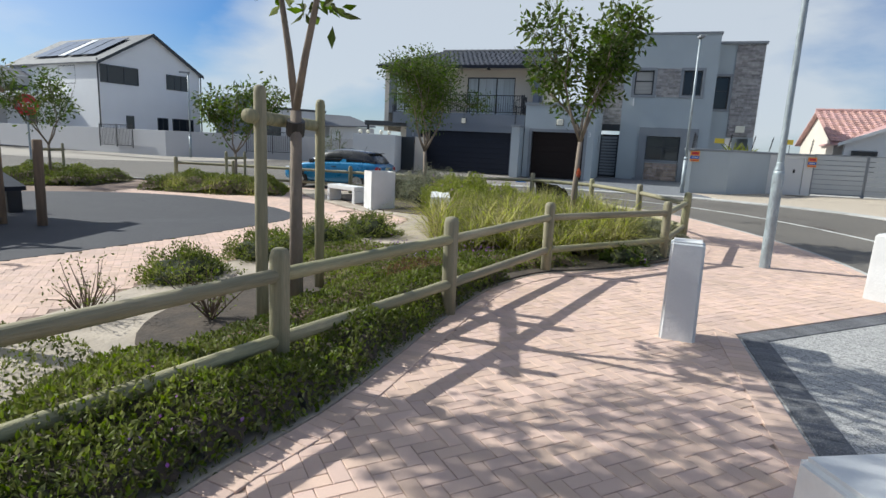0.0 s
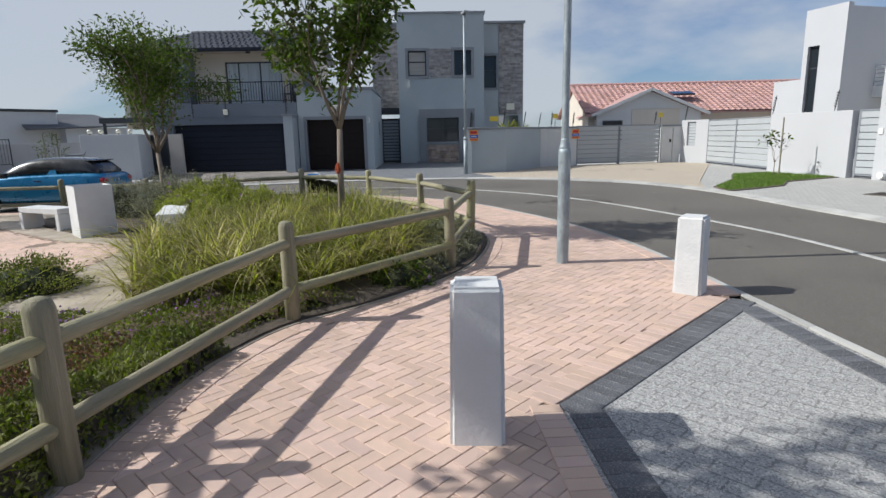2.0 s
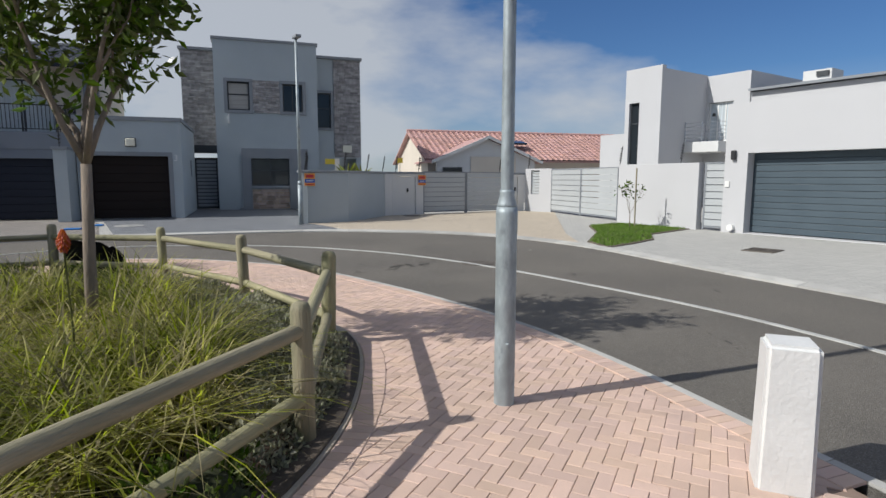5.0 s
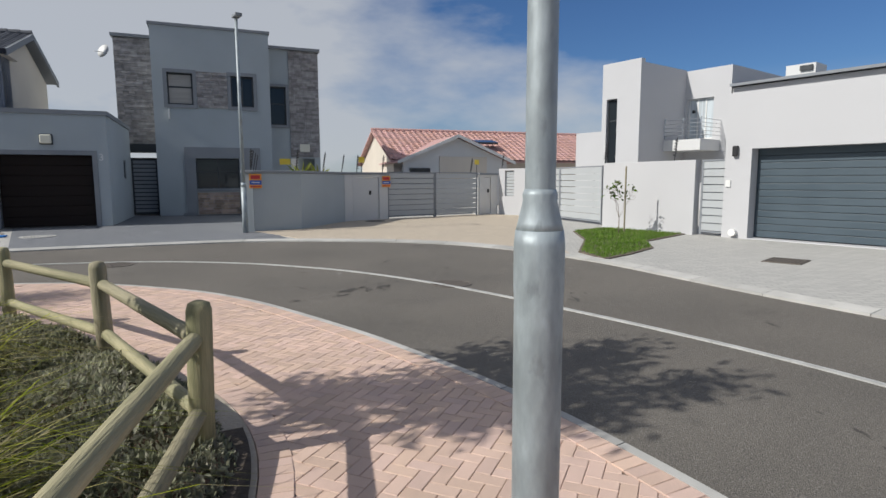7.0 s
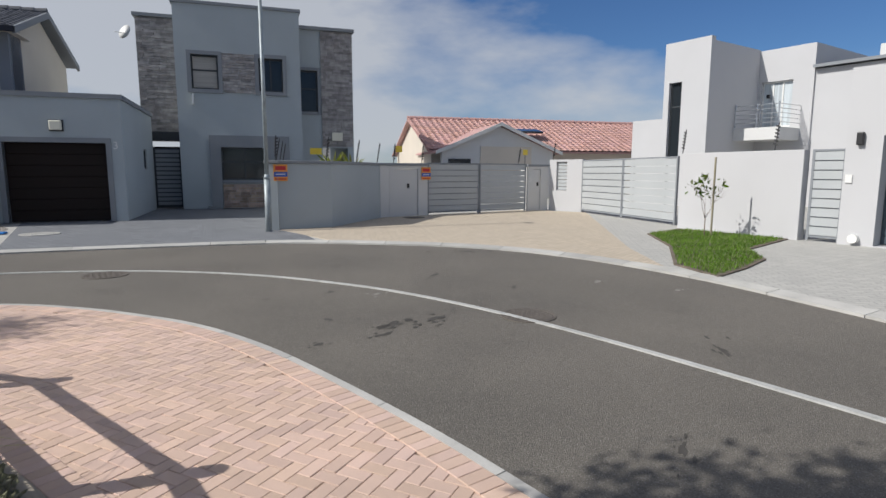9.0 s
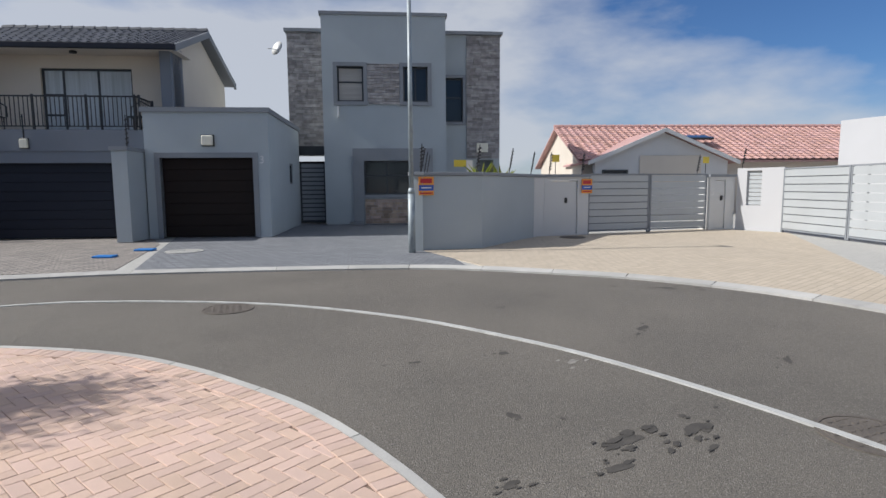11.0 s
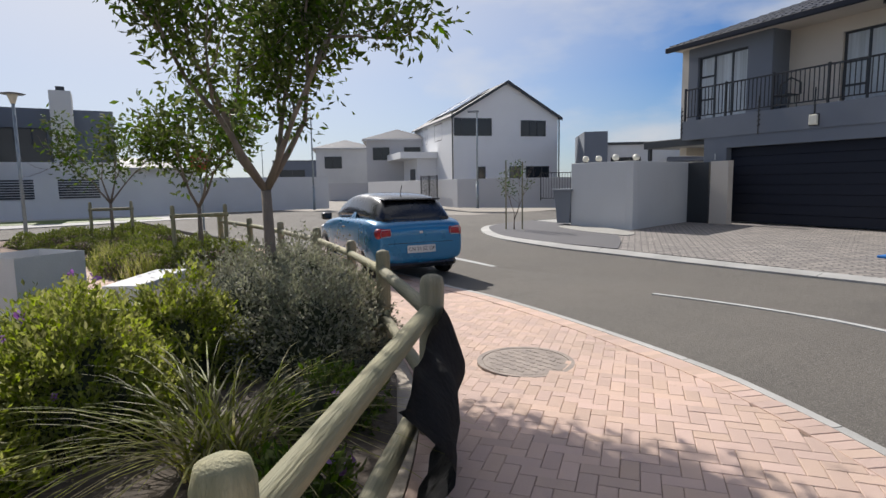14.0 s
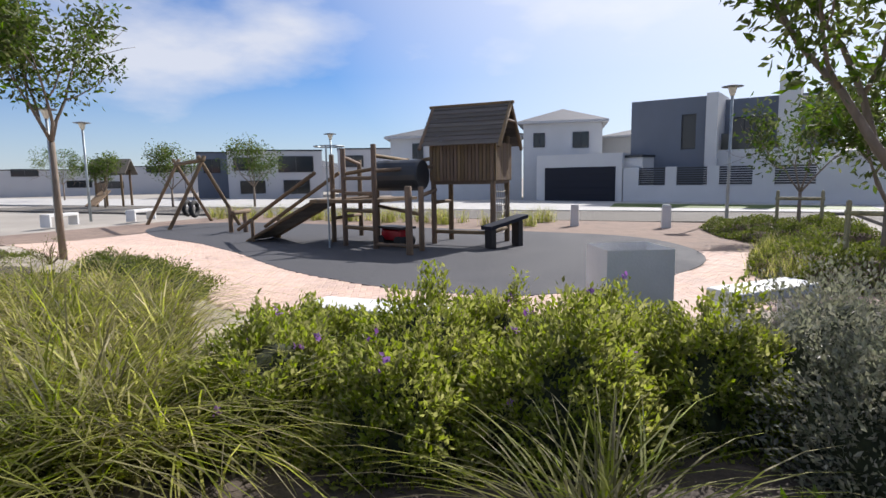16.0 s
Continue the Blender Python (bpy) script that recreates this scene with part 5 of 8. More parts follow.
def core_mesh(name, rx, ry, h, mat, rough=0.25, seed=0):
    """The twiggy inside of a shrub: an uneven mound, coloured dark for its inner shade."""
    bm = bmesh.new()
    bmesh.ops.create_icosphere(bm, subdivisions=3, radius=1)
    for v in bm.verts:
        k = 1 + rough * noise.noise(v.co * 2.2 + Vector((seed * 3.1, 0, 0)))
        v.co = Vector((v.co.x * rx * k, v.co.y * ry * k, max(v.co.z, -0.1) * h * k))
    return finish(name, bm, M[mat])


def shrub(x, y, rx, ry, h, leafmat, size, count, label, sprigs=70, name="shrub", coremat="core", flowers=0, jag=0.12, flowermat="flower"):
    """A shrub: a twiggy core in a shade-dark colour, shoots that stick out of it and leaves along each shoot."""
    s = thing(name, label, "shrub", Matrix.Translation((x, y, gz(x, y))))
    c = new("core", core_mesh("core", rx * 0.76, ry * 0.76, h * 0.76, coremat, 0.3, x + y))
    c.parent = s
    th, ph = rng.uniform(0, 2 * math.pi, sprigs), np.arccos(rng.uniform(-0.05, 1, sprigs))
    dirs = np.stack([np.sin(ph) * np.cos(th), np.sin(ph) * np.sin(th), np.cos(ph)], 1)
    k = np.array([1 + 0.3 * noise.noise(Vector(d) * 2.2 + Vector(((x + y) * 3.1, 0, 0))) for d in dirs])
    tips = dirs * np.array([rx, ry, h]) * (k * rng.uniform(0.86, 1.0 + jag, sprigs))[:, None]
    per = max(1, count // sprigs)
    t = rng.uniform(0.0, 1.0, (sprigs, per)) ** 0.6
    base = tips * 0.72
    pos = (base[:, None, :] * (1 - t[..., None]) + tips[:, None, :] * t[..., None]).reshape(-1, 3) + rng.normal(0, 0.035 * (rx + ry) / 2 + 0.012, (sprigs * per, 3))
    pos[:, 2] = np.abs(pos[:, 2])
    out = np.repeat(dirs, per, axis=0)
    lv = new("leaves", quads("leaves", leaf_quads(pos, np.full(len(pos), size), out), M[leafmat]))
    lv.parent = s
    tagged(lv, kind="stuff")
    if flowers:
        pick = rng.choice(sprigs, min(flowers, sprigs), replace=False)
        fp = np.repeat(tips[pick] * 1.04, 7, axis=0) + rng.normal(0, 0.012, (7 * len(pick), 3))
        f = new("flowers", quads("flowers", leaf_quads(fp, np.full(len(fp), 0.035), None, 0.5, 0.7), M[flowermat]))
        f.parent = s
        tagged(f, kind="stuff")
    return s


def carpet(name, poly, h, leafmat, size, density, label, bump=0.5, fall=0.35):
    """Low ground cover over an outline, thinning to its edge, as one uncountable sheet of leaves."""
    xs, ys = [p[0] for p in poly], [p[1] for p in poly]
    n = int((max(xs) - min(xs)) * (max(ys) - min(ys)) * density)
    px, py = rng.uniform(min(xs), max(xs), n), rng.uniform(min(ys), max(ys), n)
    edge = poly + [poly[0]]
    ok = inside_many(poly, px, py)
    px, py = px[ok], py[ok]
    ee = near_many(edge, px, py)
    pts = []
    for a, b, e in zip(px, py, ee):
        top = h * (1 - math.exp(-e / (fall * h + 0.02))) * (0.75 + bump * noise.noise(Vector((a * 1.7, b * 1.7, 0.3))) + 0.3 * bump * noise.noise(Vector((a * 6, b * 6, 1.3))))
        pts.append((a, b, gz(a, b) + max(0.01, top) * (1 - 0.55 * rng.random() ** 2.2)))
    pos = np.array(pts)
    ob = new(name, quads(name, leaf_quads(pos, np.full(len(pos), size), None, 0.9), M[leafmat]))
    return tagged(ob, label, "ground cover", kind="stuff")


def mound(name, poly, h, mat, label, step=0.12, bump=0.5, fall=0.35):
    """The inside of a hedge or of ground cover: an uneven low body, its dark colour standing for inner shade."""
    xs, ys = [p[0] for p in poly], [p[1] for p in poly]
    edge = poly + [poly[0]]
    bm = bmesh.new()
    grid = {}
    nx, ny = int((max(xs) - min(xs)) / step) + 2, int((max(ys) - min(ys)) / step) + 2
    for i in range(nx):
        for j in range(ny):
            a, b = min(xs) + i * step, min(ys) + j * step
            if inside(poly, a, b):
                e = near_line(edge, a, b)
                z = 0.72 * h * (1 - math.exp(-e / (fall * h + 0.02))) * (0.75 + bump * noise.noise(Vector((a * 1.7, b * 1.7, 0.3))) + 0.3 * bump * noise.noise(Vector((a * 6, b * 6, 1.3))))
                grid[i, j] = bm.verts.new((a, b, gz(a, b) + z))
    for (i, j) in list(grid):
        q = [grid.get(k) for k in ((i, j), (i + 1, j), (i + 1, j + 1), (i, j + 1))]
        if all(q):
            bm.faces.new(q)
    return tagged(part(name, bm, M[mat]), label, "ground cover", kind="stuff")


def blades(pos, length, width, lean, segs=4, droop=1.0):
    """Long bent grass blades from the places given: an (n * segs, 4, 3) array."""
    n = len(pos)
    a = rng.uniform(0, 2 * math.pi, n)
    d = np.stack([np.cos(a), np.sin(a), np.zeros(n)], 1)
    s = np.stack([-np.sin(a), np.cos(a), np.zeros(n)], 1)
    L = length * rng.uniform(0.55, 1.15, n)
    ln = lean * rng.uniform(0.25, 1.2, n)
    pts = []
    for k in range(segs + 1):
        t = k / segs
        r = L * ln * t ** 1.6
        z = L * (t - 0.42 * droop * ln * t ** 3)
        w = width * (1 - t * 0.93)
        c = pos + d * r[:, None] + np.stack([np.zeros(n), np.zeros(n), z], 1)
        pts.append((c - s * w, c + s * w))
    return np.concatenate([np.stack([pts[k][0], pts[k][1], pts[k + 1][1], pts[k + 1][0]], 1) for k in range(segs)])


def tuft(x, y, r, h, n, label, lean=0.9, width=0.004, segs=6):
    p = np.stack([rng.normal(0, r, n), rng.normal(0, r, n), np.zeros(n)], 1)
    t = thing("grass_tuft", label, "ornamental grass", Matrix.Translation((x, y, gz(x, y))))
    q = new("foliage", quads("foliage", blades(p, h, width, lean, segs), M["grass"]))
    q.parent = t
    tagged(q, kind="stuff")
    return t


def tree(x, y, height, r, fork, crown_r, n_leaves, seed, label, limbs=4, leaf=0.09, lean=(0, 0), crown_low=0.45, splay=1.0, leafmat="leaf_tree", clump=0.16, name="tree", drift=(0, 0), fill=False):
    """A young street tree: a tapered trunk, limbs, side branches and leaves in uneven clumps."""
    rg = np.random.default_rng(seed)
    t = thing(name, label, "tree", Matrix.Translation((x, y, gz(x, y))))
    bm = bmesh.new()
    top = Vector((lean[0], lean[1], fork))
    tube(bm, [(0, 0, -0.05), (lean[0] * 0.3, lean[1] * 0.3, fork * 0.5), top], [r * 1.15, r * 0.95, r * 0.8], 10)
    tips = []

    def branch(p, d, length, rad, depth):
        pts = [p]
        q = d.copy()
        steps = 4
        for i in range(steps):
            q = (q + Vector(rg.normal(0, 0.16, 3)) + Vector((0, 0, 0.1))).normalized()
            pts.append(pts[-1] + q * length / steps)
        tube(bm, pts, [rad * (1 - 0.16 * i) for i in range(steps + 1)], 6 if depth else 8)
        if fill:
            tips.extend(pts[2:] if depth == 0 else pts[1:3])
        if depth >= 2 or length < 0.25:
            tips.extend([pts[-1], pts[-2]])
            return
        for i in range(3 if depth == 0 else 2):
            s = pts[2 + (i % 3)]
            nd = (q * 0.7 + Vector(rg.normal(0, 0.65, 3)) * splay + Vector((0, 0, 0.25))).normalized()
            branch(s, nd, length * rg.uniform(0.45, 0.7), rad * 0.5, depth + 1)
        branch(pts[-1], q, length * 0.5, rad * 0.45, depth + 1)

    for i in range(limbs):
        a = 2 * math.pi * (i + rg.uniform(-0.25, 0.25)) / limbs
        up = rg.uniform(0.9, 1.6) / splay
        d = Vector((math.cos(a) + drift[0], math.sin(a) + drift[1], up)).normalized()
        branch(top, d, (height - fork) * rg.uniform(0.5, 0.68), r * 0.6, 0)
    part("trunk", bm, M["bark"], t, flat=False)
    tp = np.array([list(p) for p in tips])
    lo = fork + (height - fork) * crown_low * 0.3
    keep = (np.hypot(tp[:, 0] - lean[0], tp[:, 1] - lean[1]) < crown_r * 1.15) & (tp[:, 2] < height * 1.05) & (tp[:, 2] > lo * 0.8)
    tp = tp[keep] if keep.sum() > 6 else tp
    per = max(1, n_leaves // len(tp))
    w = rg.uniform(0.25, 1.6, len(tp))
    cnt = np.maximum(1, (per * w).astype(int))
    cen = np.repeat(tp, cnt, axis=0)
    pos = cen + rg.normal(0, clump, cen.shape) * np.array([1, 1, 0.75])
    out = pos - cen
    out /= np.linalg.norm(out, axis=1, keepdims=True) + 1e-9
    c = new("crown", quads("crown", leaf_quads(pos, np.full(len(pos), leaf), out, -0.1, 0.42), M[leafmat]))
    c.parent = t
    tagged(c, kind="stuff")
    return t


# hedge along the paving, ground cover and long grass inside the bed
hedge_line = [p for p in BED_OUT if p[1] < 5.6]
hedge_back = [offset(hedge_line, 0.62 + 0.55 * smooth(3.6, 1.6, p[1]))[i] for i, p in enumerate(hedge_line)]
hedge_poly = offset(hedge_line, 0.02) + hedge_back[::-1]
# the hedge's shaded side is painted in: twigs take the darker litter colour
mound("hedge_body", hedge_poly, 0.3, "litter", "brown twigs inside the low clipped hedge, coloured darker for its shade", 0.07, 0.5, 0.1)
carpet("hedge", hedge_poly, 0.32, "leaf_hedge", 0.038, 7000, "low clipped green hedge along the brick path", bump=0.5, fall=0.1)
bandA = [(-0.55, 4.3), (0.0, 4.0), (0.35, 4.6), (0.9, 5.5), (1.4, 6.05), (2.2, 6.5), (1.6, 6.9), (0.4, 6.6), (-0.3, 6.9), (-1.2, 6.9), (-1.6, 6.2), (-0.9, 5.2)]
mound("groundcover_body", bandA, 0.2, "twig", "dry twigs under the ground cover", bump=0.8)
carpet("groundcover", bandA, 0.22, "leaf_hedge", 0.035, 3600, "low green flowering ground cover in the bed", bump=0.8)
carpet("groundcover", [(-0.5, 4.9), (0.1, 4.5), (0.75, 5.5), (0.5, 6.0), (-0.1, 5.9)], 0.24, "leaf_red", 0.03, 4200, "reddish brown ground cover in the bed", bump=0.8)
bandC = [(-1.15, 2.75), (-0.75, 2.35), (-0.45, 3.0), (-0.1, 4.0), (0.35, 4.9), (-0.1, 5.1), (-0.55, 4.5), (-0.8, 3.6)]
mound("groundcover_body", bandC, 0.15, "twig", "dry twigs under the ground cover", 0.08, 0.8)
carpet("groundcover", bandC, 0.2, "leaf_hedge", 0.035, 4200, "low green ground cover behind the fence rail", bump=0.8)
bandB = [(-3.0, 0.2), (-1.9, 0.6), (-1.3, 2.2), (-1.75, 2.9), (-2.5, 3.1)]
carpet("groundcover", bandB, 0.16, "leaf_hedge", 0.035, 1500, "sparse green ground cover on sand", bump=1.0)
silver = [(2.95, 7.0), (3.3, 7.22), (3.88, 7.98), (4.4, 9.0), (4.48, 10.15), (4.2, 11.35), (3.65, 12.7), (3.1, 12.7), (3.3, 11.0), (3.3, 9.5), (2.9, 8.3)]
mound("groundcover_body", silver, 0.2, "twig", "grey twigs under the silver ground cover")
carpet("groundcover", silver, 0.26, "leaf_silver", 0.05, 5200, "silvery grey-green ground cover by the fence", bump=0.7)
for x, y, q in ((0.1, 5.9, 9), (-0.2, 6.3, 8), (0.6, 6.4, 8), (0.9, 6.1, 6), (-0.6, 1.6, 3), (-0.75, 2.2, 3)):
    fp = np.array([[x, y, 0.22]]) + rng.normal(0, 1, (q * 8, 3)) * np.array([0.2, 0.2, 0.05])
    tagged(new("flowers", quads("flowers", leaf_quads(fp, np.full(len(fp), 0.022), None, 0.8, 0.8), M["flower"])), "small purple flower spikes in the bed", "flowers", kind="stuff")
grass_poly = [(0.6, 6.75), (1.9, 6.95), (2.9, 7.6), (3.2, 8.6), (3.25, 10.2), (3.1, 11.6), (2.3, 12.1), (1.7, 11.4), (0.9, 10.4), (0.1, 9.3), (0.0, 7.6)]
gp_pts = []
while len(gp_pts) < 210:
    a1, b1 = rng.uniform(0, 3.3), rng.uniform(6.7, 12.1)
    if inside(grass_poly, a1, b1):
        gp_pts.append((a1, b1))
allb = []
for (x, y) in gp_pts:
    n = 46
    p = np.stack([x + rng.normal(0, 0.05, n), y + rng.normal(0, 0.05, n), np.full(n, gz(x, y))], 1)
    allb.append(blades(p, rng.uniform(0.6, 1.0), 0.0115, 1.35, 5, 1.15))
tagged(new("long_grass", quads("long_grass", np.concatenate(allb), M["grass"])), "long yellow-green ornamental grass filling the bed", "ornamental grass", kind="stuff")
# soil-dark thatch stands in for the shade between the blades
mound("grass_thatch", grass_poly, 0.2, "soil", "thatch beneath the long grass, coloured dark for the shaded gaps")
tuft(1.85, 13.62, 0.07, 0.74, 210, "large striped grass tuft beside the fence", 1.75, 0.008, 7)
tuft(1.9, 11.75, 0.12, 0.75, 220, "arching grass tuft beside the fence", 1.5, 0.008, 7)
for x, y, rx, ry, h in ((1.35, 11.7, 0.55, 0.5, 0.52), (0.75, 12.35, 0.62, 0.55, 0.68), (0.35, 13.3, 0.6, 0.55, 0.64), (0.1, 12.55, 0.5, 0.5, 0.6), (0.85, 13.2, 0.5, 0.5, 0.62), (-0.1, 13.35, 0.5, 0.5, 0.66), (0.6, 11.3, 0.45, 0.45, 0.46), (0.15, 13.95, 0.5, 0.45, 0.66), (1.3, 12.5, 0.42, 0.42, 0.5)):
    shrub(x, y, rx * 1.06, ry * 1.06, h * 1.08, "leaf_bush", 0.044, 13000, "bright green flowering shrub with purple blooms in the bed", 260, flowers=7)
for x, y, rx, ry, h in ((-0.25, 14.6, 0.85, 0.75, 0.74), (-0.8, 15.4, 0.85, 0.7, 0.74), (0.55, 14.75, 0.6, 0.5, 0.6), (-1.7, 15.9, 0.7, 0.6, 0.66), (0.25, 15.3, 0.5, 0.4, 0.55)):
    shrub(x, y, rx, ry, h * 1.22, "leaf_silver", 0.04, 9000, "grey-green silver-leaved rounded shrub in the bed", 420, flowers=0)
for x, y, rx, h in ((1.7, 14.25, 0.35, 0.32), (2.75, 6.98, 0.3, 0.25), (2.55, 13.6, 0.3, 0.3), (2.95, 13.1, 0.25, 0.25)):
    shrub(x, y, rx, rx, h, "leaf_tree", 0.05, 1400, "small dark green leafy plant in the bed", 60, flowers=2)
for x, y, rx, ry, h in ((-1.4, 7.2, 0.55, 0.6, 0.32), (-0.9, 8.1, 0.5, 0.55, 0.34), (-1.8, 6.2, 0.5, 0.55, 0.3), (-2.2, 5.0, 0.45, 0.55, 0.28)):
    shrub(x, y, rx, ry, h, "leaf_hedge", 0.036, 3600, "low rounded green shrub at the edge of the bed", 160)


def dry_shrub(x, y, h, seed):
    rg = np.random.default_rng(seed)
    d = thing("dry_shrub", "bare twiggy shrub with few leaves on sand", "shrub", Matrix.Translation((x, y, gz(x, y))))
    bm = bmesh.new()
    tips = []
    for i in range(22):
        v = Vector((*rg.normal(0, 0.5, 2), 1)).normalized() * h * rg.uniform(0.6, 1.1)
        mid = v * 0.5 + Vector(rg.normal(0, 0.03, 3))
        tube(bm, [(0, 0, 0), mid, v], [0.008, 0.005, 0.002], 5)
        tips += [v, mid]
    part("stem", bm, M["twig"], d)
    p = np.repeat(np.array([list(q) for q in tips]), 7, axis=0) + rg.normal(0, 0.03, (7 * len(tips), 3))
    q = new("leaves", quads("leaves", leaf_quads(p, np.full(len(p), 0.03)), M["leaf_hedge"]))
    q.parent = d
    tagged(q, kind="stuff")


def poker_flower(x, y, h):
    """A red-hot poker: a bare stem with a tapering head of drooping florets."""
    k = thing("poker_flower", "orange-red poker flower on a tall green stem", "flower", Matrix.Translation((x, y, gz(x, y))))
    part("stem", tube(bmesh.new(), [(0, 0, 0), (0.015, 0.01, h * 0.5), (0, 0, h)], [0.008, 0.007, 0.006], 6), M["leaf_hedge"], k)
    hd = bmesh.new()
    for i in range(90):
        t = i / 90
        q = i * 2.4
        r = 0.034 * math.sin(math.pi * (0.12 + 0.8 * (1 - t))) + 0.006
        z = h - 0.03 + 0.12 * t
        rod(hd, (0.006 * math.cos(q), 0.006 * math.sin(q), z + 0.012), (r * math.cos(q), r * math.sin(q), z - 0.018), 0.0045, 0.003, 5)
    part("flower_head", hd, M["poker"], k, "orange-red flower head")


poker_flower(2.35, 8.6, 1.08)
dry_shrub(-1.25, 3.6, 0.5, 3)
dry_shrub(-2.2, 3.5, 0.45, 4)
# low hedges on the far side of the playground
for nm, poly, h in (("hedge", [(-8.8, 14.7), (-6.4, 14.5), (-4.7, 15.0), (-5.2, 17.2), (-8.9, 17.4)], 0.5), ("hedge", [(-14.2, 13.7), (-11.8, 14.2), (-10.4, 15.0), (-10.5, 17.4), (-14.4, 17.4)], 0.45)):
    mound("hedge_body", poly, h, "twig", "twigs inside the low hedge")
    carpet(nm, poly, h, "leaf_hedge", 0.06, 1900, "low green hedge beside the playground", bump=0.6)
for x, y in ((-5.4, 15.0), (-6.6, 14.9), (-7.8, 15.0)):
    tuft(x, y, 0.16, 0.6, 260, "upright green grass tuft beside the playground", 0.6)
far_grass = []
for i in range(60):
    x, y = rng.uniform(-15.6, -13.6), rng.uniform(-6, 9)
    n = 50
    far_grass.append(blades(np.stack([x + rng.normal(0, 0.1, n), y + rng.normal(0, 0.1, n), np.full(n, -0.2)], 1), 0.7, 0.008, 0.7, 3))
tagged(new("long_grass", quads("long_grass", np.concatenate(far_grass), M["grass"])), "strip of long grass behind the playground", "ornamental grass", kind="stuff")
LAWN = [(11.95, 12.4), (12.9, 12.55), (14.1, 12.85), (15.1, 13.65), (17.42, 14.05), (17.42, 16.6), (15.8, 16.3), (14.3, 14.7), (12.4, 13.3)]
p = np.stack([rng.uniform(11.9, 17.3, 26000), rng.uniform(12.2, 16.3, 26000), np.full(26000, OUT_Z)], 1)
p = p[inside_many(LAWN, p[:, 0], p[:, 1])]
tagged(new("lawn", quads("lawn", blades(p, 0.09, 0.006, 0.7, 2), M["lawn"])), "bright green lawn patch beside the driveway", "lawn", kind="stuff")

tree(-0.67, 3.9, 4.4, 0.055, 1.65, 1.2, 3600, 11, "young forked tree with sparse green leaves tied to stakes", 2, 0.13, (0.0, 0.0), 0.9, 0.55, clump=0.1, fill=True)
tree(2.5, 9.8, 3.7, 0.05, 1.6, 0.95, 5200, 23, "young street tree with a dense green crown", 5, 0.125, (0.04, 0.0), 0.0, 0.6, clump=0.12, drift=(-0.05, 0.2), fill=True)
tree(-0.69, 15.05, 3.9, 0.058, 1.4, 1.45, 12000, 31, "spreading street tree with several slender limbs", 5, 0.088, (-0.05, 0.0), 0.4, 0.85, clump=0.14, drift=(-0.1, -0.1), fill=True)
tree(-2.78, 2.9, 4.9, 0.06, 2.2, 1.1, 5200, 43, "tall young tree with a loose crown", 4, 0.125, (0.0, 0.0), 0.4, 0.6, clump=0.15, fill=True)
tree(-6.6, 16.3, 3.2, 0.045, 1.1, 1.2, 3000, 57, "small staked tree in the hedge bed", 4, 0.14, (0.0, 0.0), 0.4, 1.0, clump=0.15, fill=True)
tree(-12.2, 15.9, 3.2, 0.045, 1.1, 1.0, 1800, 61, "small tree with thin crown between stakes", 4, 0.14, (0.0, 0.0), 0.4, 1.0, clump=0.15, fill=True)
for k, (x, y, h) in enumerate(((-23, -11.5, 4.0), (-22, -17.5, 3.6), (-20.5, -22, 3.4), (-30, -42, 5), (-24, -48, 5), (-14, -32, 5.5), (-10, -26, 6))):
    tree(x, y, h, 0.07, h * 0.3, h * 0.36, 3000, 70 + k, "street tree beyond the playground", 4, 0.16, (0, 0), 0.4, 1.0, clump=0.24)
tree(16.4, 15.3, 1.3, 0.014, 0.45, 0.3, 130, 83, "thin sapling on the lawn before the white wall", 3, 0.13, (0, 0), 0.2, 0.5, clump=0.06, name="sapling")
tree(-5.5, 23.9, 1.7, 0.02, 0.3, 0.35, 260, 84, "thin staked sapling on the gravel island", 3, 0.08, (0, 0), 0.2, 0.4, clump=0.08, name="sapling")


# ---- pole fence round the bed ----
def post_mesh(h, r):
    bm = lathe(bmesh.new(), [(r, -0.12), (r, h * 0.5), (r * 0.99, h - 0.05), (r * 0.82, h - 0.012), (r * 0.4, h)], 16)
    return finish("post", bm, M["timber"], False)


POSTS = [(-1.45, 0.5), (-0.34, 2.58), (0.58, 4.18), (1.64, 6.13), (3.42, 7.43), (4.27, 9.15), (4.08, 11.2), (3.475, 13.1), (2.2, 14.6), (0.5, 15.5), (-1.3, 16.3), (-3.2, 16.9), (-5.2, 17.25), (-7.2, 17.5), (-9.2, 17.6)]
fence = thing("fence", "round timber pole fence with two rails", "fence", Matrix.Translation((*POSTS[1], 0)))
F0 = Vector((*POSTS[1], 0))
pm = [post_mesh(0.84, 0.062), post_mesh(0.82, 0.058), post_mesh(0.85, 0.064)]
for i, (x, y) in enumerate(POSTS):
    q = new("post", pm[i % 3])
    q.parent, q.matrix_basis = fence, Matrix.Translation(Vector((x, y, gz(x, y))) - F0) @ pose(0, 0, 0, rng.normal(0, 0.7), rng.normal(0, 0.7), 40 * i)
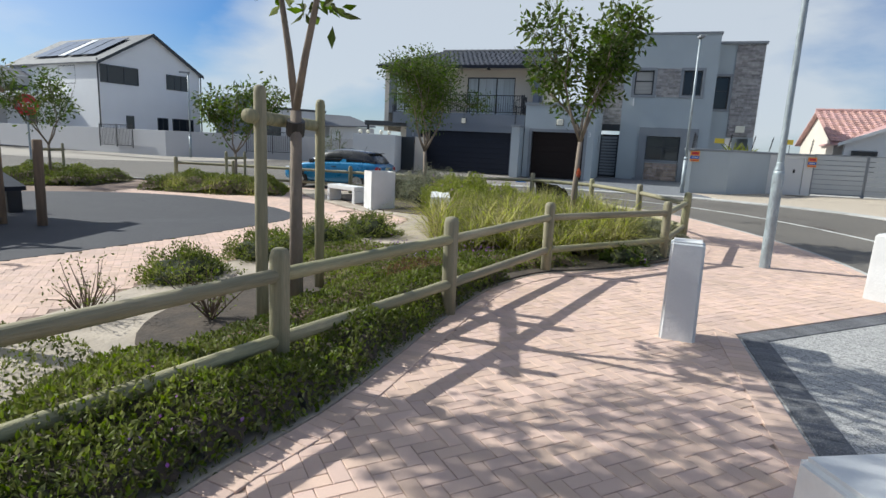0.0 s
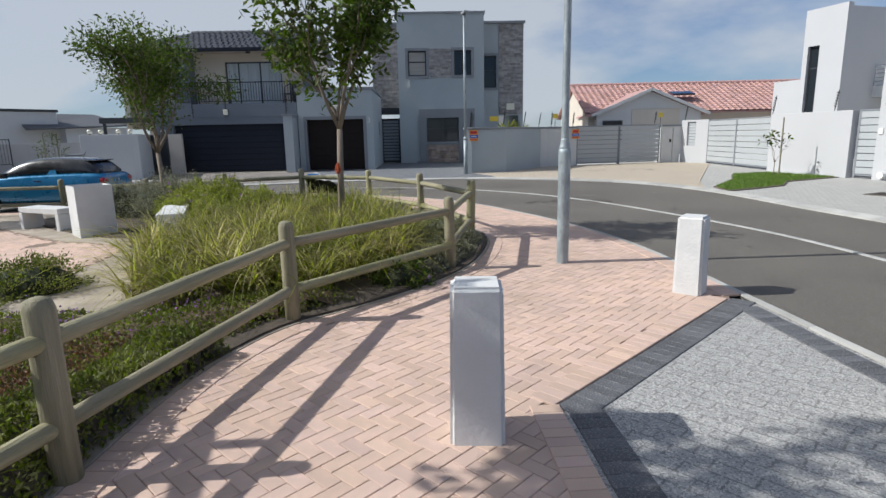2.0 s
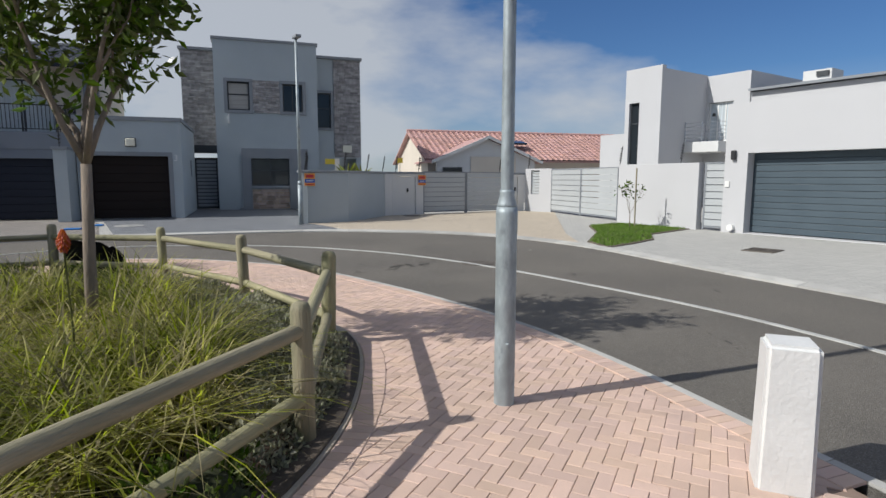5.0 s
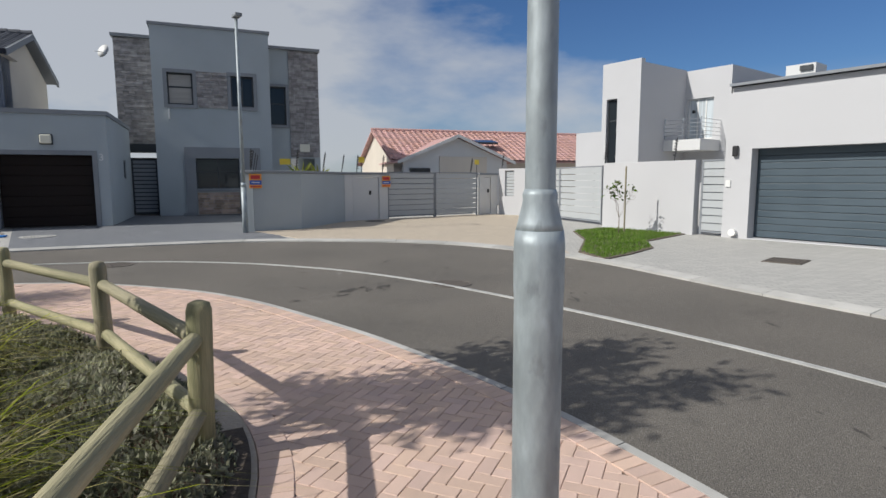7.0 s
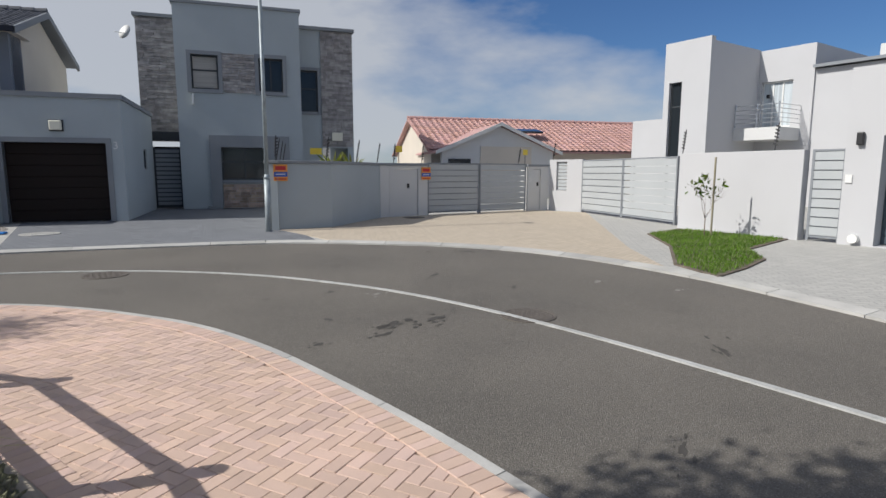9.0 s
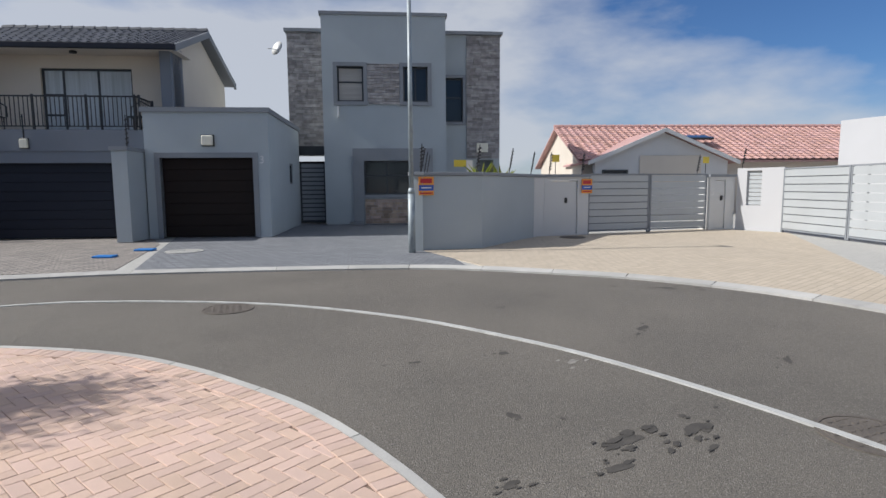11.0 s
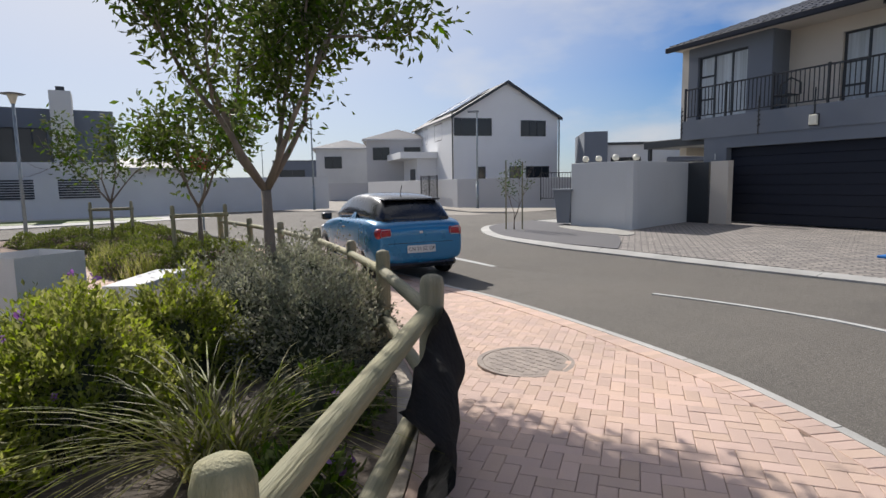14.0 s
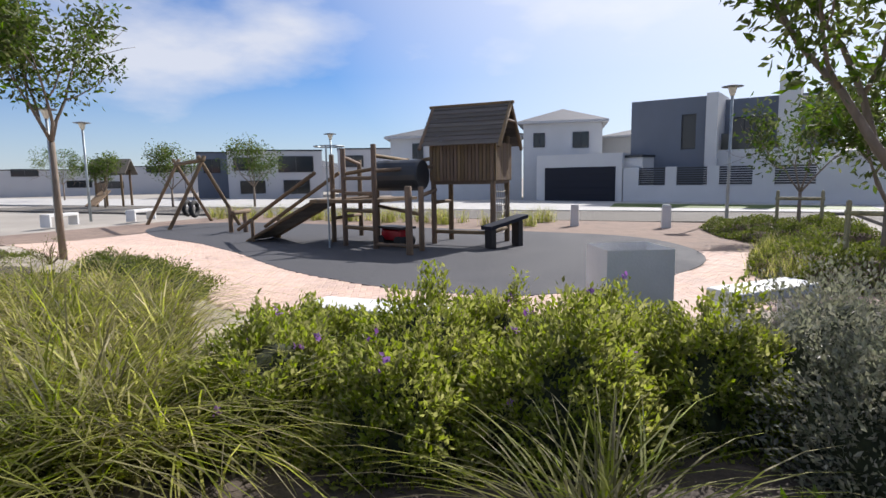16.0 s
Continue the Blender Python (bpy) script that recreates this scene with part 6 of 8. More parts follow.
for (x0, y0), (x1, y1) in zip(POSTS, POSTS[1:]):
    side = Vector((y1 - y0, x0 - x1, 0)).normalized() * 0.0
    for z in (0.66, 0.27):
        A1, B1 = Vector((x0, y0, gz(x0, y0) + z)) - F0, Vector((x1, y1, gz(x1, y1) + z)) - F0
        d = (B1 - A1)
        bm = bmesh.new()
        n = 10
        L = d.length
        prof = [(0.02, -0.02 - 0.03)] + [(0.042 + 0.003 * noise.noise(Vector((x0 * 3, z * 9, k * 0.7))), -0.035 + (L + 0.07) * k / n) for k in range(n + 1)] + [(0.02, L + 0.05)]
        lathe(bm, prof, 14)
        ob = part("rail", bm, M["timber"], fence, flat=False)
        ob.matrix_basis = Matrix.Translation(A1) @ d.to_track_quat("Z", "Y").to_matrix().to_4x4() @ Matrix.Rotation(radians(rng.uniform(0, 360)), 4, "Z")

# stakes and crossbar that hold the young tree
stk = thing("tree_stakes", "two timber stakes with a crossbar round the tree", "tree stake", Matrix.Translation((-0.74, 4.0, 0)))
for x, y in ((-0.06, -0.5), (0.02, 0.75)):
    q = new("stake", post_mesh(1.8, 0.045))
    q.parent, q.location = stk, (x, y, 0)
part("crossbar", rod(bmesh.new(), (-0.1, -0.62, 1.58), (-0.02, 0.9, 1.56), 0.05, seg=14), M["timber"], stk, flat=False)
part("tie", lathe(bmesh.new(), [(0.07, -0.06), (0.075, 0), (0.07, 0.06)], 12, pose(0.06, -0.08, 1.52, 20, 10)), M["black_metal"], stk, "black rubber tie")
for x, y in ((-12.2, 15.9), (-6.6, 16.3)):
    s2 = thing("tree_stakes", "pair of short timber stakes with a crossbar", "tree stake", Matrix.Translation((x, y, gz(x, y))))
    for k in (-0.45, 0.45):
        q = new("stake", post_mesh(1.15, 0.04))
        q.parent, q.location = s2, (k * 0.2, k, 0)
    part("crossbar", rod(bmesh.new(), (-0.1, -0.5, 0.95), (0.1, 0.5, 0.95), 0.04), M["timber"], s2)
s2 = thing("tree_stakes", "thin timber stake beside the sapling", "tree stake", Matrix.Translation((16.5, 15.2, OUT_Z)))
part("stake", rod(bmesh.new(), (0, 0, 0), (0, 0, 1.75), 0.022, seg=8), M["timber"], s2)
s2 = thing("tree_stakes", "thin timber stakes on the gravel island", "tree stake", Matrix.Translation((-5.5, 23.9, OUT_Z)))
for k in (-0.15, 0.15):
    part("stake", rod(bmesh.new(), (k, k, 0), (k, k, 1.75), 0.02, seg=8), M["timber"], s2)

# black shade cloth that hangs from the rail
cl = bmesh.new()
rows = []
for i in range(15):
    t = i / 14
    x, y = 2.2 + 0.68 * t, 14.62 - 0.8 * t
    col = []
    for k in range(13):
        s = k / 12
        z = (0.66 - 0.16 * t) * (1 - s) + 0.02
        bulge = 0.06 + 0.16 * math.sin(math.pi * min(1, s * 1.15)) * (0.6 + 0.6 * t) + 0.03 * noise.noise(Vector((t * 4, s * 3, 0)))
        col.append(cl.verts.new((x + 0.77 * bulge, y + 0.64 * bulge, z + gz(x, y) + 0.05 * noise.noise(Vector((t * 6, s * 2, 5))))))
    rows.append(col)
for a1, b1 in zip(rows, rows[1:]):
    for k in range(12):
        cl.faces.new((a1[k], b1[k], b1[k + 1], a1[k + 1]))
bmesh.ops.solidify(cl, geom=cl.faces[:], thickness=0.006)
tagged(part("shade_cloth", cl, M["cloth_black"], flat=False), "torn black shade cloth hanging from the fence", "shade cloth")


# ---- bollards, benches, planters, posts and lamps ----
def bollard(x, y, w, h, turn, label, z=0.0):
    b = thing("bollard", label, "bollard", pose(x, y, z, 0, 0, turn), "concrete bollards")
    bm = bmesh.new()
    v0 = [(-w / 2, -w / 2), (w / 2, -w / 2), (w / 2, w / 2), (-w / 2, w / 2)]
    box(bm, -w / 2, w / 2, -w / 2, w / 2, -0.05, h)
    for v in bm.verts:
        if v.co.z > h * 0.5:
            v.co.x *= 0.92
            v.co.y *= 0.92
    bmesh.ops.bevel(bm, geom=bm.edges[:], offset=0.02, segments=3, affect="EDGES")
    part("shaft", bm, M["concrete"], b)
    return b


bollard(2.46, 3.98, 0.27, 0.79, -19, "white concrete bollard with tapered sides on the paving")
bollard(5.22, 5.72, 0.25, 0.72, 35, "white concrete bollard beside the road")
bollard(1.82, 0.79, 0.3, 0.69, 12, "white concrete bollard by the driveway edge")
bollard(4.62, 3.3, 0.26, 0.72, 25, "white concrete bollard at the driveway")
for x, y in ((-14.2, 10.1), (-14.3, 12.8), (-14.4, 7.5)):
    bollard(x, y, 0.26, 0.68, 10, "short white concrete bollard by the side street", gz(x, y))


def bench(x, y, turn, length=1.15):
    b = thing("bench", "white concrete slab bench on two legs", "bench", pose(x, y, gz(x, y), 0, 0, turn), "concrete benches")
    part("seat", B(-length / 2, length / 2, -0.2, 0.2, 0.34, 0.45, bevel=0.012), M["concrete"], b)
    for s in (-1, 1):
        part("leg", B(s * length / 2 - (0.1 if s > 0 else 0), s * length / 2 + (0.1 if s < 0 else 0), -0.2, 0.2, -0.03, 0.338, bevel=0.01), M["concrete"], b)
    return b


bench(-0.03, 11.65, -86, 1.4)
bench(-2.75, 14.45, -40, 1.2)
bench(-9.6, -8.6, 20, 1.5)
bench(-12.6, -8.0, 20, 1.5)
bx = thing("planter_box", "white square concrete planter box, open at the top", "planter", pose(-1.65, 13.25, gz(-1.65, 13.25), 0, 0, 28))
pb = B(-0.3, 0.3, -0.3, 0.3, 0, 0.93)
rim = [f for f in pb.faces if f.calc_center_median().z > 0.92]
bmesh.ops.inset_region(pb, faces=rim, thickness=0.06)
bmesh.ops.translate(pb, vec=(0, 0, -0.3), verts=rim[0].verts[:])
part("body", pb, M["concrete"], bx)
part("soil", B(-0.238, 0.238, -0.238, 0.238, 0.64, 0.75), M["soil"], bx)

lp = thing("street_lamp", "thick galvanised steel street lamp pole with stepped collar", "street lamp", Matrix.Translation((4.728, 7.248, 0)))
part("lower_tube", lathe(bmesh.new(), [(0.068, -0.1), (0.068, -0.09), (0.068, 1.12), (0.070, 1.15), (0.070, 1.27), (0.066, 1.31)], 28), M["galv"], lp, flat=False)
part("collar", lathe(bmesh.new(), [(0.0665, 1.305), (0.060, 1.33), (0.046, 1.39), (0.048, 1.405), (0.043, 1.42)], 28), M["galv"], lp, flat=False)
part("upper_tube", lathe(bmesh.new(), [(0.0415, 1.39), (0.0415, 1.395), (0.037, 5.99), (0.037, 6.0)], 24), M["galv"], lp, flat=False)
part("bolt", rod(bmesh.new(), (-0.03, -0.055, 0.42), (-0.035, -0.078, 0.42), 0.011, seg=8), M["galv"], lp)
part("lantern", B(-0.12, 0.12, -0.45, 0.1, 6.0, 6.1, bevel=0.03), M["trim"], lp)


def street_pole(x, y, h, z, label, arm=0.25, turn=0):
    p = thing("street_lamp", label, "street lamp", pose(x, y, z, 0, 0, turn))
    part("lower_tube", rod(bmesh.new(), (0, 0, -0.1), (0, 0, 1.25), 0.075, seg=16), M["galv"], p, flat=False)
    part("collar", rod(bmesh.new(), (0, 0, 1.25), (0, 0, 1.36), 0.082, 0.055, 16), M["galv"], p, flat=False)
    part("upper_tube", rod(bmesh.new(), (0, 0, 1.36), (0, 0, h), 0.05, 0.04, 14), M["galv"], p, flat=False)
    part("lantern", B(-0.09, 0.09, -arm, 0.1, h, h + 0.09, bevel=0.02), M["trim"], p)
    return p


street_pole(8.58, 21.72, 5.65, OUT_Z, "slim galvanised street lamp before the grey wall")
street_pole(-17.4, 34.3, 5.0, 0, "slim grey street lamp by the white wall", 0.5, -60)
street_pole(-26.5, 29.4, 5.3, -0.1, "slim grey street lamp by the white wall", 0.5, -60)
street_pole(-58, 40, 6, -0.2, "slim grey street lamp far down the street", 0.6, -60)


def park_lamp(x, y, h):
    p = thing("park_lamp", "grey park lamp with a flat dish top", "street lamp", Matrix.Translation((x, y, -0.2)), "park lamps")
    part("pole", rod(bmesh.new(), (0, 0, -0.05), (0, 0, h - 0.3), 0.055, 0.045, 12), M["galv"], p, flat=False)
    part("glass", lathe(bmesh.new(), [(0.06, h - 0.3), (0.14, h - 0.05), (0.15, h - 0.02)], 18), M["lamp_glass"], p, flat=False)
    part("dish", lathe(bmesh.new(), [(0.3, h - 0.02), (0.34, h), (0.1, h + 0.05)], 24), M["trim"], p, flat=False)
    return p


for x, y, h in ((-17.5, 14.5, 4.4), (-20.5, -3.8, 3.9), (-7.6, -5.4, 3.95), (-11.7, -10.0, 4.1)):
    park_lamp(x, y, h)

st = thing("stop_sign", "red octagonal stop sign on a grey pole", "road sign", pose(-15.6, 19.3, -0.2, 0, 0, 35))
part("pole", rod(bmesh.new(), (0, 0, 0), (0, 0, 2.6), 0.035, seg=8), M["galv"], st)
oc = bmesh.new()
bmesh.ops.create_cone(oc, cap_ends=True, segments=8, radius1=0.4, radius2=0.4, depth=0.02, matrix=pose(0, -0.05, 2.35, 90, 0, 0) @ pose(0, 0, 0, 0, 0, 22.5))
pl = part("plate", oc, M["sign_red"], st)


def lettering(word, size, mat, parent, m, name="lettering", thick=0.002):
    """Letters cut as thin solid shapes."""
    cu = bpy.data.curves.new(name, "FONT")
    cu.body, cu.size, cu.extrude, cu.align_x, cu.align_y = word, size, thick, "CENTER", "CENTER"
    tmp = new(name, cu)
    bpy.context.view_layer.update()
    me = bpy.data.meshes.new_from_object(tmp.evaluated_get(bpy.context.evaluated_depsgraph_get()))
    bpy.data.objects.remove(tmp)
    me.materials.clear()
    me.materials.append(mat)
    ob = new(name, me)
    ob.parent, ob.matrix_basis = parent, m
    return ob


lettering("STOP", 0.25, M["plate"], pl, pose(0, -0.066, 2.35, 90, 0, 0))

# ---- parked car ----
car = thing("car", "blue two-door hatchback with dark roof parked half on the kerb", "car", pose(-4.02, 18.63, -0.19, 0, 0, 165) @ Matrix.Diagonal((0.88, 0.87, 0.89, 1)))


def loft(sections):
    """A body from cross-sections: each a list of points of equal number."""
    bm = bmesh.new()
    rows = [[bm.verts.new(p) for p in s] for s in sections]
    for a1, b1 in zip(rows, rows[1:]):
        for k in range(len(a1)):
            bm.faces.new((a1[k], a1[(k + 1) % len(a1)], b1[(k + 1) % len(a1)], b1[k]))
    bm.faces.new(rows[0][::-1])
    bm.faces.new(rows[-1])
    bmesh.ops.recalc_face_normals(bm, faces=bm.faces)
    return bm


def body_ring(x, half, zlo, zhi, tuck=0.86):
    pts = []
    for y, z in ((-tuck * half, zlo), (-half * 0.98, zlo + 0.12), (-half, zlo + (zhi - zlo) * 0.5), (-half * 0.97, zhi - 0.06), (-half * 0.9, zhi), (0, zhi + 0.02)):
        pts.append((x, y, z))
    return pts + [(p[0], -p[1], p[2]) for p in pts[-2::-1]]


def soften(ob, levels=2):
    m = ob.modifiers.new("soften", "SUBSURF")
    m.levels = m.render_levels = levels
    return ob


bodyb = loft([body_ring(2.02, 0.6, 0.34, 0.6), body_ring(1.96, 0.76, 0.26, 0.7), body_ring(1.6, 0.86, 0.21, 0.84), body_ring(1.0, 0.885, 0.19, 0.97), body_ring(0.3, 0.88, 0.19, 1.02), body_ring(-0.6, 0.885, 0.19, 1.05), body_ring(-1.3, 0.905, 0.21, 1.06), body_ring(-1.75, 0.9, 0.24, 1.05), body_ring(-1.96, 0.86, 0.27, 1.0), body_ring(-2.05, 0.8, 0.3, 0.9), body_ring(-2.06, 0.7, 0.34, 0.82)])
body = soften(part("body", bodyb, M["car_paint"], car, "metallic blue body", flat=False))


def roof_ring(x, half, ztop, hb=None, zb=0.98):
    hb = hb or 0.83
    pts = [(x, -hb, zb), (x, -half - 0.03, zb + (ztop - zb) * 0.62), (x, -half * 0.93, ztop - 0.035), (x, -half * 0.6, ztop), (x, 0, ztop + 0.012)]
    return pts + [(p[0], -p[1], p[2]) for p in pts[-2::-1]]


cabin = loft([roof_ring(1.1, 0.7, 1.0, 0.8, 0.9), roof_ring(0.3, 0.66, 1.44, 0.86, 0.9), roof_ring(-0.4, 0.66, 1.5, 0.87, 0.9), roof_ring(-1.15, 0.65, 1.47, 0.87, 0.9), roof_ring(-1.5, 0.63, 1.42, 0.86, 0.9), roof_ring(-1.62, 0.62, 1.37, 0.85, 0.9), roof_ring(-1.95, 0.66, 1.05, 0.8, 0.88)])
cab = soften(part("cabin", cabin, M["car_black"], car, "black glazed cabin", flat=False))
part("roof_panel", loft([[(x, -w, z - 0.02), (x, -w * 0.6, z + 0.018), (x, 0, z + 0.03), (x, w * 0.6, z + 0.018), (x, w, z - 0.02), (x, 0, z - 0.03)] for x, w, z in ((0.22, 0.56, 1.39), (-0.4, 0.57, 1.455), (-1.15, 0.56, 1.425), (-1.5, 0.54, 1.36))]), M["car_paint"], car, "dark shiny roof", flat=False).data.materials[0] = M["car_black"]
for s in (-1, 1):
    part("pillar", slab(bmesh.new(), [(-0.45, s * 0.81, 0.98), (-0.78, s * 0.81, 0.98), (-0.67, s * 0.695, 1.23), (-0.62, s * 0.695, 1.23)], 0.06), M["car_paint"], car, "blue fin-shaped pillar")
    tl = part("tail_light", B(-2.06, -1.7, s * 0.66 - 0.155, s * 0.66 + 0.175, 0.72, 0.92, bevel=0.07), M["red_glass"], car, "red tail light")
    rim_pts = [(-2.062, s * 0.66 + y, z) for y, z in ((-0.085, 0.77), (0.08, 0.765), (0.095, 0.83), (0.08, 0.885), (-0.08, 0.89), (-0.095, 0.83), (-0.085, 0.77))]
    part("light_bezel", tube(bmesh.new(), rim_pts, [0.006] * 7, 6), M["silver"], tl)
    part("mirror", B(0.5, 0.68, s * 0.98 - 0.1, s * 0.98 + 0.1, 0.95, 1.1, bevel=0.04), M["car_black"], car)
    part("door_handle", B(-0.35, -0.15, s * 0.862 - 0.012, s * 0.862 + 0.012, 0.84, 0.87, bevel=0.008), M["car_black"], car)
    part("headlight", B(1.7, 1.9, s * 0.66 - 0.12, s * 0.66 + 0.12, 0.6, 0.76, bevel=0.04), M["silver"], car)
    part("sill", B(-0.85, 0.85, s * 0.85 - 0.02, s * 0.85 + 0.02, 0.19, 0.27, bevel=0.01), M["car_black"], car)
    for x in (1.22, -1.24):
        arch = part("wheel_arch", lathe(bmesh.new(), [(0.36, -0.02), (0.36, 0.02)], 24, pose(x, s * 0.852, 0.33, 90)), M["car_black"], car)
        wl2 = part("wheel", lathe(bmesh.new(), [(0.22, -0.1), (0.3, -0.1), (0.32, -0.07), (0.32, 0.07), (0.3, 0.1), (0.22, 0.1)], 28, pose(x, s * 0.79, 0.32, 90)), M["tyre"], car, flat=False)
        part("rim", lathe(bmesh.new(), [(0.215, -0.105), (0.2, 0.06), (0.05, 0.05), (0.04, 0.1), (0.2, 0.104), (0.215, 0.106)], 20, pose(x, s * 0.79, 0.32, 90)), M["silver"], wl2)
part("rear_window", slab(bmesh.new(), [(-1.6, -0.5, 1.325), (-1.6, 0.5, 1.325), (-1.88, 0.58, 1.07), (-1.88, -0.58, 1.07)], 0.02), M["glass"], car)
part("wiper", rod(bmesh.new(), (-1.9, 0.0, 1.07), (-1.8, -0.34, 1.15), 0.01, seg=6), M["black_metal"], car)
part("spoiler", B(-1.7, -1.4, -0.55, 0.55, 1.365, 1.395, bevel=0.014), M["car_black"], car)
part("rear_bumper", B(-2.04, -1.8, -0.72, 0.72, 0.2, 0.36, bevel=0.08), M["car_black"], car, "black lower bumper")
part("tailgate_seam", B(-2.062, -2.0, -0.62, 0.62, 0.645, 0.653), M["car_black"], car)
npl = part("number_plate", B(-2.07, -2.02, -0.27, 0.27, 0.475, 0.605, bevel=0.008), M["plate"], car, "white number plate")
lettering("CN 35 SZ GP", 0.088, M["frame"], npl, pose(-2.0725, 0, 0.54, 90, 0, -90), thick=0.001)
em = part("badge", B(-2.06, -1.98, -0.035, 0.035, 0.8, 0.85, bevel=0.01), M["silver"], car)
part("antenna", rod(bmesh.new(), (-1.1, 0, 1.44), (-1.2, 0, 1.62), 0.008, seg=6), M["black_metal"], car)

# pickup far down the street
pk = thing("pickup", "white double-cab pickup far down the street", "car", pose(-46, 33.2, -0.2, 0, 0, 142))
part("body", loft([body_ring(2.5, 0.8, 0.5, 0.95), body_ring(1.2, 0.88, 0.4, 1.05), body_ring(-2.5, 0.88, 0.45, 1.1)]), M["wall_white"], pk)
part("cabin", loft([roof_ring(1.1, 0.7, 1.1, 0.8, 1.0), roof_ring(0.6, 0.66, 1.7, 0.82), roof_ring(-0.8, 0.66, 1.72, 0.82), roof_ring(-1.0, 0.66, 1.1, 0.8)]), M["car_black"], pk)
part("roof_panel", B(-0.8, 0.6, -0.62, 0.62, 1.7, 1.76, bevel=0.02), M["wall_white"], pk)
for s in (-1, 1):
    part("tail_light", B(-2.53, -2.45, s * 0.8 - 0.06, s * 0.8 + 0.06, 0.7, 1.0), M["red_glass"], pk)
    for x in (1.6, -1.5):
        part("wheel", rod(bmesh.new(), (x, s * 0.72, 0.36), (x, s * 0.92, 0.36), 0.36, seg=18), M["tyre"], pk)

# ---- playground ----
PG = thing("play_tower", "brown timber play tower with roofed cabin, ramp and climbing frame", "play tower", Matrix.Translation((-8.5, 9.4, -0.2)))


def log(a, b, r, parent=PG, name="post", mat="timber_brown"):
    d = Vector(b) - Vector(a)
    bm = lathe(bmesh.new(), [(r * 0.8, -0.01), (r, 0.015), (r * 0.97, d.length * 0.5), (r, d.length - 0.015), (r * 0.8, d.length)], 12)
    ob = part(name, bm, M[mat], parent, flat=False)
    ob.matrix_basis = Matrix.Translation(Vector(a)) @ d.to_track_quat("Z", "Y").to_matrix().to_4x4()
    return ob


CX0, CX1, CY0, CY1 = -0.95, 0.05, -1.45, 0.05
for x, y in ((CX0, CY0), (CX1, CY0), (CX0, CY1), (CX1, CY1)):
    log((x, y, -0.05), (x, y, 2.55), 0.065)
deck = part("deck", B(CX0 - 0.05, CX1 + 0.05, CY0 - 0.05, CY1 + 0.05, 1.42, 1.5, bevel=0.01), M["timber_brown"], PG)


def plank_wall(u0, u1, z0, z1, fixed, axis, n):
    for i in range(n):
        a1 = u0 + (u1 - u0) * i / n + 0.006
        b1 = u0 + (u1 - u0) * (i + 1) / n - 0.006
        dz = 0.012 * ((i * 7) % 3 - 1)
        bm = B(fixed - 0.02, fixed + 0.02, a1, b1, z0, z1 + dz, bevel=0.008) if axis == "x" else B(a1, b1, fixed - 0.02, fixed + 0.02, z0, z1 + dz, bevel=0.008)
        part("plank", bm, M["timber_brown"], PG)


plank_wall(CY0 - 0.06, CY1 + 0.06, 1.5, 2.36, CX1 + 0.08, "x", 18)
plank_wall(CY0 - 0.06, CY1 + 0.06, 1.5, 2.36, CX0 - 0.08, "x", 18)
plank_wall(CX0 - 0.06, CX1 + 0.06, 1.5, 2.36, CY1 + 0.08, "y", 12)
RX = (CX0 + CX1) / 2
for s in (-1, 1):
    for i in range(9):
        t0, t1 = i / 9, (i + 1.12) / 9
        x0, z0 = RX + s * 0.78 * (1 - t0), 2.3 + 0.98 * t0
        x1, z1 = RX + s * 0.78 * (1 - t1), 2.3 + 0.98 * t1
        bm = bmesh.new()
        vs = [bm.verts.new(q) for q in ((x0, CY0 - 0.25, z0 + 0.035), (x0, CY1 + 0.3, z0 + 0.035), (x1, CY1 + 0.3, z1), (x1, CY0 - 0.25, z1))]
        f = bm.faces.new(vs if s > 0 else vs[::-1])
        e = bmesh.ops.extrude_face_region(bm, geom=[f])
        bmesh.ops.translate(bm, vec=(0, 0, -0.022), verts=[v for v in e["geom"] if isinstance(v, bmesh.types.BMVert)])
        bmesh.ops.recalc_face_normals(bm, faces=bm.faces)
        part("roof_board", bm, M["shingle"], PG)
    log((RX + s * 0.82, CY1 + 0.26, 2.24), (RX, CY1 + 0.26, 3.26), 0.045, PG, "rafter")
    log((RX + s * 0.82, CY0 - 0.2, 2.24), (RX, CY0 - 0.2, 3.26), 0.045, PG, "rafter")
log((RX - 0.36, CY1 + 0.26, 2.86), (RX + 0.36, CY1 + 0.26, 2.86), 0.035, PG, "collar_beam")
log((RX, CY0 - 0.3, 3.28), (RX, CY1 + 0.34, 3.28), 0.04, PG, "ridge_beam")
# climbing frame south of the cabin
frame_posts = [((1.4, -1.1), 1.4), ((1.35, -2.3), 2.35), ((1.1, -3.3), 2.3), ((-0.05, -3.1), 1.9), ((0.45, -4.1), 2.2), ((-1.1, -4.3), 2.1), ((-0.95, -2.7), 2.1)]
for (x, y), h in frame_posts:
    log((x, y, -0.05), (x, y, h), 0.062)
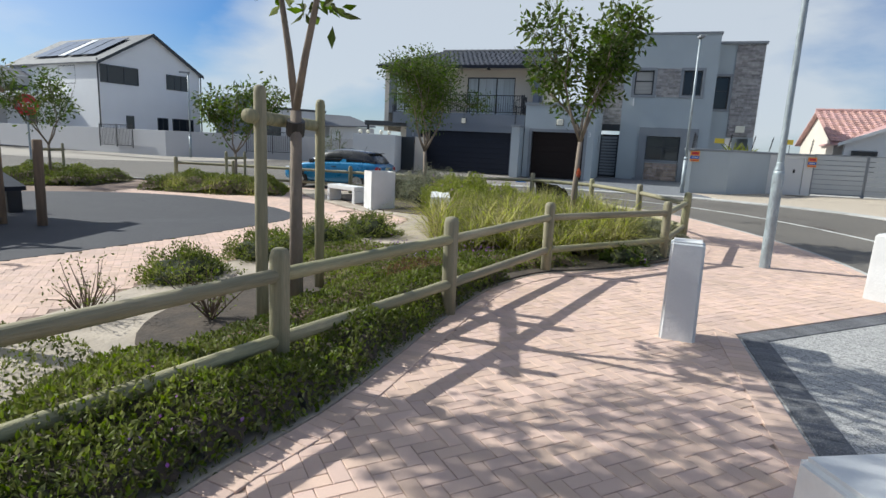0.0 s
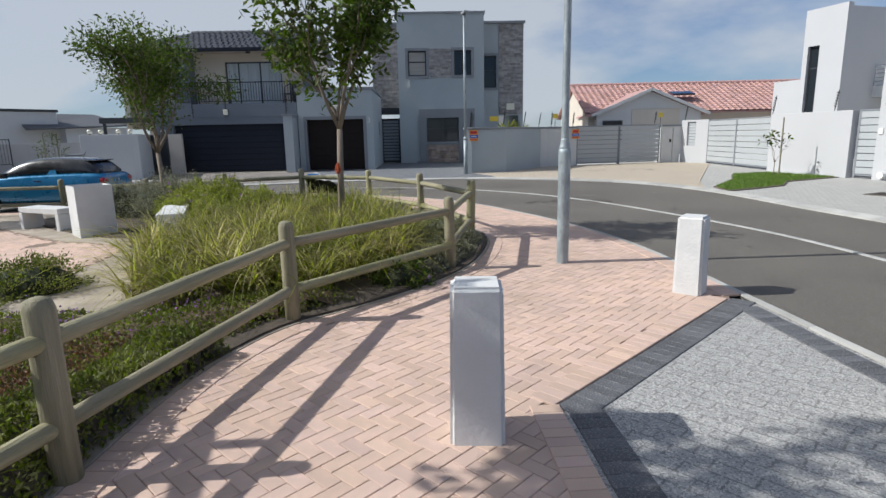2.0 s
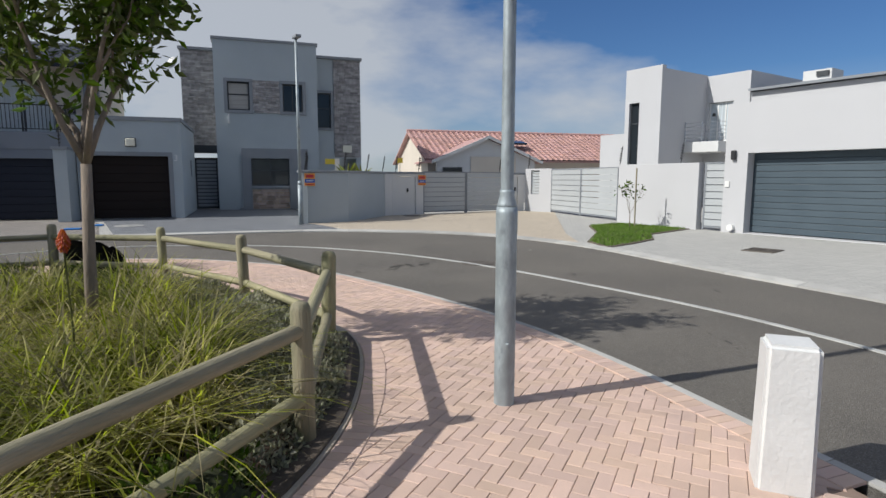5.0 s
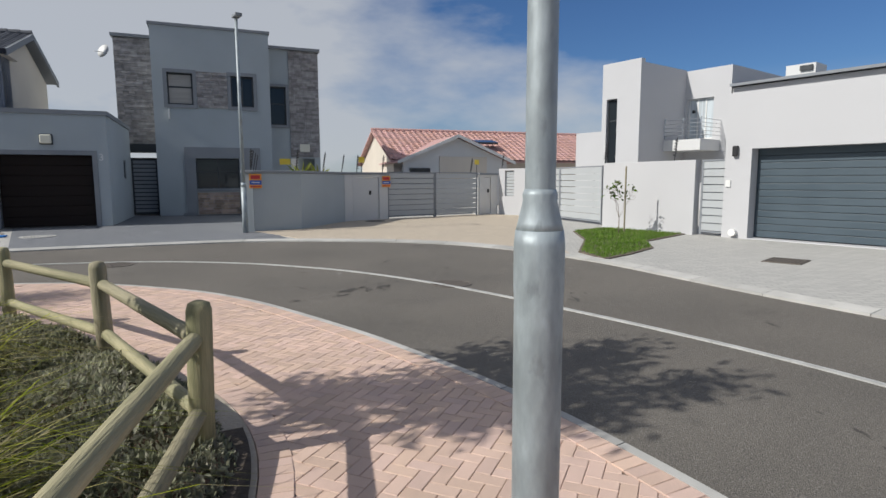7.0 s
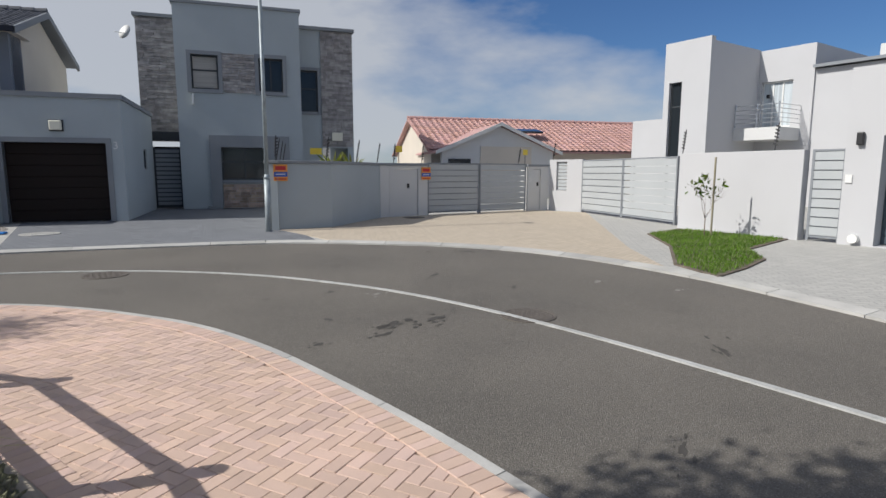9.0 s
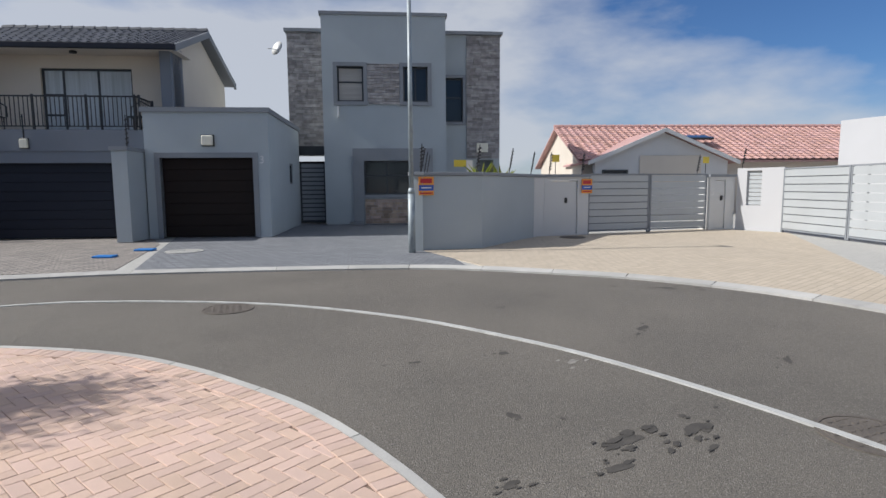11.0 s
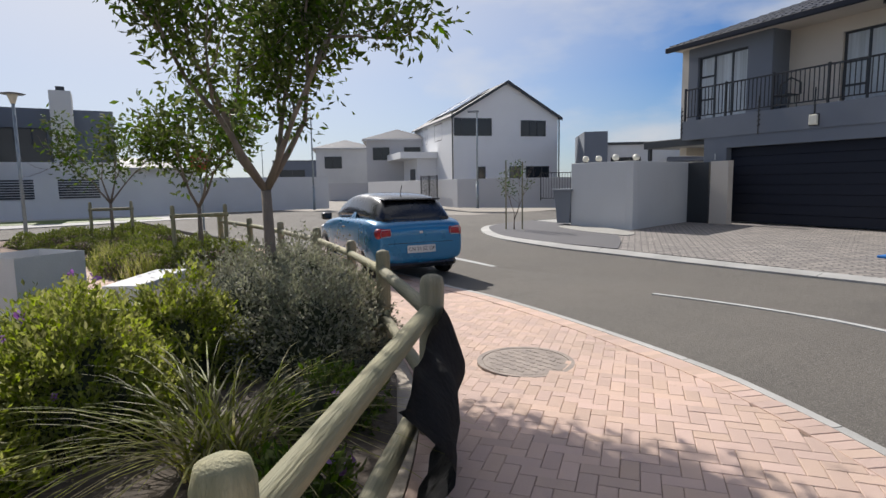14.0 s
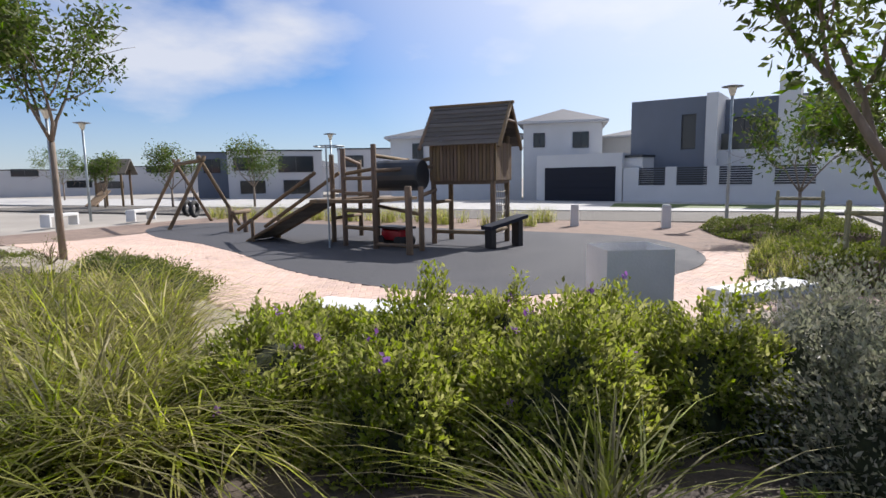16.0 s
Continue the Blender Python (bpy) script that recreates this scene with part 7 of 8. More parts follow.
for a1, b1 in (((1.35, -2.3, 2.1), (-0.95, -2.7, 2.05)), ((1.1, -3.3, 2.1), (-1.1, -4.3, 2.0)), ((1.35, -2.3, 1.75), (0.05, -1.4, 1.85)), ((1.1, -3.3, 1.7), (0.05, -1.4, 2.05)), ((1.35, -2.3, 1.25), (1.1, -3.3, 1.25)), ((1.35, -2.3, 0.85), (1.1, -3.3, 0.85)), ((1.35, -2.3, 0.45), (1.1, -3.3, 0.45)), ((1.35, -2.3, 1.6), (1.1, -3.3, 1.6)), ((1.35, -2.3, 0.1), (1.4, -1.1, 0.1)), ((1.4, -1.1, 1.2), (0.05, -1.4, 1.3)), ((1.4, -1.1, 0.8), (-0.05, -3.1, 0.9)), ((1.1, -3.3, 1.1), (-0.05, -3.1, 1.15)), ((-0.05, -3.1, 1.5), (-0.95, -2.7, 1.5)), ((0.45, -4.1, 1.3), (1.1, -3.3, 1.3)), ((0.45, -4.1, 0.6), (-1.1, -4.3, 0.6)), ((0.05, 0.05, 0.3), (0.05, -1.45, 0.3)), ((-0.95, 0.05, 0.35), (0.05, 0.05, 0.32)), ((-0.95, -1.45, 1.0), (0.05, -1.45, 1.0))):
    log(a1, b1, 0.045, PG, "rail")
part("platform", B(-1.1, 1.2, -4.25, -2.5, 1.02, 1.1), M["timber_brown"], PG)
for i in range(12):
    t = i / 12
    part("ramp_board", B(-0.45, 0.45, -0.09, 0.09, 0.0, 0.03), M["shingle"], PG, m=Matrix.Translation((0.6 - 0.1 * t, -6.3 + 2.1 * t, 0.06 + 1.0 * t)) @ Matrix.Rotation(radians(25), 4, "X"))
for dx in (-0.5, 0.5):
    log((0.6 + dx, -6.7, 0.3), (0.5 + dx, -4.2, 1.75), 0.05, PG, "handrail")
    log((0.6 + dx, -6.4, 0.0), (0.5 + dx, -4.2, 1.08), 0.05, PG, "stringer")
    log((0.6 + dx, -6.2, -0.05), (0.6 + dx, -6.2, 0.6), 0.05)
tn = part("barrel", lathe(bmesh.new(), [(0.34, 0), (0.36, 0.05), (0.36, 1.15), (0.34, 1.2)], 20, pose(0.5, -1.5, 1.65, 90, 0, 0)), M["frame"], PG, "black climbing barrel")
net = bmesh.new()
for i in range(7):
    z = 0.3 + i * 0.16
    tube(net, [(-0.9, 0.04, z), (-0.45, 0.12, z - 0.03), (0.0, 0.04, z)], 0.011, 5)
    x = -0.9 + i * 0.15
    tube(net, [(x, 0.04, 1.4), (x, 0.1, 0.8), (x, 0.04, 0.3)], 0.011, 5)
part("climbing_net", net, M["rope"], PG, "pale rope net")
part("hoop", tube(bmesh.new(), [(1.2 + 0.35 * math.cos(q * 0.55), -3.6 + 0.35 * math.sin(q * 0.55), 2.35) for q in range(12)], 0.018, 6), M["galv"], PG)
part("pole", rod(bmesh.new(), (1.6, -3.4, 0), (1.6, -3.4, 2.35), 0.02, seg=8), M["galv"], PG)
bg = thing("toy_cart", "red and black toy cart under the climbing frame", "toy", pose(-7.9, 7.2, -0.2, 0, 0, 70))
part("body", B(-0.35, 0.35, -0.2, 0.2, 0.12, 0.4, bevel=0.05), M["red_glass"], bg)
part("seat", B(-0.45, 0.45, -0.25, 0.25, 0.4, 0.46, bevel=0.02), M["black_metal"], bg)
for x in (-0.3, 0.3):
    part("wheel", rod(bmesh.new(), (x, -0.24, 0.12), (x, 0.24, 0.12), 0.12, seg=14), M["tyre"], bg)
sd = thing("toy_slide", "dark blue plastic toy slide leaning on the tower", "toy", pose(-8.3, 9.75, -0.2, 0, 0, 150))
part("chute", slab(bmesh.new(), [(-0.5, -0.18, 0.5), (0.6, -0.18, 0.72), (0.6, 0.18, 0.72), (-0.5, 0.18, 0.5)], 0.08), M["door_navy"], sd)
part("support", B(-0.45, -0.3, -0.12, 0.12, 0, 0.44, bevel=0.02), M["black_metal"], sd)
part("support", B(0.35, 0.5, -0.12, 0.12, 0, 0.6, bevel=0.02), M["black_metal"], sd)

sw = thing("swing_set", "timber swing frame with two tyre swings", "swing", Matrix.Translation((-11.0, -3.2, -0.2)))
log((-0.9, -1.7, 2.25), (0.7, 1.6, 2.3), 0.07, sw, "beam")
for (cx, cy) in ((-0.8, -1.5), (0.6, 1.4)):
    log((cx + 1.1, cy - 0.5, -0.05), (cx - 0.1, cy + 0.05, 2.45), 0.065, sw, "leg")
    log((cx - 1.1, cy + 0.5, -0.05), (cx + 0.1, cy - 0.05, 2.45), 0.065, sw, "leg")
for k in (0.35, 0.6):
    x, y = -0.9 + 1.6 * k, -1.7 + 3.3 * k
    ty = bmesh.new()
    tube(ty, [(x + 0.24 * math.cos(q * math.pi / 8), y + 0.1 * math.cos(q * math.pi / 8), 0.6 + 0.24 * math.sin(q * math.pi / 8)) for q in range(17)], 0.08, 10)
    t2 = part("tyre_seat", ty, M["tyre"], sw, "black tyre seat")
    part("chain", rod(bmesh.new(), (x, y, 0.85), (x, y, 2.25), 0.012, seg=5), M["black_metal"], t2)
ss = thing("seesaw", "low timber seesaw on short posts", "seesaw", Matrix.Translation((-9.5, 0.6, -0.2)))
for x, y, h in ((0.3, 0, 0.75), (-0.4, -0.1, 0.7), (0.1, 0.4, 0.5)):
    log((x, y, -0.05), (x, y, h), 0.07, ss)
log((-0.7, -0.2, 0.62), (0.5, 0.3, 0.62), 0.07, ss, "beam")
pt = thing("timber_post", "dark round timber post on the rubber surface", "post", pose(-6.45, 8.35, -0.2, 0, 0, 0))
log((0, 0, -0.05), (0.02, 0.0, 1.42), 0.075, pt, "shaft")

# far play hut and rail fence beyond the playground
fh = thing("play_hut", "small far timber play hut with a slide", "play tower", pose(-22, -24, -0.2, 0, 0, 35))
for x, y in ((0, 0), (1.6, 0), (0, 1.6), (1.6, 1.6)):
    log((x, y, 0), (x, y, 2.4), 0.08, fh)
part("roof", slab(slab(bmesh.new(), [(-0.4, -0.4, 2.2), (0.8, -0.4, 3.2), (0.8, 2, 3.2), (-0.4, 2, 2.2)]), [(0.8, -0.4, 3.2), (2, -0.4, 2.2), (2, 2, 2.2), (0.8, 2, 3.2)]), M["shingle"], fh)
part("side", B(0, 1.6, -0.05, 0.05, 0.9, 1.6), M["timber_brown"], fh)
part("slide", slab(bmesh.new(), [(1.6, 0.3, 1.1), (1.6, 0.9, 1.1), (4.2, 0.9, 0.2), (4.2, 0.3, 0.2)]), M["timber_brown"], fh)

# ---- small things across the road ----
def manhole(x, y, r, z, label, mat="iron"):
    m = thing("manhole_cover", label, "manhole cover", Matrix.Translation((x, y, z)))
    part("rim", lathe(bmesh.new(), [(r, -0.02), (r, 0.006), (r * 0.9, 0.006), (r * 0.9, 0.0)], 36), M[mat], m)
    part("lid", lathe(bmesh.new(), [(r * 0.88, -0.02), (r * 0.88, 0.004), (r * 0.86, 0.006)], 36), M[mat], m)
    st_bm = bmesh.new()
    k = 0.07
    n = int(r * 0.8 / k)
    for i in range(-n, n + 1):
        for j in range(-n, n + 1):
            if math.hypot(i * k, j * k) < r * 0.8:
                box(st_bm, i * k - 0.02, i * k + 0.02, j * k - 0.012, j * k + 0.012, 0.005, 0.009)
    tagged(part("studs", st_bm, M[mat], m), kind="stuff")
    return m


manhole(1.73, 15.91, 0.36, gz(1.73, 15.91) + 0.008, "round pale iron manhole cover in the paving", "cover")
manhole(4.93, 17.5, 0.3, ROAD_Z + 0.002, "round rusty manhole cover in the road")
manhole(8.45, 12.4, 0.29, ROAD_Z + 0.002, "round rusty manhole cover by the white line")
manhole(4.0, 24.0, 0.4, OUT_Z + 0.0, "round concrete cover in the grey driveway", "kerb")
manhole(13.6, 23.3, 0.35, OUT_Z + 0.0, "dark round cover before the kiosk")
gr = thing("drain_grate", "dark square drain grate in the pale driveway", "drain", pose(14.2, 10.3, OUT_Z - 0.012, 0, 0, 8))
part("plate", B(-0.35, 0.35, -0.3, 0.3, -0.02, 0.006, bevel=0.003), M["iron"], gr)
for i in range(9):
    part("bar", B(-0.32, 0.32, -0.27 + i * 0.065, -0.24 + i * 0.065, 0.006, 0.014), M["iron"], gr)
for x, y in ((3.15, 24.6), (2.55, 23.5)):
    cv = thing("meter_cover", "bright blue plastic meter cover in the driveway", "meter cover", pose(x, y, OUT_Z, 0, 0, -15))
    part("lid", B(-0.2, 0.2, -0.14, 0.14, -0.01, 0.03, bevel=0.01), M["blue_cover"], cv)
bn = thing("wheelie_bin", "grey wheeled bin behind the corner wall", "bin", pose(-5.45, 26.1, OUT_Z, 0, 0, 5))
part("body", loft([[(-w, -w, z), (w, -w, z), (w, w, z), (-w, w, z)] for w, z in ((0.2, 0.05), (0.26, 0.95))]), M["trim"], bn)
part("lid", B(-0.3, 0.3, -0.3, 0.3, 0.95, 1.02, bevel=0.02), M["trim"], bn)


def fence_sign(x, y, z, turn, label):
    s = thing("security_sign", label, "sign", pose(x, y, z, 0, 0, turn))
    pl2 = part("plate", B(-0.17, 0.17, -0.008, 0, -0.2, 0.2), M["sign_orange"], s)
    part("band", B(-0.165, 0.165, -0.012, -0.009, -0.1, 0.02), M["sign_blue"], pl2, "blue band")
    part("bar", B(-0.11, 0.11, -0.015, -0.0125, -0.05, -0.025), M["plate"], pl2)
    part("bar", B(-0.14, 0.14, -0.012, -0.009, -0.17, -0.14), M["sign_red"], pl2)
    part("emblem", B(-0.13, 0.13, -0.012, -0.009, 0.06, 0.16, bevel=0.002), M["sign_red"], pl2)


fence_sign(8.98, 21.93, 1.45, -3, "orange and blue security sign on the grey wall")
fence_sign(14.42, 23.87, 1.42, -3, "orange and blue security sign on the kiosk")


def spikes(x, y, z, h, n, turn, lean=10):
    """An electric-fence bracket: a leaning rod with insulators."""
    e = thing("fence_bracket", "black electric-fence bracket with insulators on the wall", "electric fence", pose(x, y, z, lean, 0, turn), "electric fence brackets")
    part("rod", rod(bmesh.new(), (0, 0, -0.1), (0, 0, h), 0.012, seg=6), M["black_metal"], e)
    for i in range(n):
        part("insulator", rod(bmesh.new(), (-0.03, 0, 0.12 + i * (h - 0.15) / n), (0.05, 0, 0.16 + i * (h - 0.15) / n), 0.018, seg=6), M["black_metal"], e)


for x, y, z, t in ((8.95, 22.2, 1.7, 0), (9.35, 23.4, 1.7, 70), (9.9, 24.8, 1.7, 70), (10.45, 26.2, 1.7, 70), (10.25, 22.1, 1.7, 20), (12.7, 24.0, 1.7, 40), (11.5, 22.95, 1.7, 40), (13.4, 24.2, 1.7, 0), (14.4, 24.1, 1.7, 0), (18.7, 24.2, 1.7, 0), (19.9, 23.6, 1.9, 0), (17.85, 16.9, 1.9, 90), (17.6, 14.5, 1.9, 90)):
    spikes(x, y, z + OUT_Z, 0.62, 6, t)
for x, y, z in ((13.6, 24.2, 2.2), (18.95, 24.1, 2.2)):
    ys = thing("warning_sign", "small yellow warning sign on the electric fence", "sign", pose(x, y, z, 0, 0, 0))
    part("plate", B(-0.12, 0.12, -0.004, 0.004, -0.1, 0.1), M["yellow"], ys)
    part("stem", B(-0.008, 0.008, 0.005, 0.02, -0.6, 0.1), M["black_metal"], ys)


def aloe(x, y, z, s, seed):
    a1 = thing("aloe", "spiky green aloe behind the grey wall", "plant", Matrix.Translation((x, y, z)))
    rg = np.random.default_rng(seed)
    bm = bmesh.new()
    for i in range(22):
        q = rg.uniform(0, 2 * math.pi)
        el = rg.uniform(0.4, 1.3)
        d = Vector((math.cos(q) * math.cos(el), math.sin(q) * math.cos(el), math.sin(el))) * s * rg.uniform(0.7, 1.1)
        tube(bm, [(0, 0, 0), d * 0.55, d + Vector((0, 0, -0.1 * s))], [0.05 * s, 0.04 * s, 0.004], 5)
    part("leaves", bm, M["leaf_bush"], a1)
    part("stem", rod(bmesh.new(), (0, 0, -z + OUT_Z), (0, 0, 0.05), 0.05, seg=8), M["bark"], a1)


aloe(11.5, 24.6, 1.45, 0.85, 1)
aloe(12.4, 25.2, 1.4, 0.8, 2)

HB = lambda u, v, z: HOUSE @ Vector((u, v, z))
num = lettering("3", 0.3, M["plate"], b3, pose(3.85, -0.28, 2.15, 90), "house_number")
lettering("5", 0.3, M["plate"], kio5, pose(0.1, -0.006, 1.15, 90), "house_number")
lettering("1", 0.26, M["plate"], a, pose(-5.2, -0.02, 1.85, 90), "house_number")
part("dish", lathe(bmesh.new(), [(0.02, 0), (0.16, 0.04), (0.26, 0.1), (0.28, 0.12)], 20, pose(3.3, 6.1, 6.6, 70, 0, -40)), M["plate"], b3, "white satellite dish", flat=False)
part("dish_arm", rod(bmesh.new(), (3.3, 6.1, 6.6), (2.95, 5.7, 6.55), 0.015, seg=6), M["plate"], b3)
part("alarm_box", B(10.9, 11.35, 6.12, 6.2, 2.75, 3.1), M["lamp_glass"], b3)
part("warning_plate", B(9.75, 10.2, 4.2, 4.22, 2.1, 2.35), M["yellow"], b3)
part("bracket_light", B(5.55, 5.61, 4.55, 4.75, 3.9, 4.3), M["plate"], b3, "slim white wall light")
for u in (-6.4, -3.9, 0.2):
    spikes(*HB(u, -0.05, 2.5), 0.9, 6, -15, 0)
lampU = part("soffit_lamp", lathe(bmesh.new(), [(0.1, 0), (0.1, 0.06), (0.06, 0.08)], 14, pose(-1.6, 1.1, 5.26)), M["black_metal"], a)
# balcony chairs
for u in (-3.7, 0.25):
    ch = thing("balcony_chair", "black wrought-iron chair on the balcony", "chair", HOUSE @ pose(u, 0.7, 2.98))
    part("seat", B(-0.25, 0.25, -0.2, 0.2, 0.42, 0.45), M["black_metal"], ch)
    part("backrest", tube(bmesh.new(), [(-0.3, 0.2, 0.45), (-0.28, 0.22, 0.75), (0, 0.24, 0.92), (0.28, 0.22, 0.75), (0.3, 0.2, 0.45)], 0.02, 6), M["black_metal"], ch)
    for sx in (-0.22, 0.22):
        for sy in (-0.17, 0.17):
            part("leg", rod(bmesh.new(), (sx, sy, 0), (sx, sy, 0.42), 0.015, seg=6), M["black_metal"], ch)
# round pale lamps and a dark carport behind the corner wall
for x, y in ((-4.9, 26.2), (-4.55, 26.3), (-3.9, 26.1), (-3.6, 26.6)):
    gl2 = thing("globe_lamp", "round cream globe lamp on the corner wall", "lamp", Matrix.Translation((x, y, OUT_Z + 1.72)))
    bm = bmesh.new()
    bmesh.ops.create_uvsphere(bm, u_segments=16, v_segments=10, radius=0.09, matrix=Matrix.Translation((0, 0, 0.11)))
    part("globe", bm, M["lamp_glass"], gl2, flat=False)
    part("base", rod(bmesh.new(), (0, 0, 0), (0, 0, 0.05), 0.05, seg=10), M["black_metal"], gl2)
cpt = thing("carport", "dark flat carport roof behind the corner wall", "carport", pose(-5.6, 30.5, OUT_Z, 0, 0, -15))
part("roof", B(0, 3.4, 0, 4, 2.25, 2.5, bevel=0.02), M["frame"], cpt)
for x in (0.1, 3.2):
    part("post", B(x, x + 0.1, 0.1, 0.2, 0, 2.25), M["frame"], cpt)

# stains on the road: uneven splashes of a few drops each
def stain(x, y, sx, sy, turn, drops, seed, mat="stain", label="dark oil stain splashed on the asphalt"):
    rg = np.random.default_rng(seed)
    bm = bmesh.new()
    c, sn = math.cos(radians(turn)), math.sin(radians(turn))
    for d in range(drops):
        u, v = (0.0, 0.0) if d == 0 else (rg.normal(0, sx * 0.75), rg.normal(0, sy * 0.75))
        k = 1.0 if d == 0 else rg.uniform(0.12, 0.5)
        ring = []
        for q in range(14):
            a1 = 2 * math.pi * q / 14
            w = 1 + 0.75 * noise.noise(Vector((math.cos(a1) * 1.7, math.sin(a1) * 1.7, seed * 3.3 + d)))
            p1, p2 = u + sx * 0.38 * k * w * math.cos(a1), v + sy * 0.38 * k * w * math.sin(a1)
            ring.append(bm.verts.new((p1 * c - p2 * sn, p1 * sn + p2 * c, 0.0004 * d)))
        bm.faces.new(ring)
    ob = tagged(part("oil_stain" if mat == "stain" else "pale_stain", bm, M[mat]), label, "stain", kind="structure")
    ob.location = (x, y, ROAD_Z + 0.003 + gz(x, y))


for k, (x, y, sx, sy, turn, drops) in enumerate(((10.76, 16.6, 0.42, 0.14, -35, 9), (7.19, 14.64, 0.16, 0.1, 20, 4), (6.4, 14.68, 0.14, 0.05, 10, 5), (6.65, 13.41, 0.1, 0.14, 30, 3), (7.1, 12.88, 0.3, 0.13, 15, 14), (7.6, 12.85, 0.32, 0.16, 25, 14), (6.85, 12.62, 0.22, 0.09, 12, 9), (6.25, 12.67, 0.16, 0.06, 14, 7), (5.95, 11.75, 0.12, 0.05, 10, 4), (8.0, 16.32, 0.12, 0.06, 0, 3), (8.9, 14.9, 0.3, 0.1, 30, 5), (9.3, 13.6, 0.2, 0.07, 40, 5), (7.2, 9.8, 0.22, 0.06, 30, 6), (9.0, 10.6, 0.3, 0.08, 50, 6), (9.6, 8.6, 0.25, 0.06, 60, 5), (7.4, 7.2, 0.18, 0.05, 60, 5))):
    stain(x, y, sx, sy, turn, drops, k)
for k, (x, y, sx, sy) in enumerate(((7.62, 14.22, 0.18, 0.1), (10.5, 13.25, 0.3, 0.1), (10.9, 12.3, 0.2, 0.08))):
    stain(x, y, sx, sy, 30, 4, 40 + k, "pale_stain", "pale scuffed cement mark on the asphalt")

# ---- single pavers, setts and kerb stones ----
kerb("kerb_inner", [p for p in KERB_IN if p[0] > -12], 0.06, 0.004, 0.006, 1.0, "flush pale concrete edging along the park")
kerb("kerb_outer", offset(KERB_OUT, 0.0), 0.22, ROAD_Z + 0.03, OUT_Z - 0.004, 1.0, "low sloping pale concrete kerb")


def paver_mesh(name, L, W, H, mat, bev=0.006):
    bm = bmesh.new()
    a1, b1 = L / 2, W / 2
    lo = [bm.verts.new((sx * a1, sy * b1, -H)) for sx, sy in ((-1, -1), (1, -1), (1, 1), (-1, 1))]
    mi = [bm.verts.new((sx * a1, sy * b1, -bev)) for sx, sy in ((-1, -1), (1, -1), (1, 1), (-1, 1))]
    hi = [bm.verts.new((sx * (a1 - bev), sy * (b1 - bev), 0)) for sx, sy in ((-1, -1), (1, -1), (1, 1), (-1, 1))]
    for r0, r1 in ((lo, mi), (mi, hi)):
        for k in range(4):
            bm.faces.new((r0[k], r0[(k + 1) % 4], r1[(k + 1) % 4], r1[k]))
    bm.faces.new(hi)
    return finish(name, bm, mat)


HERR_TURN = 30
PL, PW, PG_GAP = 0.168, 0.0825, 0.003
HERR = radians(HERR_TURN)


def herringbone(region, edge, keep):
    """Places (x, y, turn) of pavers laid in herringbone over a region."""
    xs, ys = [p[0] for p in region], [p[1] for p in region]
    cx, cy = (min(xs) + max(xs)) / 2, (min(ys) + max(ys)) / 2
    R = math.hypot(max(xs) - min(xs), max(ys) - min(ys)) / 2 + 1
    w = PW + PG_GAP
    n = int(R / w) + 2
    c, s = math.cos(HERR), math.sin(HERR)
    out = []
    for i in range(-n, n):
        for j in range(-n, n):
            k = (i + j) % 4
            if k == 0:
                u, v, t = (i + 1) * w, (j + 0.5) * w, 0.0
            elif k == 2:
                u, v, t = (i + 0.5) * w, (j + 1) * w, math.pi / 2
            else:
                continue
            x, y = cx + u * c - v * s, cy + u * s + v * c
            out.append((x, y, HERR + t))
    out = np.array(out)
    out = out[inside_many(region, out[:, 0], out[:, 1])]
    return [tuple(q) for q in out[keep(out[:, 0], out[:, 1])]]


def lay(parent, places, mesh, mat_rest, near, name="paver", lift=0.0):
    """The nearest few hundred as single pieces, the rest as one joined part."""
    verts = np.array([v.co[:] for v in mesh.vertices])
    rest = []
    count = 0
    for x, y, t in places:
        z = gz(x, y) + lift + rng.normal(0, 0.0007)
        tilt = rng.normal(0, 0.35, 2)
        if near(x, y) and count < 300:
            q = new(name, mesh)
            q.parent, q.matrix_basis = parent, pose(x, y, z, tilt[0], tilt[1], math.degrees(t))
            count += 1
        else:
            c, s = math.cos(t), math.sin(t)
            v = verts.copy()
            rest.append(np.stack([x + v[:, 0] * c - v[:, 1] * s, y + v[:, 0] * s + v[:, 1] * c, z + v[:, 2] + v[:, 0] * radians(tilt[0]) * 0.5], 1))
    if rest:
        fs = np.array([list(p.vertices) for p in mesh.polygons])
        allv = np.concatenate(rest)
        allf = np.concatenate([fs + k * len(verts) for k in range(len(rest))])
        me = bpy.data.meshes.new(name + "s")
        me.vertices.add(len(allv))
        me.vertices.foreach_set("co", allv.astype(np.float32).ravel())
        me.loops.add(len(allf) * 4)
        me.loops.foreach_set("vertex_index", allf.astype(np.int32).ravel())
        me.polygons.add(len(allf))
        me.polygons.foreach_set("loop_start", np.arange(0, len(allf) * 4, 4, dtype=np.int32))
        me.polygons.foreach_set("loop_total", np.full(len(allf), 4, dtype=np.int32))
        me.materials.append(mat_rest)
        me.polygons.foreach_set("use_smooth", np.zeros(len(allf), dtype=bool))
        me.update()
        ob = new(name + "s", me)
        ob.parent = parent
        tagged(ob, kind="stuff")


pmesh = paver_mesh("paver", PL, PW, 0.02, M["pave"], 0.003)
kin = [p for p in KERB_IN if p[1] < 19 and p[0] > -10]
drv_edge = [(1.0, -6), (1.9, -1.0), (2.55, 2.2), (3.0, 4.12), (5.4, 5.42)]


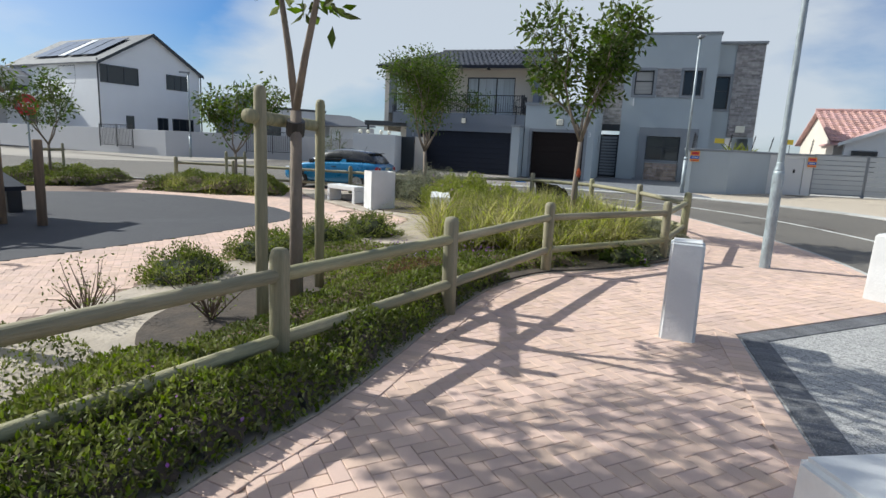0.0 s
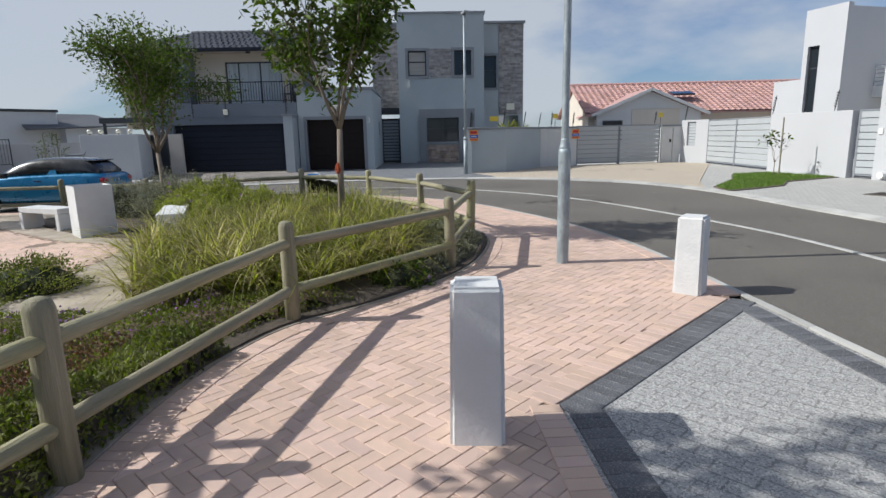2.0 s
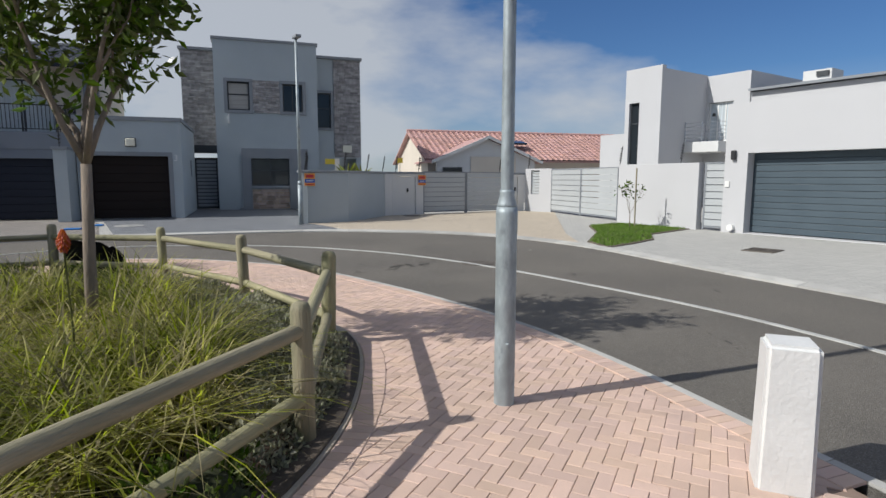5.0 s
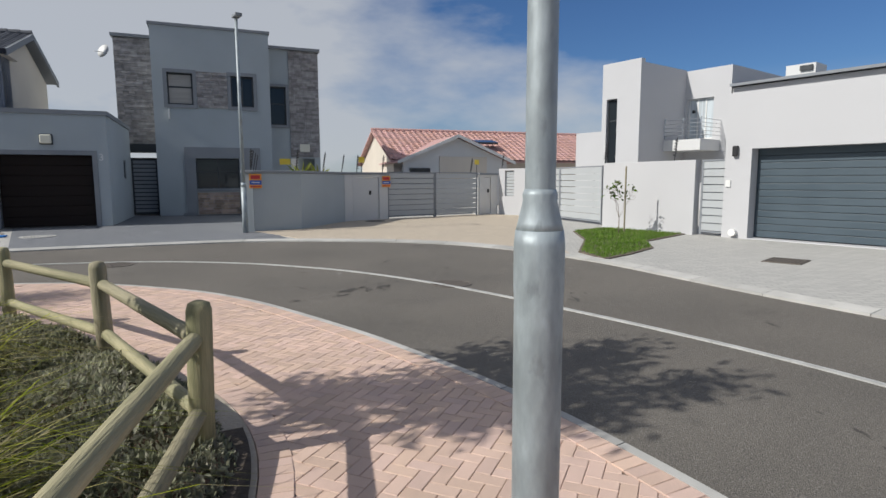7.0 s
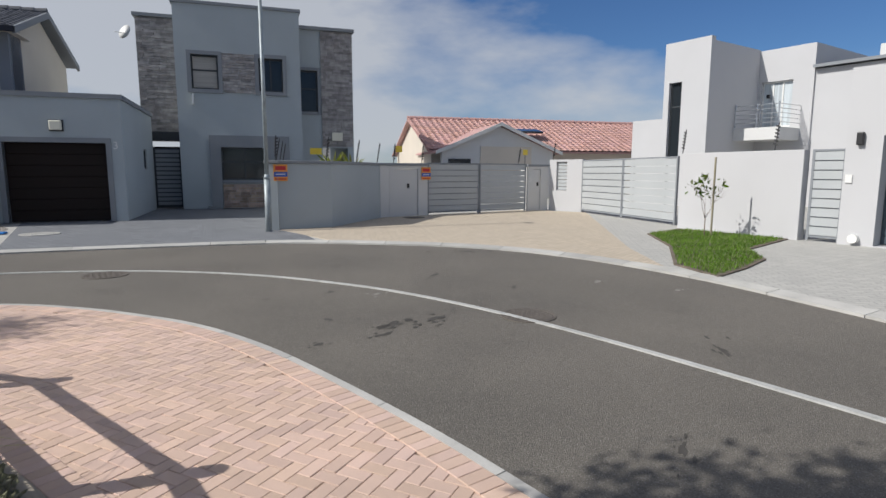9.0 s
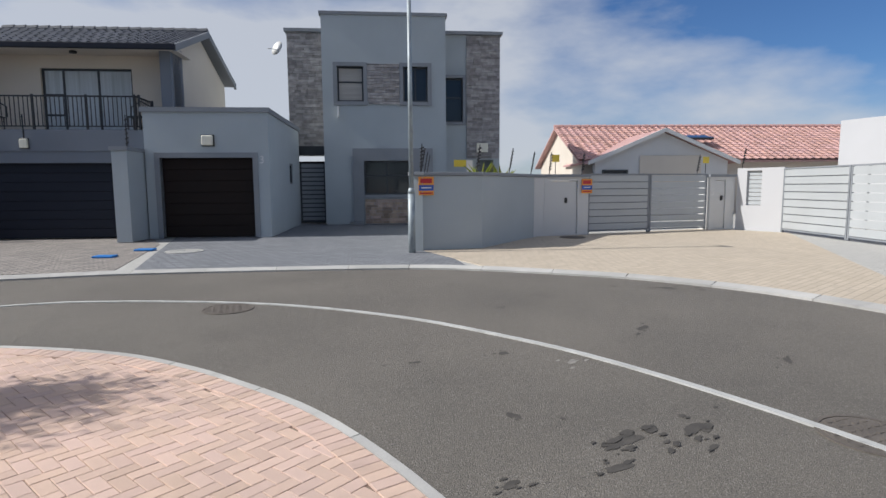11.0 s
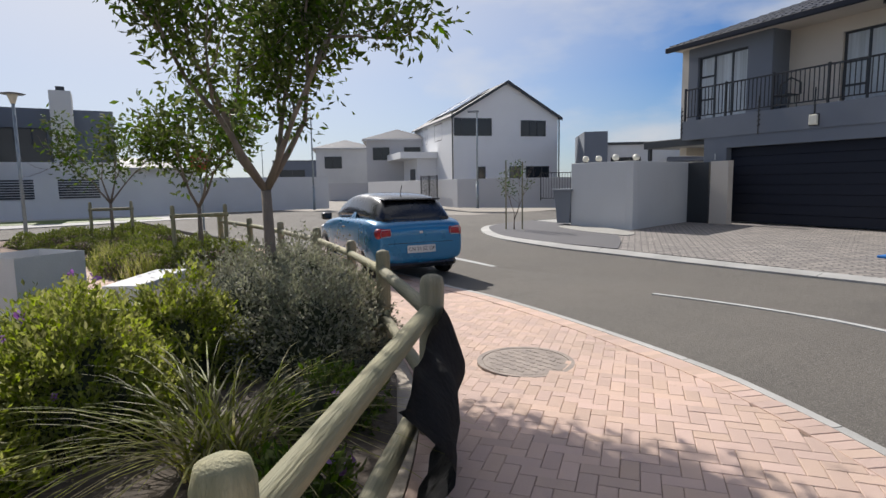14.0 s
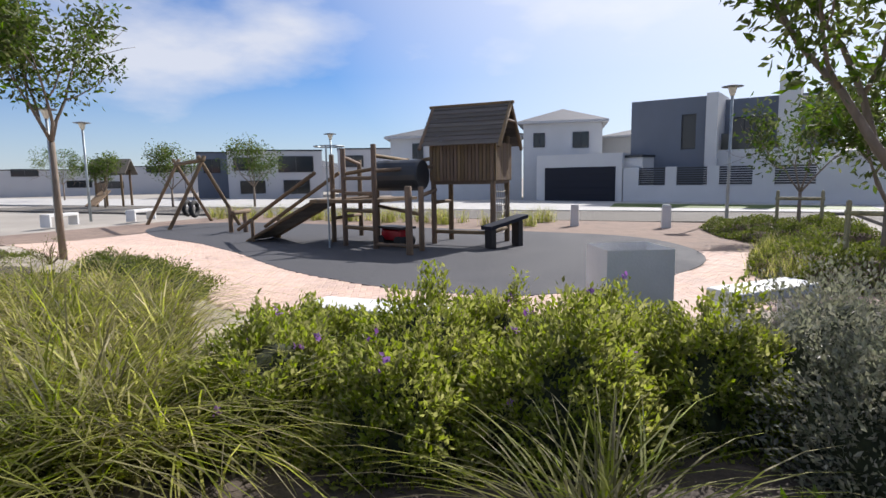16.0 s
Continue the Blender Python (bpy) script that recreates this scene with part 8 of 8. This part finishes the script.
def dense(line, step=0.2):
    out = []
    for (ax, ay), (bx, by) in zip(line, line[1:]):
        k = max(1, round(math.dist((ax, ay), (bx, by)) / step))
        out += [(ax + (bx - ax) * j / k, ay + (by - ay) * j / k) for j in range(k)]
    return out + [line[-1]]


def course(line, off, step, width_along):
    """A soldier course: pavers side by side across a line."""
    out, acc = [], 0.0
    ln = offset(line, off)
    for (ax, ay), (bx, by) in zip(ln, ln[1:]):
        d = math.dist((ax, ay), (bx, by))
        while acc < d:
            t = acc / d
            out.append((ax + (bx - ax) * t, ay + (by - ay) * t, math.atan2(by - ay, bx - ax) + math.pi / 2))
            acc += step
        acc -= d
    return out


SOL = PW + PG_GAP
soldiers = course(BED_OUT, -0.09, SOL, PW) + course([p for p in kin], -0.09, SOL, PW) + course(dense(drv_edge[:4]), 0.09, SOL, PW) + course(dense(drv_edge[3:]), 0.09, SOL, PW)
soldiers = [q for q in soldiers if inside(apron_poly, q[0], q[1])]
field = herringbone(apron_poly, None, lambda x, y: ~inside_many(bed_poly, x, y) & (near_many(BED_OUT, x, y) > 0.12) & (near_many(kin, x, y) > 0.12) & (near_many(drv_edge, x, y) > 0.12))
near_pave = lambda x, y: 0.7 < x < 2.3 and 2.0 < y < 5.2
lay(pav, field, pmesh, M["pave_rest"], near_pave)
lay(pav, soldiers, pmesh, M["pave_rest"], lambda x, y: False, "edge_paver", 0.006)
plaza_field = herringbone(inner_poly, None, lambda x, y: (x > -9) & (y > -2) & ~inside_many(SURF, x, y) & ~inside_many(bed_poly, x, y) & (near_many(BED_IN, x, y) > 0.08))
lay(plaza, plaza_field, pmesh, M["pave_rest"], lambda x, y: False)
# dark setts round the driveway apron
smesh = paver_mesh("sett", 0.2, 0.097, 0.02, M["sett"], 0.004)
drv = bpy.data.objects["driveway"]
setts = course(dense([(1.91, -1.0), (2.56, 2.2), (3.01, 4.1)]), -0.11, 0.1, 0.1) + course([(3.0, 4.13), (5.42, 5.43)], -0.11, 0.1, 0.1)
setts += course([(5.44, 5.1), (5.2, 4.1), (4.65, 1.5)], -0.11, 0.1, 0.1)
setts = [q for q in setts if inside(DRV, q[0], q[1])]
lay(drv, setts, smesh, M["sett"], lambda x, y: y > 1.5, "sett")


# stacked stone on the grey house
def stones(u0, u1, z0, z1, v, seed, parent=b3, single=True):
    rg = np.random.default_rng(seed)
    z = z0
    meshes = []
    out = []
    while z < z1 - 0.03:
        h = rg.uniform(0.085, 0.12)
        u = u0 - rg.uniform(0, 0.2)
        while u < u1:
            L = rg.uniform(0.2, 0.42)
            a1, b1 = max(u0, u), min(u1, u + L)
            if b1 - a1 > 0.05:
                out.append((a1 + 0.004, b1 - 0.004, z + 0.004, min(z1, z + h) - 0.004, v - rg.uniform(0.02, 0.06)))
            u += L
        z += h
    return out


single = stones(6.64, 7.81, 4.4, 5.85, 4.752, 1) + stones(6.47, 8.13, 0.02, 0.96, 4.75, 2)
for u0, u1, z0, z1, v in single[:300]:
    part("stone", B(u0, u1, v, v + 0.07, z0, z1), M["stone_warm" if z1 < 2 else "stone"], b3)
joined = bmesh.new()
for u0, u1, z0, z1, v in single[300:] + stones(3.56, 5.0, 2.95, 7.28, 6.27, 3) + stones(10.5, 11.84, 2.5, 7.28, 6.27, 4):
    box(joined, u0, u1, v, v + 0.07, z0, z1)
tagged(part("stone_cladding", joined, M["stone_rest"], b3), kind="stuff")
